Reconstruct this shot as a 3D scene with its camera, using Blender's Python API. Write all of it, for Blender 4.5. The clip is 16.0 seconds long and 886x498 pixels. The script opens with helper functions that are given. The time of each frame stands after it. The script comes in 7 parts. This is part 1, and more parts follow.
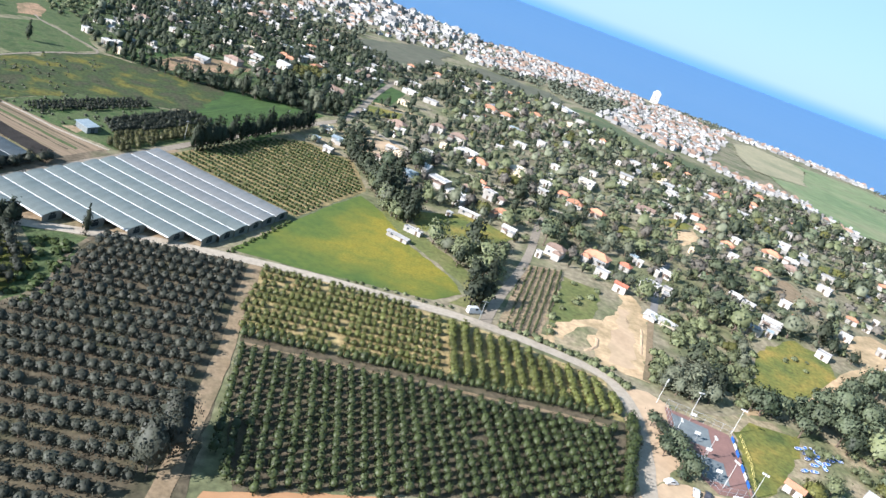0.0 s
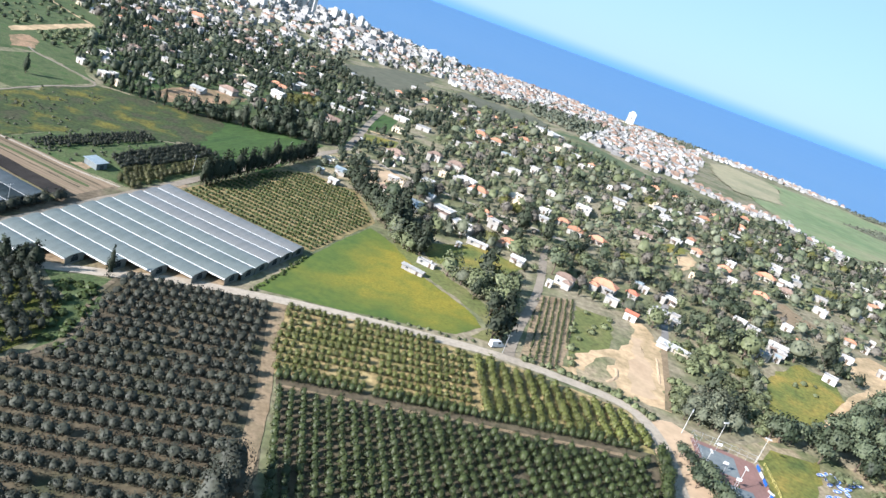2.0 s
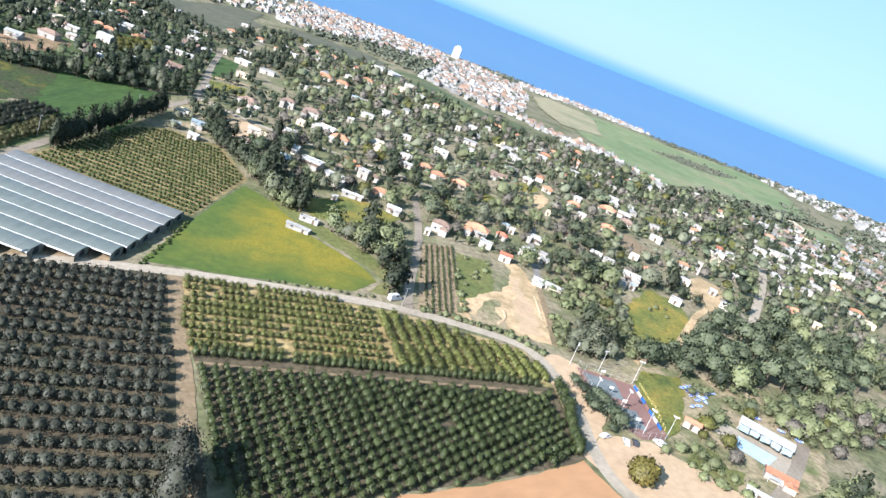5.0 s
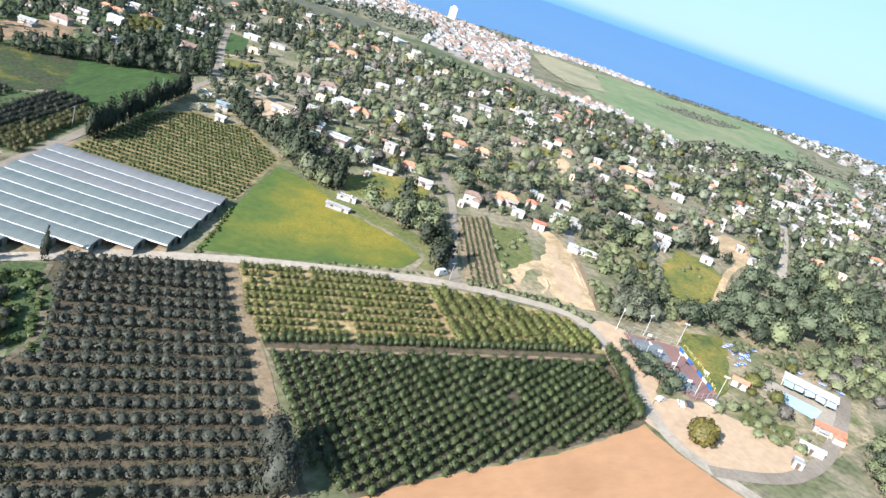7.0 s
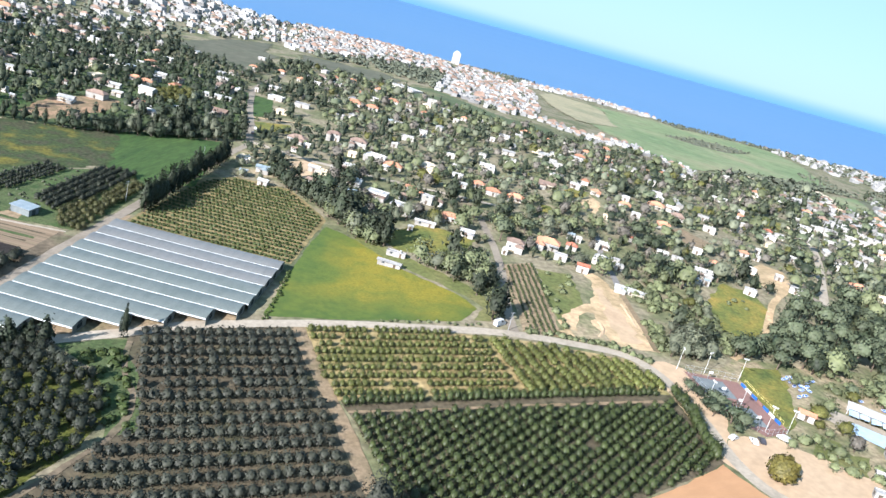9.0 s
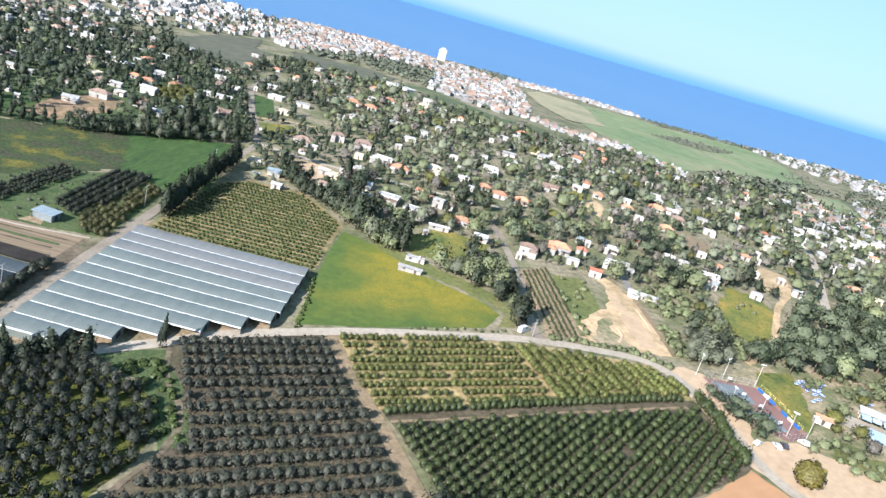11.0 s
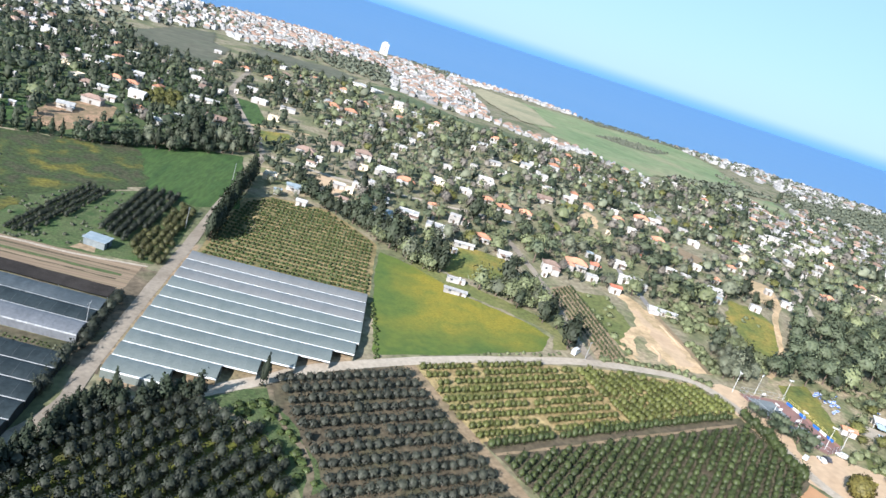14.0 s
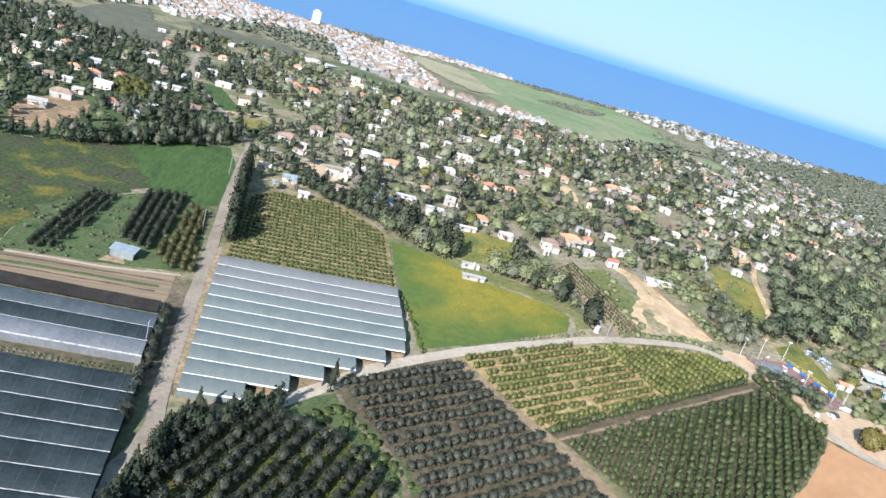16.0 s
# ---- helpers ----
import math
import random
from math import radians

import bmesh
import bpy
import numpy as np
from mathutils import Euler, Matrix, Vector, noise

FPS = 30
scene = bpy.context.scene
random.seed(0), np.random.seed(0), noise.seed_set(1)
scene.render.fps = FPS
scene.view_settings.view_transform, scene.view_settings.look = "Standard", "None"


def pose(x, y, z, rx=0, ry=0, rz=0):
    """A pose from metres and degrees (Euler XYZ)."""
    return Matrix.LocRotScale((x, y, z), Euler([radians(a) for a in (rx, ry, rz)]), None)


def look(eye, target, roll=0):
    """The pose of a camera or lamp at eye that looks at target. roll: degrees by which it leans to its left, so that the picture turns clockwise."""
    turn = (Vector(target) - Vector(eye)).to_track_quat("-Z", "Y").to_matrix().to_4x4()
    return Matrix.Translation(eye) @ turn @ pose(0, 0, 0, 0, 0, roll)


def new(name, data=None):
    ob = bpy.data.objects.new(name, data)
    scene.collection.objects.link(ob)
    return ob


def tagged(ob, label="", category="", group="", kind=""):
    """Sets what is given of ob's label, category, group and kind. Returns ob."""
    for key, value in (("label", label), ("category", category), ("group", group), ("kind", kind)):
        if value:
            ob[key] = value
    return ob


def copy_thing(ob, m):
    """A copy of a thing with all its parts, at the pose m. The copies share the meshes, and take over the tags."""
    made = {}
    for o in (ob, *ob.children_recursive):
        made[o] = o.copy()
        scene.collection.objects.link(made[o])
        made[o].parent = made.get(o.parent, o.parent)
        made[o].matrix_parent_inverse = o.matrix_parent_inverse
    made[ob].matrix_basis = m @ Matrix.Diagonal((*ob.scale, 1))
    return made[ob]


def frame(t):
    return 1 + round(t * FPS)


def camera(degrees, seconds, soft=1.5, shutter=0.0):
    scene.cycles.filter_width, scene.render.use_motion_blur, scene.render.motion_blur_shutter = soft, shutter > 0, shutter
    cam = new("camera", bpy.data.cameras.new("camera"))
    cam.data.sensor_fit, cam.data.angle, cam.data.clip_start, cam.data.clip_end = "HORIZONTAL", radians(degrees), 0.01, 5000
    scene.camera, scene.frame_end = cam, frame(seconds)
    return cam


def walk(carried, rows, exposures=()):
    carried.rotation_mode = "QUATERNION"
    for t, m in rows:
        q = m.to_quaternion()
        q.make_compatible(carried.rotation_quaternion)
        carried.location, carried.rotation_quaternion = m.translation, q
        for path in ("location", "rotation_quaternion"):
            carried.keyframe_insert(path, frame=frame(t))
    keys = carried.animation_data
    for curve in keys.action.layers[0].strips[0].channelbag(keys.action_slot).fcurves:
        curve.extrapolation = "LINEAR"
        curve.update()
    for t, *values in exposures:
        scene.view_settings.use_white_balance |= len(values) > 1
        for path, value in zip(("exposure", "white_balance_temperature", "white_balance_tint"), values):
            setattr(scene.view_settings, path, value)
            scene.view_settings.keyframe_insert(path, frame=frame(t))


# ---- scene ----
cam = camera(61.46, 16.0)
# seconds, eye in metres, then yaw, pitch and roll in degrees
ROWS = [
    (0, 0.00, 0.00, 102.00, -7.03, -19.43, 20.74),
    (0.5, -4.54, 0.31, 101.51, -8.06, -19.04, 20.99),
    (1, -9.35, 0.46, 100.91, -8.09, -19.16, 19.99),
    (1.5, -14.44, 0.44, 101.20, -8.51, -15.94, 19.94),
    (2, -19.48, 0.70, 101.77, -8.68, -17.34, 20.40),
    (2.5, -24.33, 0.95, 101.95, -8.98, -16.52, 20.33),
    (3, -28.83, 0.74, 101.67, -11.14, -15.44, 20.48),
    (3.5, -33.53, 0.66, 101.88, -13.25, -15.29, 21.15),
    (4, -38.03, 0.74, 102.17, -18.88, -13.66, 23.21),
    (4.2, -39.95, 0.91, 102.10, -21.17, -13.98, 23.28),
    (6.3, -60.60, 5.72, 101.72, -23.79, -20.97, 19.55),
    (6.5, -62.41, 5.95, 101.57, -23.92, -21.24, 19.10),
    (7, -66.90, 6.83, 101.72, -25.21, -20.01, 19.35),
    (7.5, -72.29, 8.29, 101.75, -25.19, -18.74, 17.62),
    (8, -77.14, 8.34, 101.89, -22.56, -17.34, 16.28),
    (8.5, -81.89, 9.14, 102.09, -22.75, -16.68, 15.61),
    (8.7, -83.79, 9.77, 102.21, -23.17, -17.09, 15.48),
    (10.8, -103.68, 15.70, 102.98, -25.60, -17.21, 16.15),
    (11, -106.15, 16.56, 103.04, -25.75, -17.20, 16.17),
    (11.5, -114.23, 19.40, 102.86, -27.29, -16.70, 15.64),
    (12, -123.89, 23.46, 103.10, -28.89, -15.90, 15.43),
    (12.5, -133.52, 27.41, 103.03, -29.96, -15.63, 16.24),
    (13, -142.98, 31.31, 102.87, -31.30, -14.66, 17.85),
    (13.5, -152.28, 35.51, 102.86, -31.35, -14.79, 17.52),
    (14, -161.73, 40.29, 102.60, -32.73, -16.16, 18.22),
    (14.5, -171.51, 45.54, 102.36, -33.44, -15.98, 17.43),
    (15, -181.17, 50.98, 101.93, -35.55, -17.46, 18.48),
    (15.5, -190.16, 56.23, 102.11, -37.12, -19.36, 18.46),
    (16, -199.52, 61.31, 102.31, -39.43, -17.13, 17.13),
]
walk(cam, [(t, pose(x, y, z, 0, 0, yaw) @ pose(0, 0, 0, 90 + pitch) @ pose(0, 0, 0, 0, 0, roll)) for t, x, y, z, yaw, pitch, roll in ROWS], [(0, 1.2, 5680, 14.2), (1.5, 1.2, 5680, 14.2), (4, 1.27, 5680, 14.2), (7, 1.29, 5680, 14.2), (8.5, 1.32, 5680, 14.2), (11, 1.25, 5680, 14.2), (12.5, 1.2, 5680, 14.2), (16, 1.2, 5680, 14.2)])

# ---- daylight ----
SUN_EL, SUN_AZ = radians(27), radians(239)
world = bpy.data.worlds.new("sky")
scene.world = world
world.use_nodes = True
wn = world.node_tree.nodes
sky = wn.new("ShaderNodeTexSky")
sky.sky_type, sky.sun_disc, sky.sun_elevation, sky.sun_rotation = "NISHITA", False, SUN_EL, SUN_AZ
sky.air_density, sky.dust_density, sky.ozone_density, sky.altitude = 1.3, 0.4, 3.0, 100
cool = wn.new("ShaderNodeMix")
cool.data_type = "RGBA"
cool.inputs["B"].default_value = (5.6, 9.0, 11.3, 1)
coords, split, height = wn.new("ShaderNodeTexCoord"), wn.new("ShaderNodeSeparateXYZ"), wn.new("ShaderNodeMapRange")
height.inputs["From Min"].default_value, height.inputs["From Max"].default_value = 0.0, 0.4  # sea haze thins out upwards
height.inputs["To Min"].default_value, height.inputs["To Max"].default_value = 0.78, 0.42
world.node_tree.links.new(coords.outputs["Generated"], split.inputs[0])
world.node_tree.links.new(split.outputs["Z"], height.inputs["Value"])
world.node_tree.links.new(height.outputs[0], cool.inputs["Factor"])
wn["Background"].inputs[1].default_value = 0.045
world.node_tree.links.new(sky.outputs[0], cool.inputs["A"])
band, rim_haze = wn.new("ShaderNodeMapRange"), wn.new("ShaderNodeMix")  # blue sea haze that thins out over the horizon
band.interpolation_type = "SMOOTHSTEP"
band.inputs["From Min"].default_value, band.inputs["From Max"].default_value = -0.0045, 0.015
rim_haze.data_type = "RGBA"
rim_haze.inputs["A"].default_value = (2.65, 5.8, 14.6, 1)
world.node_tree.links.new(split.outputs["Z"], band.inputs["Value"])
world.node_tree.links.new(band.outputs[0], rim_haze.inputs["Factor"])
world.node_tree.links.new(cool.outputs["Result"], rim_haze.inputs["B"])
world.node_tree.links.new(rim_haze.outputs["Result"], wn["Background"].inputs[0])
sun = new("sun", bpy.data.lights.new("sun", "SUN"))
sun.data.energy, sun.data.angle, sun.data.color = 5.6, radians(0.55), (1.0, 0.915, 0.785)
sun.matrix_basis = look((math.sin(SUN_AZ) * 300, math.cos(SUN_AZ) * 300, math.tan(SUN_EL) * 300), (0, 0, 0))

# ---- materials ----


def surface(name, colours, scale=1.0, rough=0.8, bump=0.0, bump_scale=4.0, vary=0.0, island=0.0, metal=0.0, spec=0.3, detail=6.0, stretch=(1, 1, 1), fine=0.35, fine_scale=9.0, coords="Object", translucent=0.0, turn=0.0):
    """A painted, grown or earthen surface: a noise ramp over colours, a finer noise on top, bump, and a random tone per object or island."""
    m = bpy.data.materials.new(name)
    m.use_nodes = True
    nt = m.node_tree
    n, link = nt.nodes, nt.links.new
    bsdf = n["Principled BSDF"]
    bsdf.inputs["Roughness"].default_value, bsdf.inputs["Metallic"].default_value = rough, metal
    bsdf.inputs["Specular IOR Level"].default_value = spec
    tc, mp = n.new("ShaderNodeTexCoord"), n.new("ShaderNodeMapping")
    mp.vector_type, mp.inputs["Rotation"].default_value = "TEXTURE", (0, 0, radians(turn))
    mp.inputs["Scale"].default_value = [1 / s for s in stretch]
    link(tc.outputs[coords], mp.inputs["Vector"])
    big, small = n.new("ShaderNodeTexNoise"), n.new("ShaderNodeTexNoise")
    big.inputs["Scale"].default_value, big.inputs["Detail"].default_value = scale, detail
    small.inputs["Scale"].default_value, small.inputs["Detail"].default_value = scale * fine_scale, 4.0
    link(mp.outputs[0], big.inputs["Vector"])
    link(mp.outputs[0], small.inputs["Vector"])
    ramp = n.new("ShaderNodeValToRGB")
    while len(ramp.color_ramp.elements) < len(colours):
        ramp.color_ramp.elements.new(0.5)
    for k, (e, c) in enumerate(zip(ramp.color_ramp.elements, colours)):
        e.position, e.color = 0.3 + 0.4 * k / max(1, len(colours) - 1), (*c, 1)
    link(big.outputs["Fac"], ramp.inputs[0])
    tone = n.new("ShaderNodeMapRange")
    tone.inputs["From Min"].default_value, tone.inputs["From Max"].default_value = 0.3, 0.7
    tone.inputs["To Min"].default_value, tone.inputs["To Max"].default_value = 1 - fine, 1 + fine
    link(small.outputs["Fac"], tone.inputs["Value"])
    value = tone.outputs[0]
    for amount, source in ((vary, "object"), (island, "island")):
        if amount:
            info = n.new("ShaderNodeObjectInfo" if source == "object" else "ShaderNodeNewGeometry")
            r = n.new("ShaderNodeMapRange")
            r.inputs["To Min"].default_value, r.inputs["To Max"].default_value = 1 - amount, 1 + amount
            link(info.outputs["Random" if source == "object" else "Random Per Island"], r.inputs["Value"])
            mul = n.new("ShaderNodeMath")
            mul.operation = "MULTIPLY"
            link(value, mul.inputs[0])
            link(r.outputs[0], mul.inputs[1])
            value = mul.outputs[0]
    mix = n.new("ShaderNodeMix")
    mix.data_type, mix.blend_type = "RGBA", "MULTIPLY"
    mix.inputs["Factor"].default_value = 1.0
    link(ramp.outputs[0], mix.inputs["A"])
    link(value, mix.inputs["B"])
    link(mix.outputs["Result"], bsdf.inputs["Base Color"])
    if bump:
        bn, b = n.new("ShaderNodeTexNoise"), n.new("ShaderNodeBump")
        bn.inputs["Scale"].default_value, bn.inputs["Detail"].default_value = bump_scale, 5.0
        link(mp.outputs[0], bn.inputs["Vector"])
        link(bn.outputs["Fac"], b.inputs["Height"])
        b.inputs["Strength"].default_value, b.inputs["Distance"].default_value = 0.8, bump
        link(b.outputs[0], bsdf.inputs["Normal"])
    if translucent:
        tr, ms = n.new("ShaderNodeBsdfTranslucent"), n.new("ShaderNodeMixShader")
        ms.inputs[0].default_value = translucent
        link(mix.outputs["Result"], tr.inputs["Color"])
        link(bsdf.outputs[0], ms.inputs[1])
        link(tr.outputs[0], ms.inputs[2])
        link(ms.outputs[0], n["Material Output"].inputs["Surface"])
    return m


GROUND = surface("scrub_ground", [(0.075, 0.085, 0.042), (0.12, 0.125, 0.062), (0.21, 0.18, 0.12), (0.095, 0.105, 0.05)], 0.035, 0.95, 0.25, 0.6, fine_scale=12)
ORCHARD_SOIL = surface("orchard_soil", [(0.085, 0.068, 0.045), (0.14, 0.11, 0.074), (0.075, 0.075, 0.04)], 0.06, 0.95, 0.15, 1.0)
DRY_SOIL = surface("dry_grassy_soil", [(0.2, 0.15, 0.065), (0.285, 0.22, 0.105), (0.15, 0.145, 0.05)], 0.06, 0.95, 0.15, 1.0)
BROWN_FIELD = surface("ploughed_earth", [(0.3, 0.165, 0.082), (0.36, 0.205, 0.105), (0.33, 0.185, 0.093)], 0.03, 0.95, 0.12, 0.8, stretch=(0.7, 1.4, 1), fine=0.06, turn=14)
TILLED = surface("tilled_earth", [(0.1105, 0.0799, 0.0527), (0.1785, 0.1318, 0.085), (0.1997, 0.1487, 0.1003), (0.1445, 0.119, 0.0697)], 0.11, 0.95, 0.1, 1.5, stretch=(0.06, 2.0, 1), fine=0.3, turn=-22, fine_scale=5)
SAND = surface("bare_sand", [(0.35, 0.245, 0.138), (0.46, 0.335, 0.2), (0.29, 0.218, 0.122), (0.42, 0.305, 0.182)], 0.06, 0.95, 0.2, 0.6, fine=0.2)
ASPHALT = surface("worn_asphalt", [(0.13, 0.125, 0.12), (0.2, 0.19, 0.18), (0.16, 0.155, 0.15)], 0.1, 0.85, 0.02, 3.0, fine=0.15)
PALE_ROAD = surface("pale_concrete_road", [(0.28, 0.243, 0.19), (0.36, 0.313, 0.25)], 0.08, 0.9, 0.03, 2.0, fine=0.15)
GREY_ROAD = surface("greyish_road", [(0.1816, 0.1538, 0.119), (0.2503, 0.2156, 0.17)], 0.08, 0.9, 0.03, 2.0, fine=0.15)
GREEN_CROP = surface("green_crop", [(0.0262, 0.0583, 0.0137), (0.0414, 0.0771, 0.018), (0.0334, 0.0659, 0.0154)], 0.05, 0.9, 0.2, 1.2, fine=0.3, stretch=(0.5, 2.5, 1), turn=62, fine_scale=6)
MUSTARD = surface("mustard_bloom", [(0.065, 0.098, 0.018), (0.11, 0.128, 0.018), (0.185, 0.155, 0.017), (0.125, 0.13, 0.018), (0.2, 0.16, 0.018)], 0.035, 0.95, 0.06, 1.2, fine=0.2, fine_scale=30, detail=5.0)
LAWN = surface("rough_lawn", [(0.0633, 0.0875, 0.0231), (0.1075, 0.1178, 0.0277), (0.1455, 0.1369, 0.03), (0.2277, 0.1683, 0.0393)], 0.08, 0.9, 0.15, 1.2, fine=0.32)
PARK = surface("dry_park_grass", [(0.08, 0.1, 0.04), (0.15, 0.145, 0.075), (0.28, 0.225, 0.145), (0.11, 0.125, 0.05)], 0.06, 0.95, 0.1, 1.0)
MEADOW = surface("weedy_meadow", [(0.0235, 0.0349, 0.0122), (0.0484, 0.0484, 0.0244), (0.0311, 0.047, 0.0154), (0.0415, 0.0571, 0.0163), (0.083, 0.0793, 0.0163), (0.1176, 0.1042, 0.0146)], 0.075, 0.95, 0.2, 1.0, fine=0.45, detail=8.0)
WEEDS = surface("weedy_bank", [(0.0286, 0.0566, 0.0151), (0.0673, 0.0871, 0.0339), (0.0421, 0.0784, 0.0205)], 0.12, 0.95, 0.2, 1.2)
FAR_FIELD = surface("far_meadow", [(0.11, 0.165, 0.07), (0.16, 0.2, 0.095), (0.22, 0.215, 0.12)], 0.008, 0.95, fine=0.2)
FAR_SOIL = surface("far_fallow", [(0.0619, 0.071, 0.0456), (0.0949, 0.0947, 0.0651), (0.0703, 0.0799, 0.0505)], 0.012, 0.95, fine=0.2)
BEACH = surface("beach_sand", [(0.5, 0.42, 0.3), (0.58, 0.5, 0.37)], 0.02, 0.95, fine=0.1)
OLIVE_LEAF = surface("olive_leaves", [(0.0289, 0.0325, 0.0226), (0.0523, 0.056, 0.0406)], 0.5, 0.6, vary=0.22, island=0.27, fine=0.2, translucent=0.04)
CITRUS_LEAF = surface("citrus_leaves", [(0.0263, 0.0384, 0.0126), (0.0526, 0.066, 0.0213)], 0.5, 0.5, vary=0.22, island=0.27, fine=0.2, translucent=0.03)
LEMON_LEAF = surface("yellowing_citrus_leaves", [(0.062, 0.074, 0.019), (0.102, 0.108, 0.03)], 0.5, 0.5, vary=0.25, island=0.27, fine=0.2, translucent=0.06)
BROAD_LEAF = surface("broad_leaves", [(0.0695, 0.0863, 0.0389), (0.1318, 0.1484, 0.0731), (0.1001, 0.1119, 0.0592)], 0.3, 0.6, vary=0.3, island=0.18, fine=0.2, translucent=0.06)
GREY_LEAF = surface("grey_green_leaves", [(0.0783, 0.0868, 0.0541), (0.1329, 0.1427, 0.0961)], 0.3, 0.65, vary=0.3, island=0.27, fine=0.2, translucent=0.05)
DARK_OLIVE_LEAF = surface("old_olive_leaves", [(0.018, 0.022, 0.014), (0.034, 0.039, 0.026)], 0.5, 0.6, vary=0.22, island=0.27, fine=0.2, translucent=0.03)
# far foliage paled and greyed: distance haze is put into the leaf colour
HAZED_LEAF = surface("hazed_scrub_leaves", [(0.085, 0.098, 0.067), (0.115, 0.126, 0.09)], 0.01, 0.8, island=0.12, fine=0.08)
GROVE_GRASS = surface("grove_grass", [(0.0324, 0.0432, 0.0094), (0.0828, 0.09, 0.0144), (0.0432, 0.0396, 0.0173)], 0.12, 0.95, 0.15, 1.2, fine=0.3)


def grassy_edges(m, colours, corner, west):
    """Lets a field's bloom give way to grass along its west and south sides, in ragged drifts."""
    n, link = m.node_tree.nodes, m.node_tree.links.new
    old = n["Principled BSDF"].inputs["Base Color"].links[0].from_socket
    tc, drift, grain, ramp, mix = n.new("ShaderNodeTexCoord"), n.new("ShaderNodeTexNoise"), n.new("ShaderNodeTexNoise"), n.new("ShaderNodeValToRGB"), n.new("ShaderNodeMix")
    drift.inputs["Scale"].default_value, drift.inputs["Detail"].default_value = 0.045, 6.0
    grain.inputs["Scale"].default_value = 0.3
    link(tc.outputs["Object"], drift.inputs["Vector"])
    link(tc.outputs["Object"], grain.inputs["Vector"])
    sides = []
    for normal, near, far in ((west, 2, 30), ((0, 1), -3, 20)):
        off, dot, add, rng_node = n.new("ShaderNodeVectorMath"), n.new("ShaderNodeVectorMath"), n.new("ShaderNodeMath"), n.new("ShaderNodeMapRange")
        off.operation, dot.operation, add.operation = "SUBTRACT", "DOT_PRODUCT", "MULTIPLY_ADD"
        off.inputs[1].default_value, dot.inputs[1].default_value = (*corner, 0), (*normal, 0)
        link(tc.outputs["Object"], off.inputs[0])
        link(off.outputs[0], dot.inputs[0])
        link(drift.outputs["Fac"], add.inputs[0])
        add.inputs[1].default_value = 44
        link(dot.outputs["Value"], add.inputs[2])
        rng_node.inputs["From Min"].default_value, rng_node.inputs["From Max"].default_value = near + 22, far + 22
        link(add.outputs[0], rng_node.inputs["Value"])
        sides.append(rng_node.outputs[0])
    both = n.new("ShaderNodeMath")
    both.operation = "MULTIPLY"
    link(sides[0], both.inputs[0])
    link(sides[1], both.inputs[1])
    for e, c in zip(ramp.color_ramp.elements, colours):
        e.color = (*c, 1)
    ramp.color_ramp.elements[0].position, ramp.color_ramp.elements[1].position = 0.35, 0.65
    link(grain.outputs["Fac"], ramp.inputs[0])
    mix.data_type = "RGBA"
    link(both.outputs[0], mix.inputs["Factor"])
    link(ramp.outputs[0], mix.inputs["A"])
    link(old, mix.inputs["B"])
    link(mix.outputs["Result"], n["Principled BSDF"].inputs["Base Color"])


grassy_edges(MUSTARD, [(0.05, 0.085, 0.018), (0.075, 0.11, 0.02)], (-41, 251), (0.94, -0.34))
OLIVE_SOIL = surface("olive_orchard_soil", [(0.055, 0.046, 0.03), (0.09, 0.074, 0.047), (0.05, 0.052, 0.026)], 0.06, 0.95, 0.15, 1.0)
FILM_RIB = surface("film_over_hoop", [(0.1275, 0.153, 0.153), (0.1615, 0.1827, 0.1827)], 0.5, 0.5)
OLD_RIB = surface("net_over_hoop", [(0.0305, 0.0366, 0.0404), (0.0472, 0.0548, 0.0594)], 0.5, 0.6)
FAR_DRY = surface("far_dry_grass", [(0.23, 0.21, 0.13), (0.29, 0.26, 0.16), (0.19, 0.19, 0.11)], 0.012, 0.95, fine=0.15)
MID_FILM = surface("blue_grey_greenhouse_net", [(0.0425, 0.0536, 0.0612), (0.0638, 0.0765, 0.085)], 0.12, 0.5, 0.03, 1.5, spec=0.2, fine=0.15)
SHADE_NET = surface("brown_shade_net", [(0.022, 0.019, 0.017), (0.04, 0.035, 0.031)], 0.2, 0.8, 0.03, 1.5, spec=0.1, fine=0.2)
PLOT_SOIL = surface("brown_row_soil", [(0.18, 0.132, 0.08), (0.25, 0.187, 0.118), (0.17, 0.143, 0.08)], 0.08, 0.95, 0.15, 1.0)
TRACK_SOIL = surface("track_earth", [(0.16, 0.118, 0.068), (0.215, 0.16, 0.1), (0.13, 0.105, 0.06)], 0.1, 0.95, 0.12, 1.0, fine=0.2)
TRODDEN = surface("trodden_earth", [(0.34, 0.245, 0.155), (0.41, 0.3, 0.195), (0.36, 0.27, 0.17)], 0.05, 0.95, 0.1, 1.0, fine=0.1)
STRIP_GRASS = surface("plain_grass", [(0.08, 0.098, 0.03), (0.115, 0.125, 0.04), (0.15, 0.138, 0.06)], 0.06, 0.95, 0.15, 1.2, fine=0.3)
FAR_SCRUB = surface("far_scrubland", [(0.07, 0.082, 0.05), (0.1, 0.11, 0.068), (0.13, 0.125, 0.08)], 0.01, 0.95, fine=0.15)
BUSH_LEAF = surface("young_fruit_leaves", [(0.044, 0.0656, 0.0192), (0.0704, 0.092, 0.0272)], 0.5, 0.55, vary=0.2, island=0.3, translucent=0.15)
PINE_LEAF = surface("pine_needles", [(0.0569, 0.0726, 0.0413), (0.1017, 0.1193, 0.0687)], 0.3, 0.65, vary=0.25, island=0.16, fine=0.2, translucent=0.04)
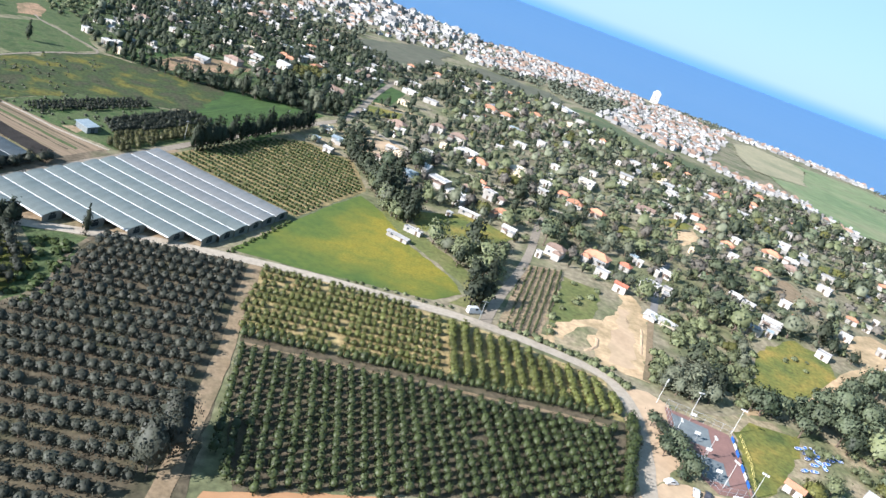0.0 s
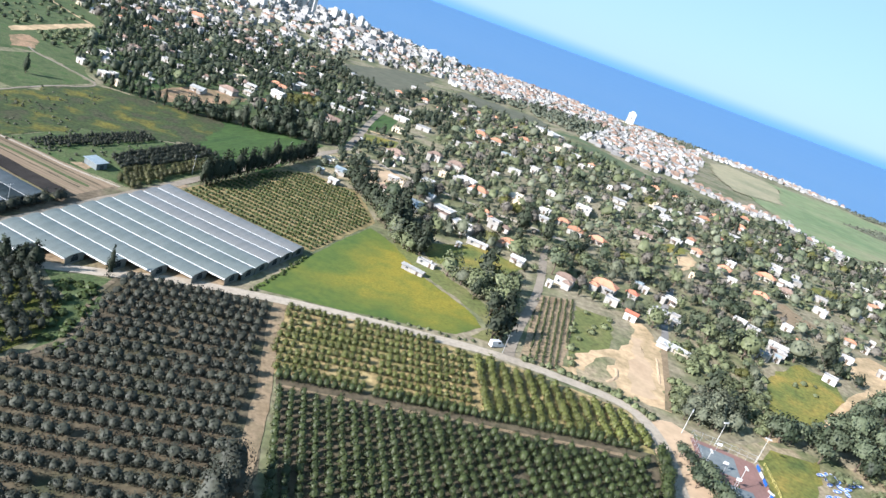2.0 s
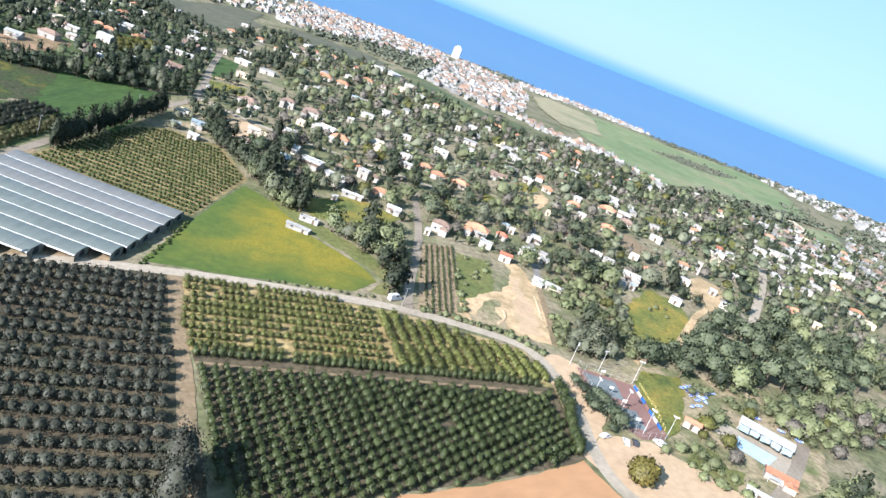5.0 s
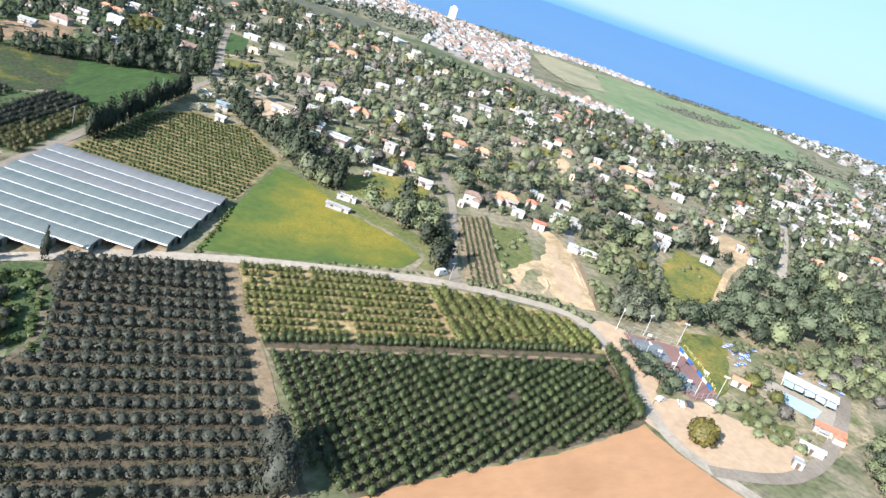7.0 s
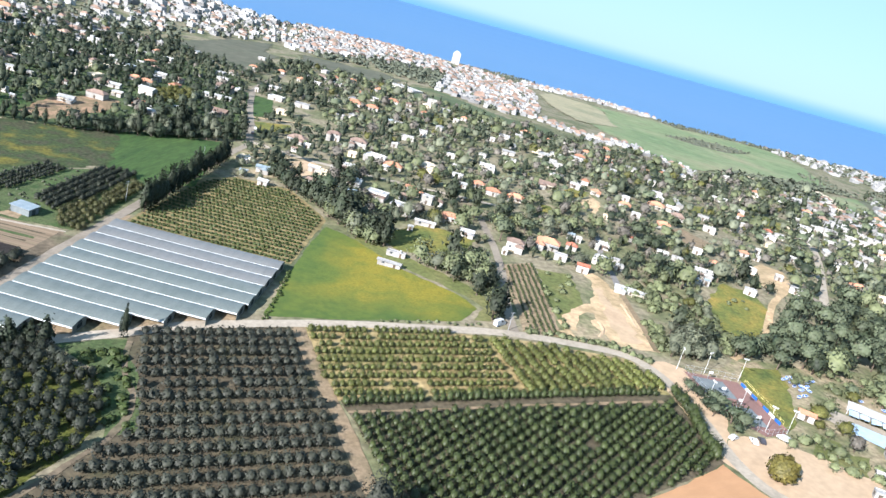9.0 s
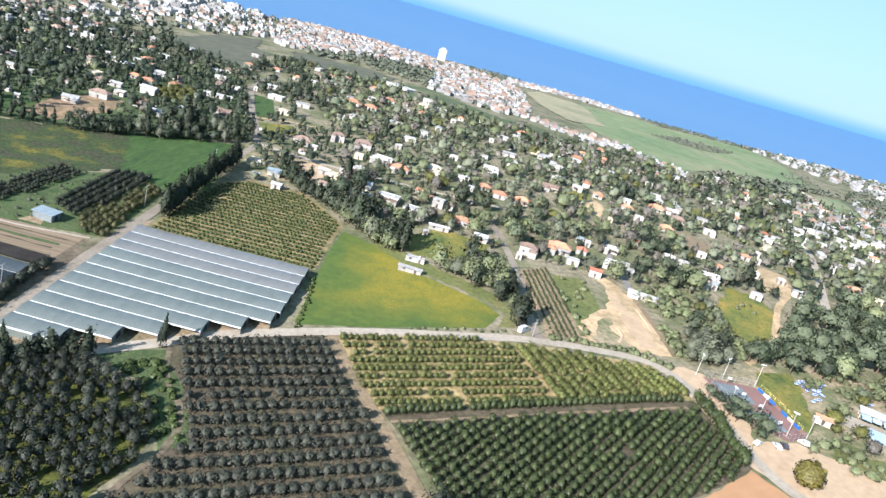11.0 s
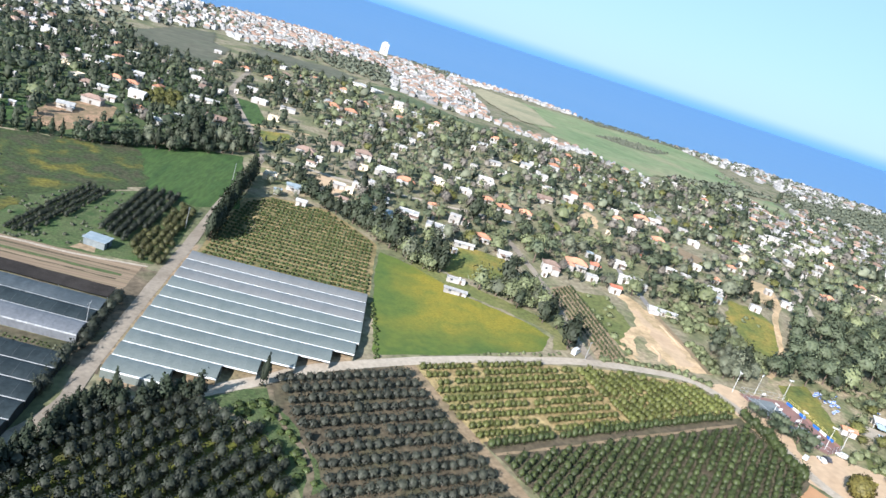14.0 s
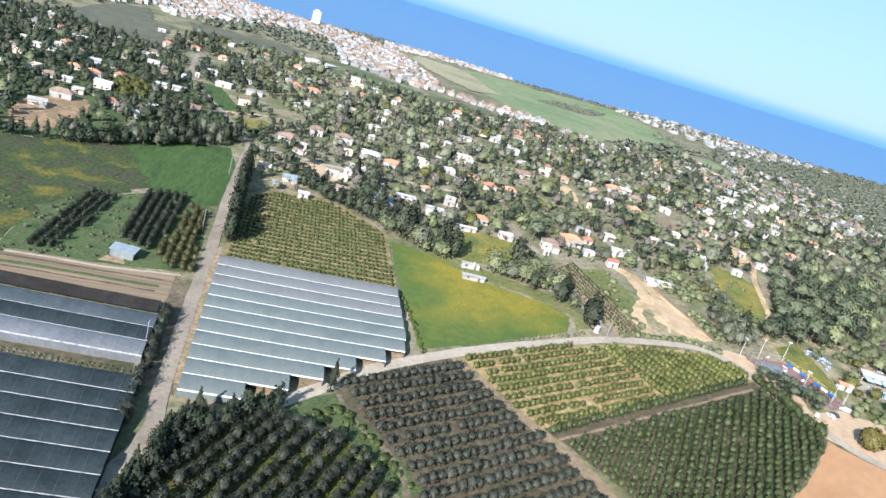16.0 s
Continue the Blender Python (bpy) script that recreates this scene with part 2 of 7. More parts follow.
CYPRESS_LEAF = surface("cypress_scales", [(0.018, 0.026, 0.014), (0.035, 0.045, 0.024)], 0.5, 0.7, vary=0.25, island=0.25, fine=0.2, translucent=0.08)
GREY_TWIGS = surface("bare_twigs", [(0.0825, 0.0748, 0.0625), (0.1237, 0.1122, 0.0937)], 0.5, 0.8, vary=0.2, island=0.3)
YELLOW_LEAF = surface("yellow_green_leaves", [(0.075, 0.08, 0.022), (0.115, 0.112, 0.032)], 0.5, 0.6, vary=0.25, island=0.35, translucent=0.15)
CASUARINA_LEAF = surface("casuarina_needles", [(0.027, 0.036, 0.0198), (0.0522, 0.0621, 0.0369)], 0.5, 0.7, vary=0.3, island=0.25, fine=0.2, translucent=0.08)
GOLD_LEAF = surface("golden_green_leaves", [(0.085, 0.078, 0.02), (0.135, 0.112, 0.03)], 0.5, 0.6, vary=0.1, island=0.27, translucent=0.12)
EARTH = surface("reddish_earth", [(0.2, 0.125, 0.075), (0.29, 0.19, 0.115), (0.15, 0.115, 0.062), (0.25, 0.165, 0.1)], 0.13, 0.95, 0.2, 1.0, fine=0.35)
DULL_LEAF = surface("dull_yellowish_leaves", [(0.045, 0.048, 0.018), (0.085, 0.082, 0.03)], 0.5, 0.55, vary=0.3, island=0.27, fine=0.2, translucent=0.12)
TOWER_WALL = surface("pale_tower_plaster", [(0.42, 0.41, 0.39), (0.56, 0.55, 0.53)], 0.1, 0.85, vary=0.12, fine=0.08)
BARK = surface("bark", [(0.08, 0.06, 0.045), (0.14, 0.11, 0.085)], 1.5, 0.9, 0.02, 8)
FILM = surface("greenhouse_film", [(0.098, 0.116, 0.107), (0.128, 0.145, 0.134), (0.11, 0.128, 0.119)], 0.12, 0.32, 0.02, 1.5, spec=0.6, fine=0.1, fine_scale=14)
NEW_FILM = surface("milky_greenhouse_film", [(0.125, 0.127, 0.122), (0.152, 0.153, 0.147), (0.138, 0.139, 0.133)], 0.12, 0.32, 0.02, 1.5, spec=0.6, fine=0.1, fine_scale=14)
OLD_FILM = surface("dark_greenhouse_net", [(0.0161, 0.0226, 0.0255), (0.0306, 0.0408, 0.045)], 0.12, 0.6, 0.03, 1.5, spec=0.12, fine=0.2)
GREY_FILM = surface("pale_greenhouse_net", [(0.1008, 0.108, 0.1188), (0.1368, 0.144, 0.1548)], 0.12, 0.4, 0.03, 1.5, fine=0.15)
GUTTER = surface("white_gutter", [(0.5, 0.52, 0.52), (0.62, 0.63, 0.63)], 0.3, 0.5, fine=0.1)
OLD_GUTTER = surface("worn_gutter", [(0.16, 0.17, 0.175), (0.34, 0.35, 0.355), (0.22, 0.23, 0.235)], 0.6, 0.6, fine=0.2)
STEEL = surface("galvanised_steel", [(0.4, 0.41, 0.42), (0.5, 0.51, 0.52)], 2, 0.45, metal=0.7)
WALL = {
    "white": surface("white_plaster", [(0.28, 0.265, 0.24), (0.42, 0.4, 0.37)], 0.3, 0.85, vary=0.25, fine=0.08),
    "beige": surface("beige_plaster", [(0.5, 0.42, 0.3), (0.6, 0.51, 0.37)], 0.3, 0.85, vary=0.12, fine=0.08),
}
ROOF = {
    "orange": surface("orange_roof_tiles", [(0.33, 0.155, 0.09), (0.45, 0.22, 0.13), (0.38, 0.19, 0.12)], 0.6, 0.8, 0.03, 6, vary=0.25, fine=0.2),
    "red": surface("red_roof_tiles", [(0.3, 0.1, 0.06), (0.4, 0.16, 0.1)], 0.6, 0.8, 0.03, 6, vary=0.2, fine=0.2),
    "brown": surface("brown_roof_tiles", [(0.18, 0.125, 0.098), (0.26, 0.185, 0.145)], 0.6, 0.8, 0.03, 6, vary=0.2, fine=0.2),
    "white": surface("whitewashed_roof", [(0.3, 0.295, 0.285), (0.48, 0.47, 0.455)], 0.3, 0.8, vary=0.3, fine=0.12),
    "grey": surface("fibre_cement_roof", [(0.3, 0.3, 0.29), (0.42, 0.42, 0.41)], 0.4, 0.8, vary=0.15, fine=0.15),
    "blue": surface("pale_blue_metal_roof", [(0.2, 0.25, 0.28), (0.28, 0.33, 0.36)], 0.4, 0.5, vary=0.12, fine=0.1),
    "beige": surface("beige_flat_roof", [(0.46, 0.39, 0.29), (0.56, 0.49, 0.37)], 0.4, 0.8, vary=0.12, fine=0.15),
}
VINE_SOIL = surface("orchard_grass_soil", [(0.13, 0.108, 0.046), (0.215, 0.165, 0.078), (0.12, 0.108, 0.044), (0.25, 0.185, 0.085)], 0.07, 0.95, 0.15, 1.0)
DARK_LEAF = surface("dark_glossy_leaves", [(0.0187, 0.0276, 0.0143), (0.0375, 0.0499, 0.0269), (0.0274, 0.0368, 0.0206)], 0.3, 0.6, vary=0.35, island=0.27, fine=0.2, translucent=0.04)
FAR_GREEN = surface("far_green_strip", [(0.06, 0.085, 0.04), (0.085, 0.105, 0.05)], 0.02, 0.95, fine=0.2)
GLASS = surface("dark_window_glass", [(0.03, 0.04, 0.05), (0.06, 0.07, 0.08)], 0.5, 0.12, spec=0.6)
WOOD = surface("painted_door", [(0.07, 0.05, 0.035), (0.11, 0.08, 0.055)], 1.0, 0.6, vary=0.3)
PAINT_WHITE = surface("white_paint", [(0.5, 0.51, 0.52), (0.6, 0.6, 0.6)], 1.0, 0.4, fine=0.05)
POLE_GREY = surface("pale_grey_steel", [(0.42, 0.42, 0.4), (0.52, 0.52, 0.5)], 1.0, 0.5, fine=0.08)
PAINT_BLUE = surface("blue_plastic", [(0.015, 0.09, 0.42), (0.03, 0.14, 0.52)], 1.0, 0.35, fine=0.1)
POOL_BLUE = surface("pool_blue", [(0.32, 0.43, 0.55), (0.45, 0.55, 0.65)], 0.3, 0.4, fine=0.15)
COURT_RED = surface("court_red", [(0.17, 0.1, 0.085), (0.225, 0.128, 0.108)], 0.15, 0.85, fine=0.12)
COURT_GREY = surface("court_grey", [(0.11, 0.13, 0.14), (0.17, 0.19, 0.19)], 0.15, 0.85, fine=0.12)
CAR_DARK = surface("dark_car_paint", [(0.04, 0.04, 0.05), (0.06, 0.06, 0.07)], 1.0, 0.3)
RUBBER = surface("rubber", [(0.02, 0.02, 0.02), (0.03, 0.03, 0.03)], 2.0, 0.8)
YELLOW_PAINT = surface("yellow_paint", [(0.6, 0.5, 0.15), (0.7, 0.6, 0.25)], 1.0, 0.5)
TOWN = surface("town_plaster", [(0.2073, 0.2043, 0.1984), (0.3528, 0.3492, 0.343)], 0.05, 0.85, island=0.42, fine=0.1)
TOWN_TILES = surface("town_roof_tiles", [(0.2, 0.135, 0.1), (0.29, 0.2, 0.15)], 0.05, 0.85, island=0.25, fine=0.1)
WATER = bpy.data.materials.new("sea_water")
WATER.use_nodes = True
wb = WATER.node_tree.nodes["Principled BSDF"]
wb.inputs["Base Color"].default_value = (0.04, 0.13, 0.31, 1)
wb.inputs["Roughness"].default_value, wb.inputs["Specular IOR Level"].default_value = 0.3, 0.45

# ---- building blocks ----


def smooth(a, b, v):
    v = min(1.0, max(0.0, (v - a) / (b - a)))
    return v * v * (3 - 2 * v)


def gz(x, y):
    """The height of the land."""
    a, b = math.tanh(x / 150), math.tanh((y - 300) / 200)
    w = smooth(500, 1000, math.hypot(x, y - 300))
    return (-7.3 + 10.6 * a + 9.5 * b - 2 * a * b) * (1 - w) + 3 * w + 5 * smooth(120, 210, x) * smooth(222, 300, y)


COAST = [(-4800, 3300), (-1200, 2300), (-500, 1830), (-77, 1640), (120, 1530), (256, 1570), (349, 1575), (443, 1490), (528, 1500), (588, 1478), (640, 1440), (728, 1440), (801, 1390), (856, 1300), (943, 1240), (1056, 1210), (1150, 1230), (1278, 1235), (1330, 1180), (1395, 1125), (1550, 1040), (1760, 960), (2400, 700), (4800, 150)]


def coast(x):
    for (x0, y0), (x1, y1) in zip(COAST, COAST[1:]):
        if x <= x1:
            return y0 + (y1 - y0) * max(0.0, (x - x0) / (x1 - x0))
    return COAST[-1][1]


def mesh(name, bm, material):
    me = bpy.data.meshes.new(name)
    bm.to_mesh(me)
    bm.free()
    me.materials.append(material)
    return me


def arrays(name, verts, faces, material, normals=None):
    me = bpy.data.meshes.new(name)
    me.from_pydata(verts, [], faces)
    me.materials.append(material)
    me.update()
    if normals is not None:
        me.shade_smooth()
        me.normals_split_custom_set_from_vertices(normals)
    return me


def part(name, bm, material, parent, label=""):
    """One mesh under a thing or a part."""
    ob = new(name, mesh(name, bm, material) if isinstance(bm, bmesh.types.BMesh) else bm)
    ob.parent = parent
    return tagged(ob, label)


def thing(name, x, y, angle=0.0, label="", category="", group="", z=None, kind=""):
    ob = new(name)
    ob.empty_display_size = 0.5
    ob.matrix_basis = pose(x, y, gz(x, y) if z is None else z, 0, 0, angle)
    return tagged(ob, label, category, group, kind)


def box(bm, x0, y0, z0, x1, y1, z1, m=None):
    r = bmesh.ops.create_cube(bm, size=1.0)
    bmesh.ops.transform(bm, verts=r["verts"], matrix=Matrix.Translation(((x0 + x1) / 2, (y0 + y1) / 2, (z0 + z1) / 2)) @ Matrix.Diagonal((x1 - x0, y1 - y0, z1 - z0, 1)))
    if m is not None:
        bmesh.ops.transform(bm, verts=r["verts"], matrix=m)
    return r["verts"]


def tube(bm, a, b, r0, r1=None, sides=6):
    """A tapered bar from a to b."""
    a, b = Vector(a), Vector(b)
    r = bmesh.ops.create_cone(bm, cap_ends=True, segments=sides, radius1=r0, radius2=r0 if r1 is None else r1, depth=(b - a).length)
    bmesh.ops.transform(bm, verts=r["verts"], matrix=Matrix.Translation((a + b) / 2) @ (b - a).to_track_quat("Z", "Y").to_matrix().to_4x4())


def inside(poly, x, y):
    hit = False
    for (x0, y0), (x1, y1) in zip(poly, poly[1:] + poly[:1]):
        if (y0 > y) != (y1 > y) and x < x0 + (y - y0) / (y1 - y0) * (x1 - x0):
            hit = not hit
    return hit


def sheet(name, poly, material, lift, label, step=14.0, ragged=1.0, category="ground"):
    """A field: a ragged-edged sheet that lies on the land."""
    rim = []
    for (x0, y0), (x1, y1) in zip(poly, poly[1:] + poly[:1]):
        n = max(1, round(math.hypot(x1 - x0, y1 - y0) / 4))
        for k in range(n):
            x, y = x0 + (x1 - x0) * k / n, y0 + (y1 - y0) * k / n
            w = noise.noise_vector((x * 0.23, y * 0.23, lift))
            rim.append((x + w.x * ragged, y + w.y * ragged))
    bm = bmesh.new()
    bm.faces.new([bm.verts.new((x, y, 0)) for x, y in rim])
    bmesh.ops.triangulate(bm, faces=bm.faces[:])
    for _ in range(6):
        long = [e for e in bm.edges if e.calc_length() > step]
        if not long:
            break
        bmesh.ops.subdivide_edges(bm, edges=long, cuts=1)
        bmesh.ops.triangulate(bm, faces=[f for f in bm.faces if len(f.verts) > 3])
    for v in bm.verts:
        v.co.z = gz(v.co.x, v.co.y) + lift
    bmesh.ops.recalc_face_normals(bm, faces=bm.faces[:])
    if sum(f.normal.z for f in bm.faces) < 0:
        bmesh.ops.reverse_faces(bm, faces=bm.faces[:])
    return tagged(new(name, mesh(name, bm, material)), label, category, "", "structure")


def curve_points(pts, step=3.0):
    out = []
    for k in range(len(pts) - 1):
        p = [Vector(pts[min(len(pts) - 1, max(0, k + d))]) for d in (-1, 0, 1, 2)]
        n = max(2, int((p[2] - p[1]).length / step))
        for i in range(n):
            t = i / n
            out.append(0.5 * (2 * p[1] + (p[2] - p[0]) * t + (2 * p[0] - 5 * p[1] + 4 * p[2] - p[3]) * t * t + (3 * p[1] - p[0] - 3 * p[2] + p[3]) * t ** 3))
    return out + [Vector(pts[-1])]


def road(name, pts, width, material, lift, label, ragged=0.3):
    line = curve_points([(x, y) for x, y in pts])
    verts, faces = [], []
    for k, p in enumerate(line):
        d = (line[min(k + 1, len(line) - 1)] - line[max(k - 1, 0)]).normalized()
        side = Vector((-d.y, d.x))
        for s in (-0.5, -0.2, 0.2, 0.5):
            q = p + side * (s * width + (noise.noise((p.x * 0.2, p.y * 0.2, s * 9)) * ragged if abs(s) > 0.4 else 0))
            verts.append((q.x, q.y, gz(q.x, q.y) + lift))
        if k:
            for s in range(3):
                i = 4 * k + s
                faces.append((i - 4, i - 3, i + 1, i))
    me = arrays(name, verts, faces, material)
    me.update()
    if me.polygons[0].normal.z < 0:
        me.flip_normals()
    return tagged(new(name, me), label, "road", "", "structure")


# ---- land and sea ----
def axis(lo, hi, a, b, step, far):
    v, out = a, []
    out = list(np.arange(a, b + 1, step))
    s = step
    while out[-1] < hi:
        s = min(far, s * 1.35)
        out.append(min(hi, out[-1] + s))
    s = step
    while out[0] > lo:
        s = min(far, s * 1.35)
        out.insert(0, max(lo, out[0] - s))
    return out


gx, gy = axis(-4600, 4600, -330, 620, 11.0, 160.0), axis(-4600, 4600, 60, 820, 11.0, 90.0)
verts = []
for y in gy:
    for x in gx:
        z = gz(x, y)
        verts.append((x, y, z + (-12 - z) * smooth(-15, 60, y - coast(x))))
faces = [(r * len(gx) + c, r * len(gx) + c + 1, (r + 1) * len(gx) + c + 1, (r + 1) * len(gx) + c) for r in range(len(gy) - 1) for c in range(len(gx) - 1)]
tagged(new("ground", arrays("ground", verts, faces, GROUND)), "rough green and brown scrubby coastal land", "ground", "", "structure")
verts, faces = [], []
rings = [1150, 1300, 1500, 1800, 2200, 2600, 2900, 3200, 3500, 3800, 4100, 4400, 4700]
for r in rings:
    for k in range(73):
        a = radians(-75 + 200 * k / 72)
        verts.append((r * math.sin(a) - 90, r * math.cos(a) + 20, 81 * max(0, (r - 2600) / 2100) ** 2))
for r in range(len(rings) - 1):
    for k in range(72):
        i = 73 * r + k
        faces.append((i, i + 73, i + 74, i + 1))
tagged(new("water", arrays("water", verts, faces, WATER)), "calm deep blue sea out to the horizon", "sea", "", "structure")

# ---- fields, soil and roads ----
OLIVE = [(-80, 237), (-70, 240), (-33, 241), (-30.5, 200), (-27.5, 160), (-26.5, 104), (-60, 98), (-112, 100), (-110, 148), (-96, 166), (-86, 180), (-79, 190)]
LEMON = [(-28, 242), (0, 242.5), (37, 239), (38, 199.5), (-25.5, 200.5)]
LEMON_EAST = [(40, 236), (60, 231), (94, 219), (97, 203), (80, 201.5), (39, 200)]
CITRUS = [(-21, 190.5), (40, 191.5), (92, 192.5), (89, 164), (82, 159), (66, 153), (48, 147), (24, 141), (1, 135), (-10, 133), (-19.5, 150)]
GROVE = [(-170, 150), (-152, 205), (-137, 228), (-112, 226), (-100, 219), (-90, 212), (-86, 194), (-92, 180), (-101, 168), (-116, 150), (-118, 100), (-150, 100)]
VINES = [(-90, 325), (-56, 392), (-40, 398), (-14, 386), (-2, 346), (-26, 294)]
YELLOW = [(-17, 311), (-41, 250), (-10, 249), (34, 250), (45, 261), (42, 271), (21, 297), (13, 314), (3, 330), (-4, 338)]
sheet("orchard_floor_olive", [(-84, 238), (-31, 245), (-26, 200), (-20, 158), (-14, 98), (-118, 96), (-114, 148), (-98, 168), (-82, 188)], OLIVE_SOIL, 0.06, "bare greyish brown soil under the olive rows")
sheet("orchard_floor_lemon", [(-30, 243), (0, 244), (48, 238), (96, 224), (98, 200), (39, 199.2), (-24, 198.6)], DRY_SOIL, 0.07, "dry straw-coloured soil between citrus rows")
# the darker olive soil puts the shade between the citrus crowns into the colour
sheet("orchard_floor_citrus", [(-23, 199), (39, 199.5), (98, 200.5), (93, 162), (57, 150), (10, 140), (-7, 132), (-14, 150)], OLIVE_SOIL, 0.08, "brown soil under dense citrus trees, darkened for their shade")
sheet("grove_floor", GROVE, GROVE_GRASS, 0.05, "green weedy floor of the old olive grove")
sheet("vineyard_floor", VINES, VINE_SOIL, 0.06, "yellowish soil between low bush rows")
sheet("mustard_field", YELLOW, MUSTARD, 0.08, "green field with bright yellow mustard bloom")
sheet("crop_field", [(-120, 441), (-86, 464), (-42, 461), (-62, 376), (-83, 374), (-100, 388), (-106, 398)], GREEN_CROP, 0.08, "lush green cereal field")
sheet("weedy_field", [(-240, 372), (-200, 386), (-176, 449), (-153, 449), (-118, 452), (-100, 460), (-100, 395), (-108, 387), (-146, 372), (-168, 330), (-200, 345)], MEADOW, 0.13, "weedy meadow with yellow flowers", ragged=6)
sheet("north_field", [(-260, 420), (-230, 462), (-224, 478), (-178, 449), (-198, 397)], WEEDS, 0.09, "dull green field beyond the meadow", ragged=1.5)
road("field_path", [(-232, 486), (-222, 476), (-202, 466), (-176, 447), (-189, 418), (-200, 386)], 1.5, GREY_ROAD, 0.2, "pale field path")
sheet("belt_floor", [(-175, 452), (-150, 451), (-118, 453), (-84, 473), (-32, 472), (-26, 530), (-80, 530), (-170, 500)], WEEDS, 0.07, "shaded weedy floor of the tree belt", ragged=2)
sheet("row_garden", [(-168, 328), (-148, 372), (-100, 388), (-80, 374), (-95, 334), (-108, 312), (-135, 319)], WEEDS, 0.06, "grassy plot between hedge rows")
sheet("tilled_plot", [(-200, 342), (-165, 330), (-110, 309), (-121, 287), (-168, 306), (-200, 318)], TILLED, 0.09, "bare brown tilled vegetable plot")
for k, (y0, y1) in enumerate(((336.5, 303.5), (332, 299), (328.5, 295.8), (323, 290.5))):
    road("plot_furrow", [(-199, y0), (-158, y0 - 14.5), (-126 + 3.5 * (y1 - 290) / 5, y1 + 2.4)], (0.9, 1.6, 0.8, 1.1)[k], (OLIVE_SOIL, WEEDS, OLIVE_SOIL, TRACK_SOIL)[k], 0.14 + 0.01 * k, "dark worked strip in the tilled plot", 0.5)
sheet("brown_field", [(-14, 132), (10, 139), (57, 149), (91, 161), (96, 148), (104, 132), (120, 110), (60, 60), (-20, 80)], BROWN_FIELD, 0.08, "smooth reddish brown ploughed field")
sheet("bare_plot", [(123, 309), (127, 303), (127, 285), (124, 264), (119, 248), (113, 231), (101, 233), (93, 237), (83, 237), (73, 242), (79, 252), (88, 262), (97, 268), (108, 276), (117, 294), (120, 306)], SAND, 0.08, "bare pale sandy building plot", ragged=4)
sheet("plot_scrape", [(101, 238), (108, 236), (113, 250), (117, 270), (119, 290), (114, 288), (110, 268), (104, 254)], TRODDEN, 0.11, "trodden brown earth across the bare plot", ragged=4)
sheet("plot_weeds", [(80, 240), (92, 238), (97, 243), (94, 252), (100, 262), (92, 260), (86, 250)], PARK, 0.12, "dry weeds on the bare plot", ragged=5)
sheet("plot_scrub", [(114, 270), (117, 264), (112, 246), (106, 238), (107, 252)], TRODDEN, 0.11, "trodden middle of the bare plot", ragged=3)
sheet("row_plot", [(75, 308), (93, 312), (86, 280), (73, 240), (58, 244), (68, 280)], PLOT_SOIL, 0.08, "dry plot with thin plant rows")
sheet("green_strip", [(93, 306), (110, 303), (103, 278), (92, 255), (77, 241), (80, 262)], STRIP_GRASS, 0.07, "green grassy strip between plots", ragged=2)
sheet("garden_lawn", [(200, 299), (213, 289), (208, 272), (187, 251), (171, 244), (163, 250), (171, 274), (183, 286)], LAWN, 0.08, "yellow-green meadow beside the pine wood", ragged=3)
sheet("house_meadow", [(24, 318), (22, 335), (50, 352), (72, 336), (60, 318), (42, 309)], LAWN, 0.08, "green and yellow meadow by white sheds", ragged=2)
sheet("parking_ground", [(92, 166), (107, 175), (124, 175), (130, 168), (140, 158), (148, 150), (140, 141), (128, 137), (108, 138), (97, 150)], TRODDEN, 0.09, "bare pale earth parking area", ragged=1.5)
sheet("sand_yard", [(233, 320), (248, 332), (262, 339), (271, 330), (263, 316), (245, 298), (229, 289), (231, 295), (230, 305)], SAND, 0.1, "sandy track and yard beside houses", ragged=1)
sheet("park_floor", [(100, 178), (112, 220), (128, 218), (150, 226), (180, 226), (230, 222), (215, 185), (195, 160), (160, 148), (135, 143), (118, 152), (122, 172), (108, 176)], PARK, 0.05, "dry patchy park ground", ragged=2)
sheet("court_bank", [(140, 212), (150, 222), (170, 222), (160, 205), (140, 180), (134, 178)], LAWN, 0.08, "grassy yellow-green bank by the sports court", ragged=2)
sheet("court_verge", [(99, 203), (104, 222), (112, 224), (118, 218), (113, 200), (112, 186), (106, 176), (97, 168), (94, 170)], TRODDEN, 0.07, "bare sandy strip between road and court", ragged=1.5)
# ORCHARD_SOIL is picked dark here to stand in for the greenhouses' shade
sheet("greenhouse_verge", [(-140, 246), (-112, 309), (-104, 303), (-131, 240)], ORCHARD_SOIL, 0.11, "soil between greenhouses and road, darkened to stand for shade", ragged=1)
sheet("lane_verge", [(-27, 470), (0, 452), (14, 440), (-4, 410), (-30, 400), (-52, 412)], PARK, 0.07, "dusty yards beside the farm road", ragged=3)
sheet("field_verge", [(44, 272), (17, 305), (5, 322), (12, 330), (26, 312), (52, 278), (53, 256), (47, 251), (40, 251), (48, 262)], STRIP_GRASS, 0.07, "grassy verge under the trees", ragged=1.5)
sheet("greenhouse_front", [(-131, 238), (-120, 229.5), (-99, 234), (-81, 239), (-65, 243.5), (-50, 246), (-52, 251), (-70, 253), (-90, 246), (-110, 240)], PLOT_SOIL, 0.1, "brown earth before the greenhouse ends", ragged=1)
sheet("park_lawn", [(146, 178), (152, 172), (150, 165), (157, 163), (144, 152), (134, 152), (130, 162)], STRIP_GRASS, 0.08, "green garden lawn in the park", ragged=2)
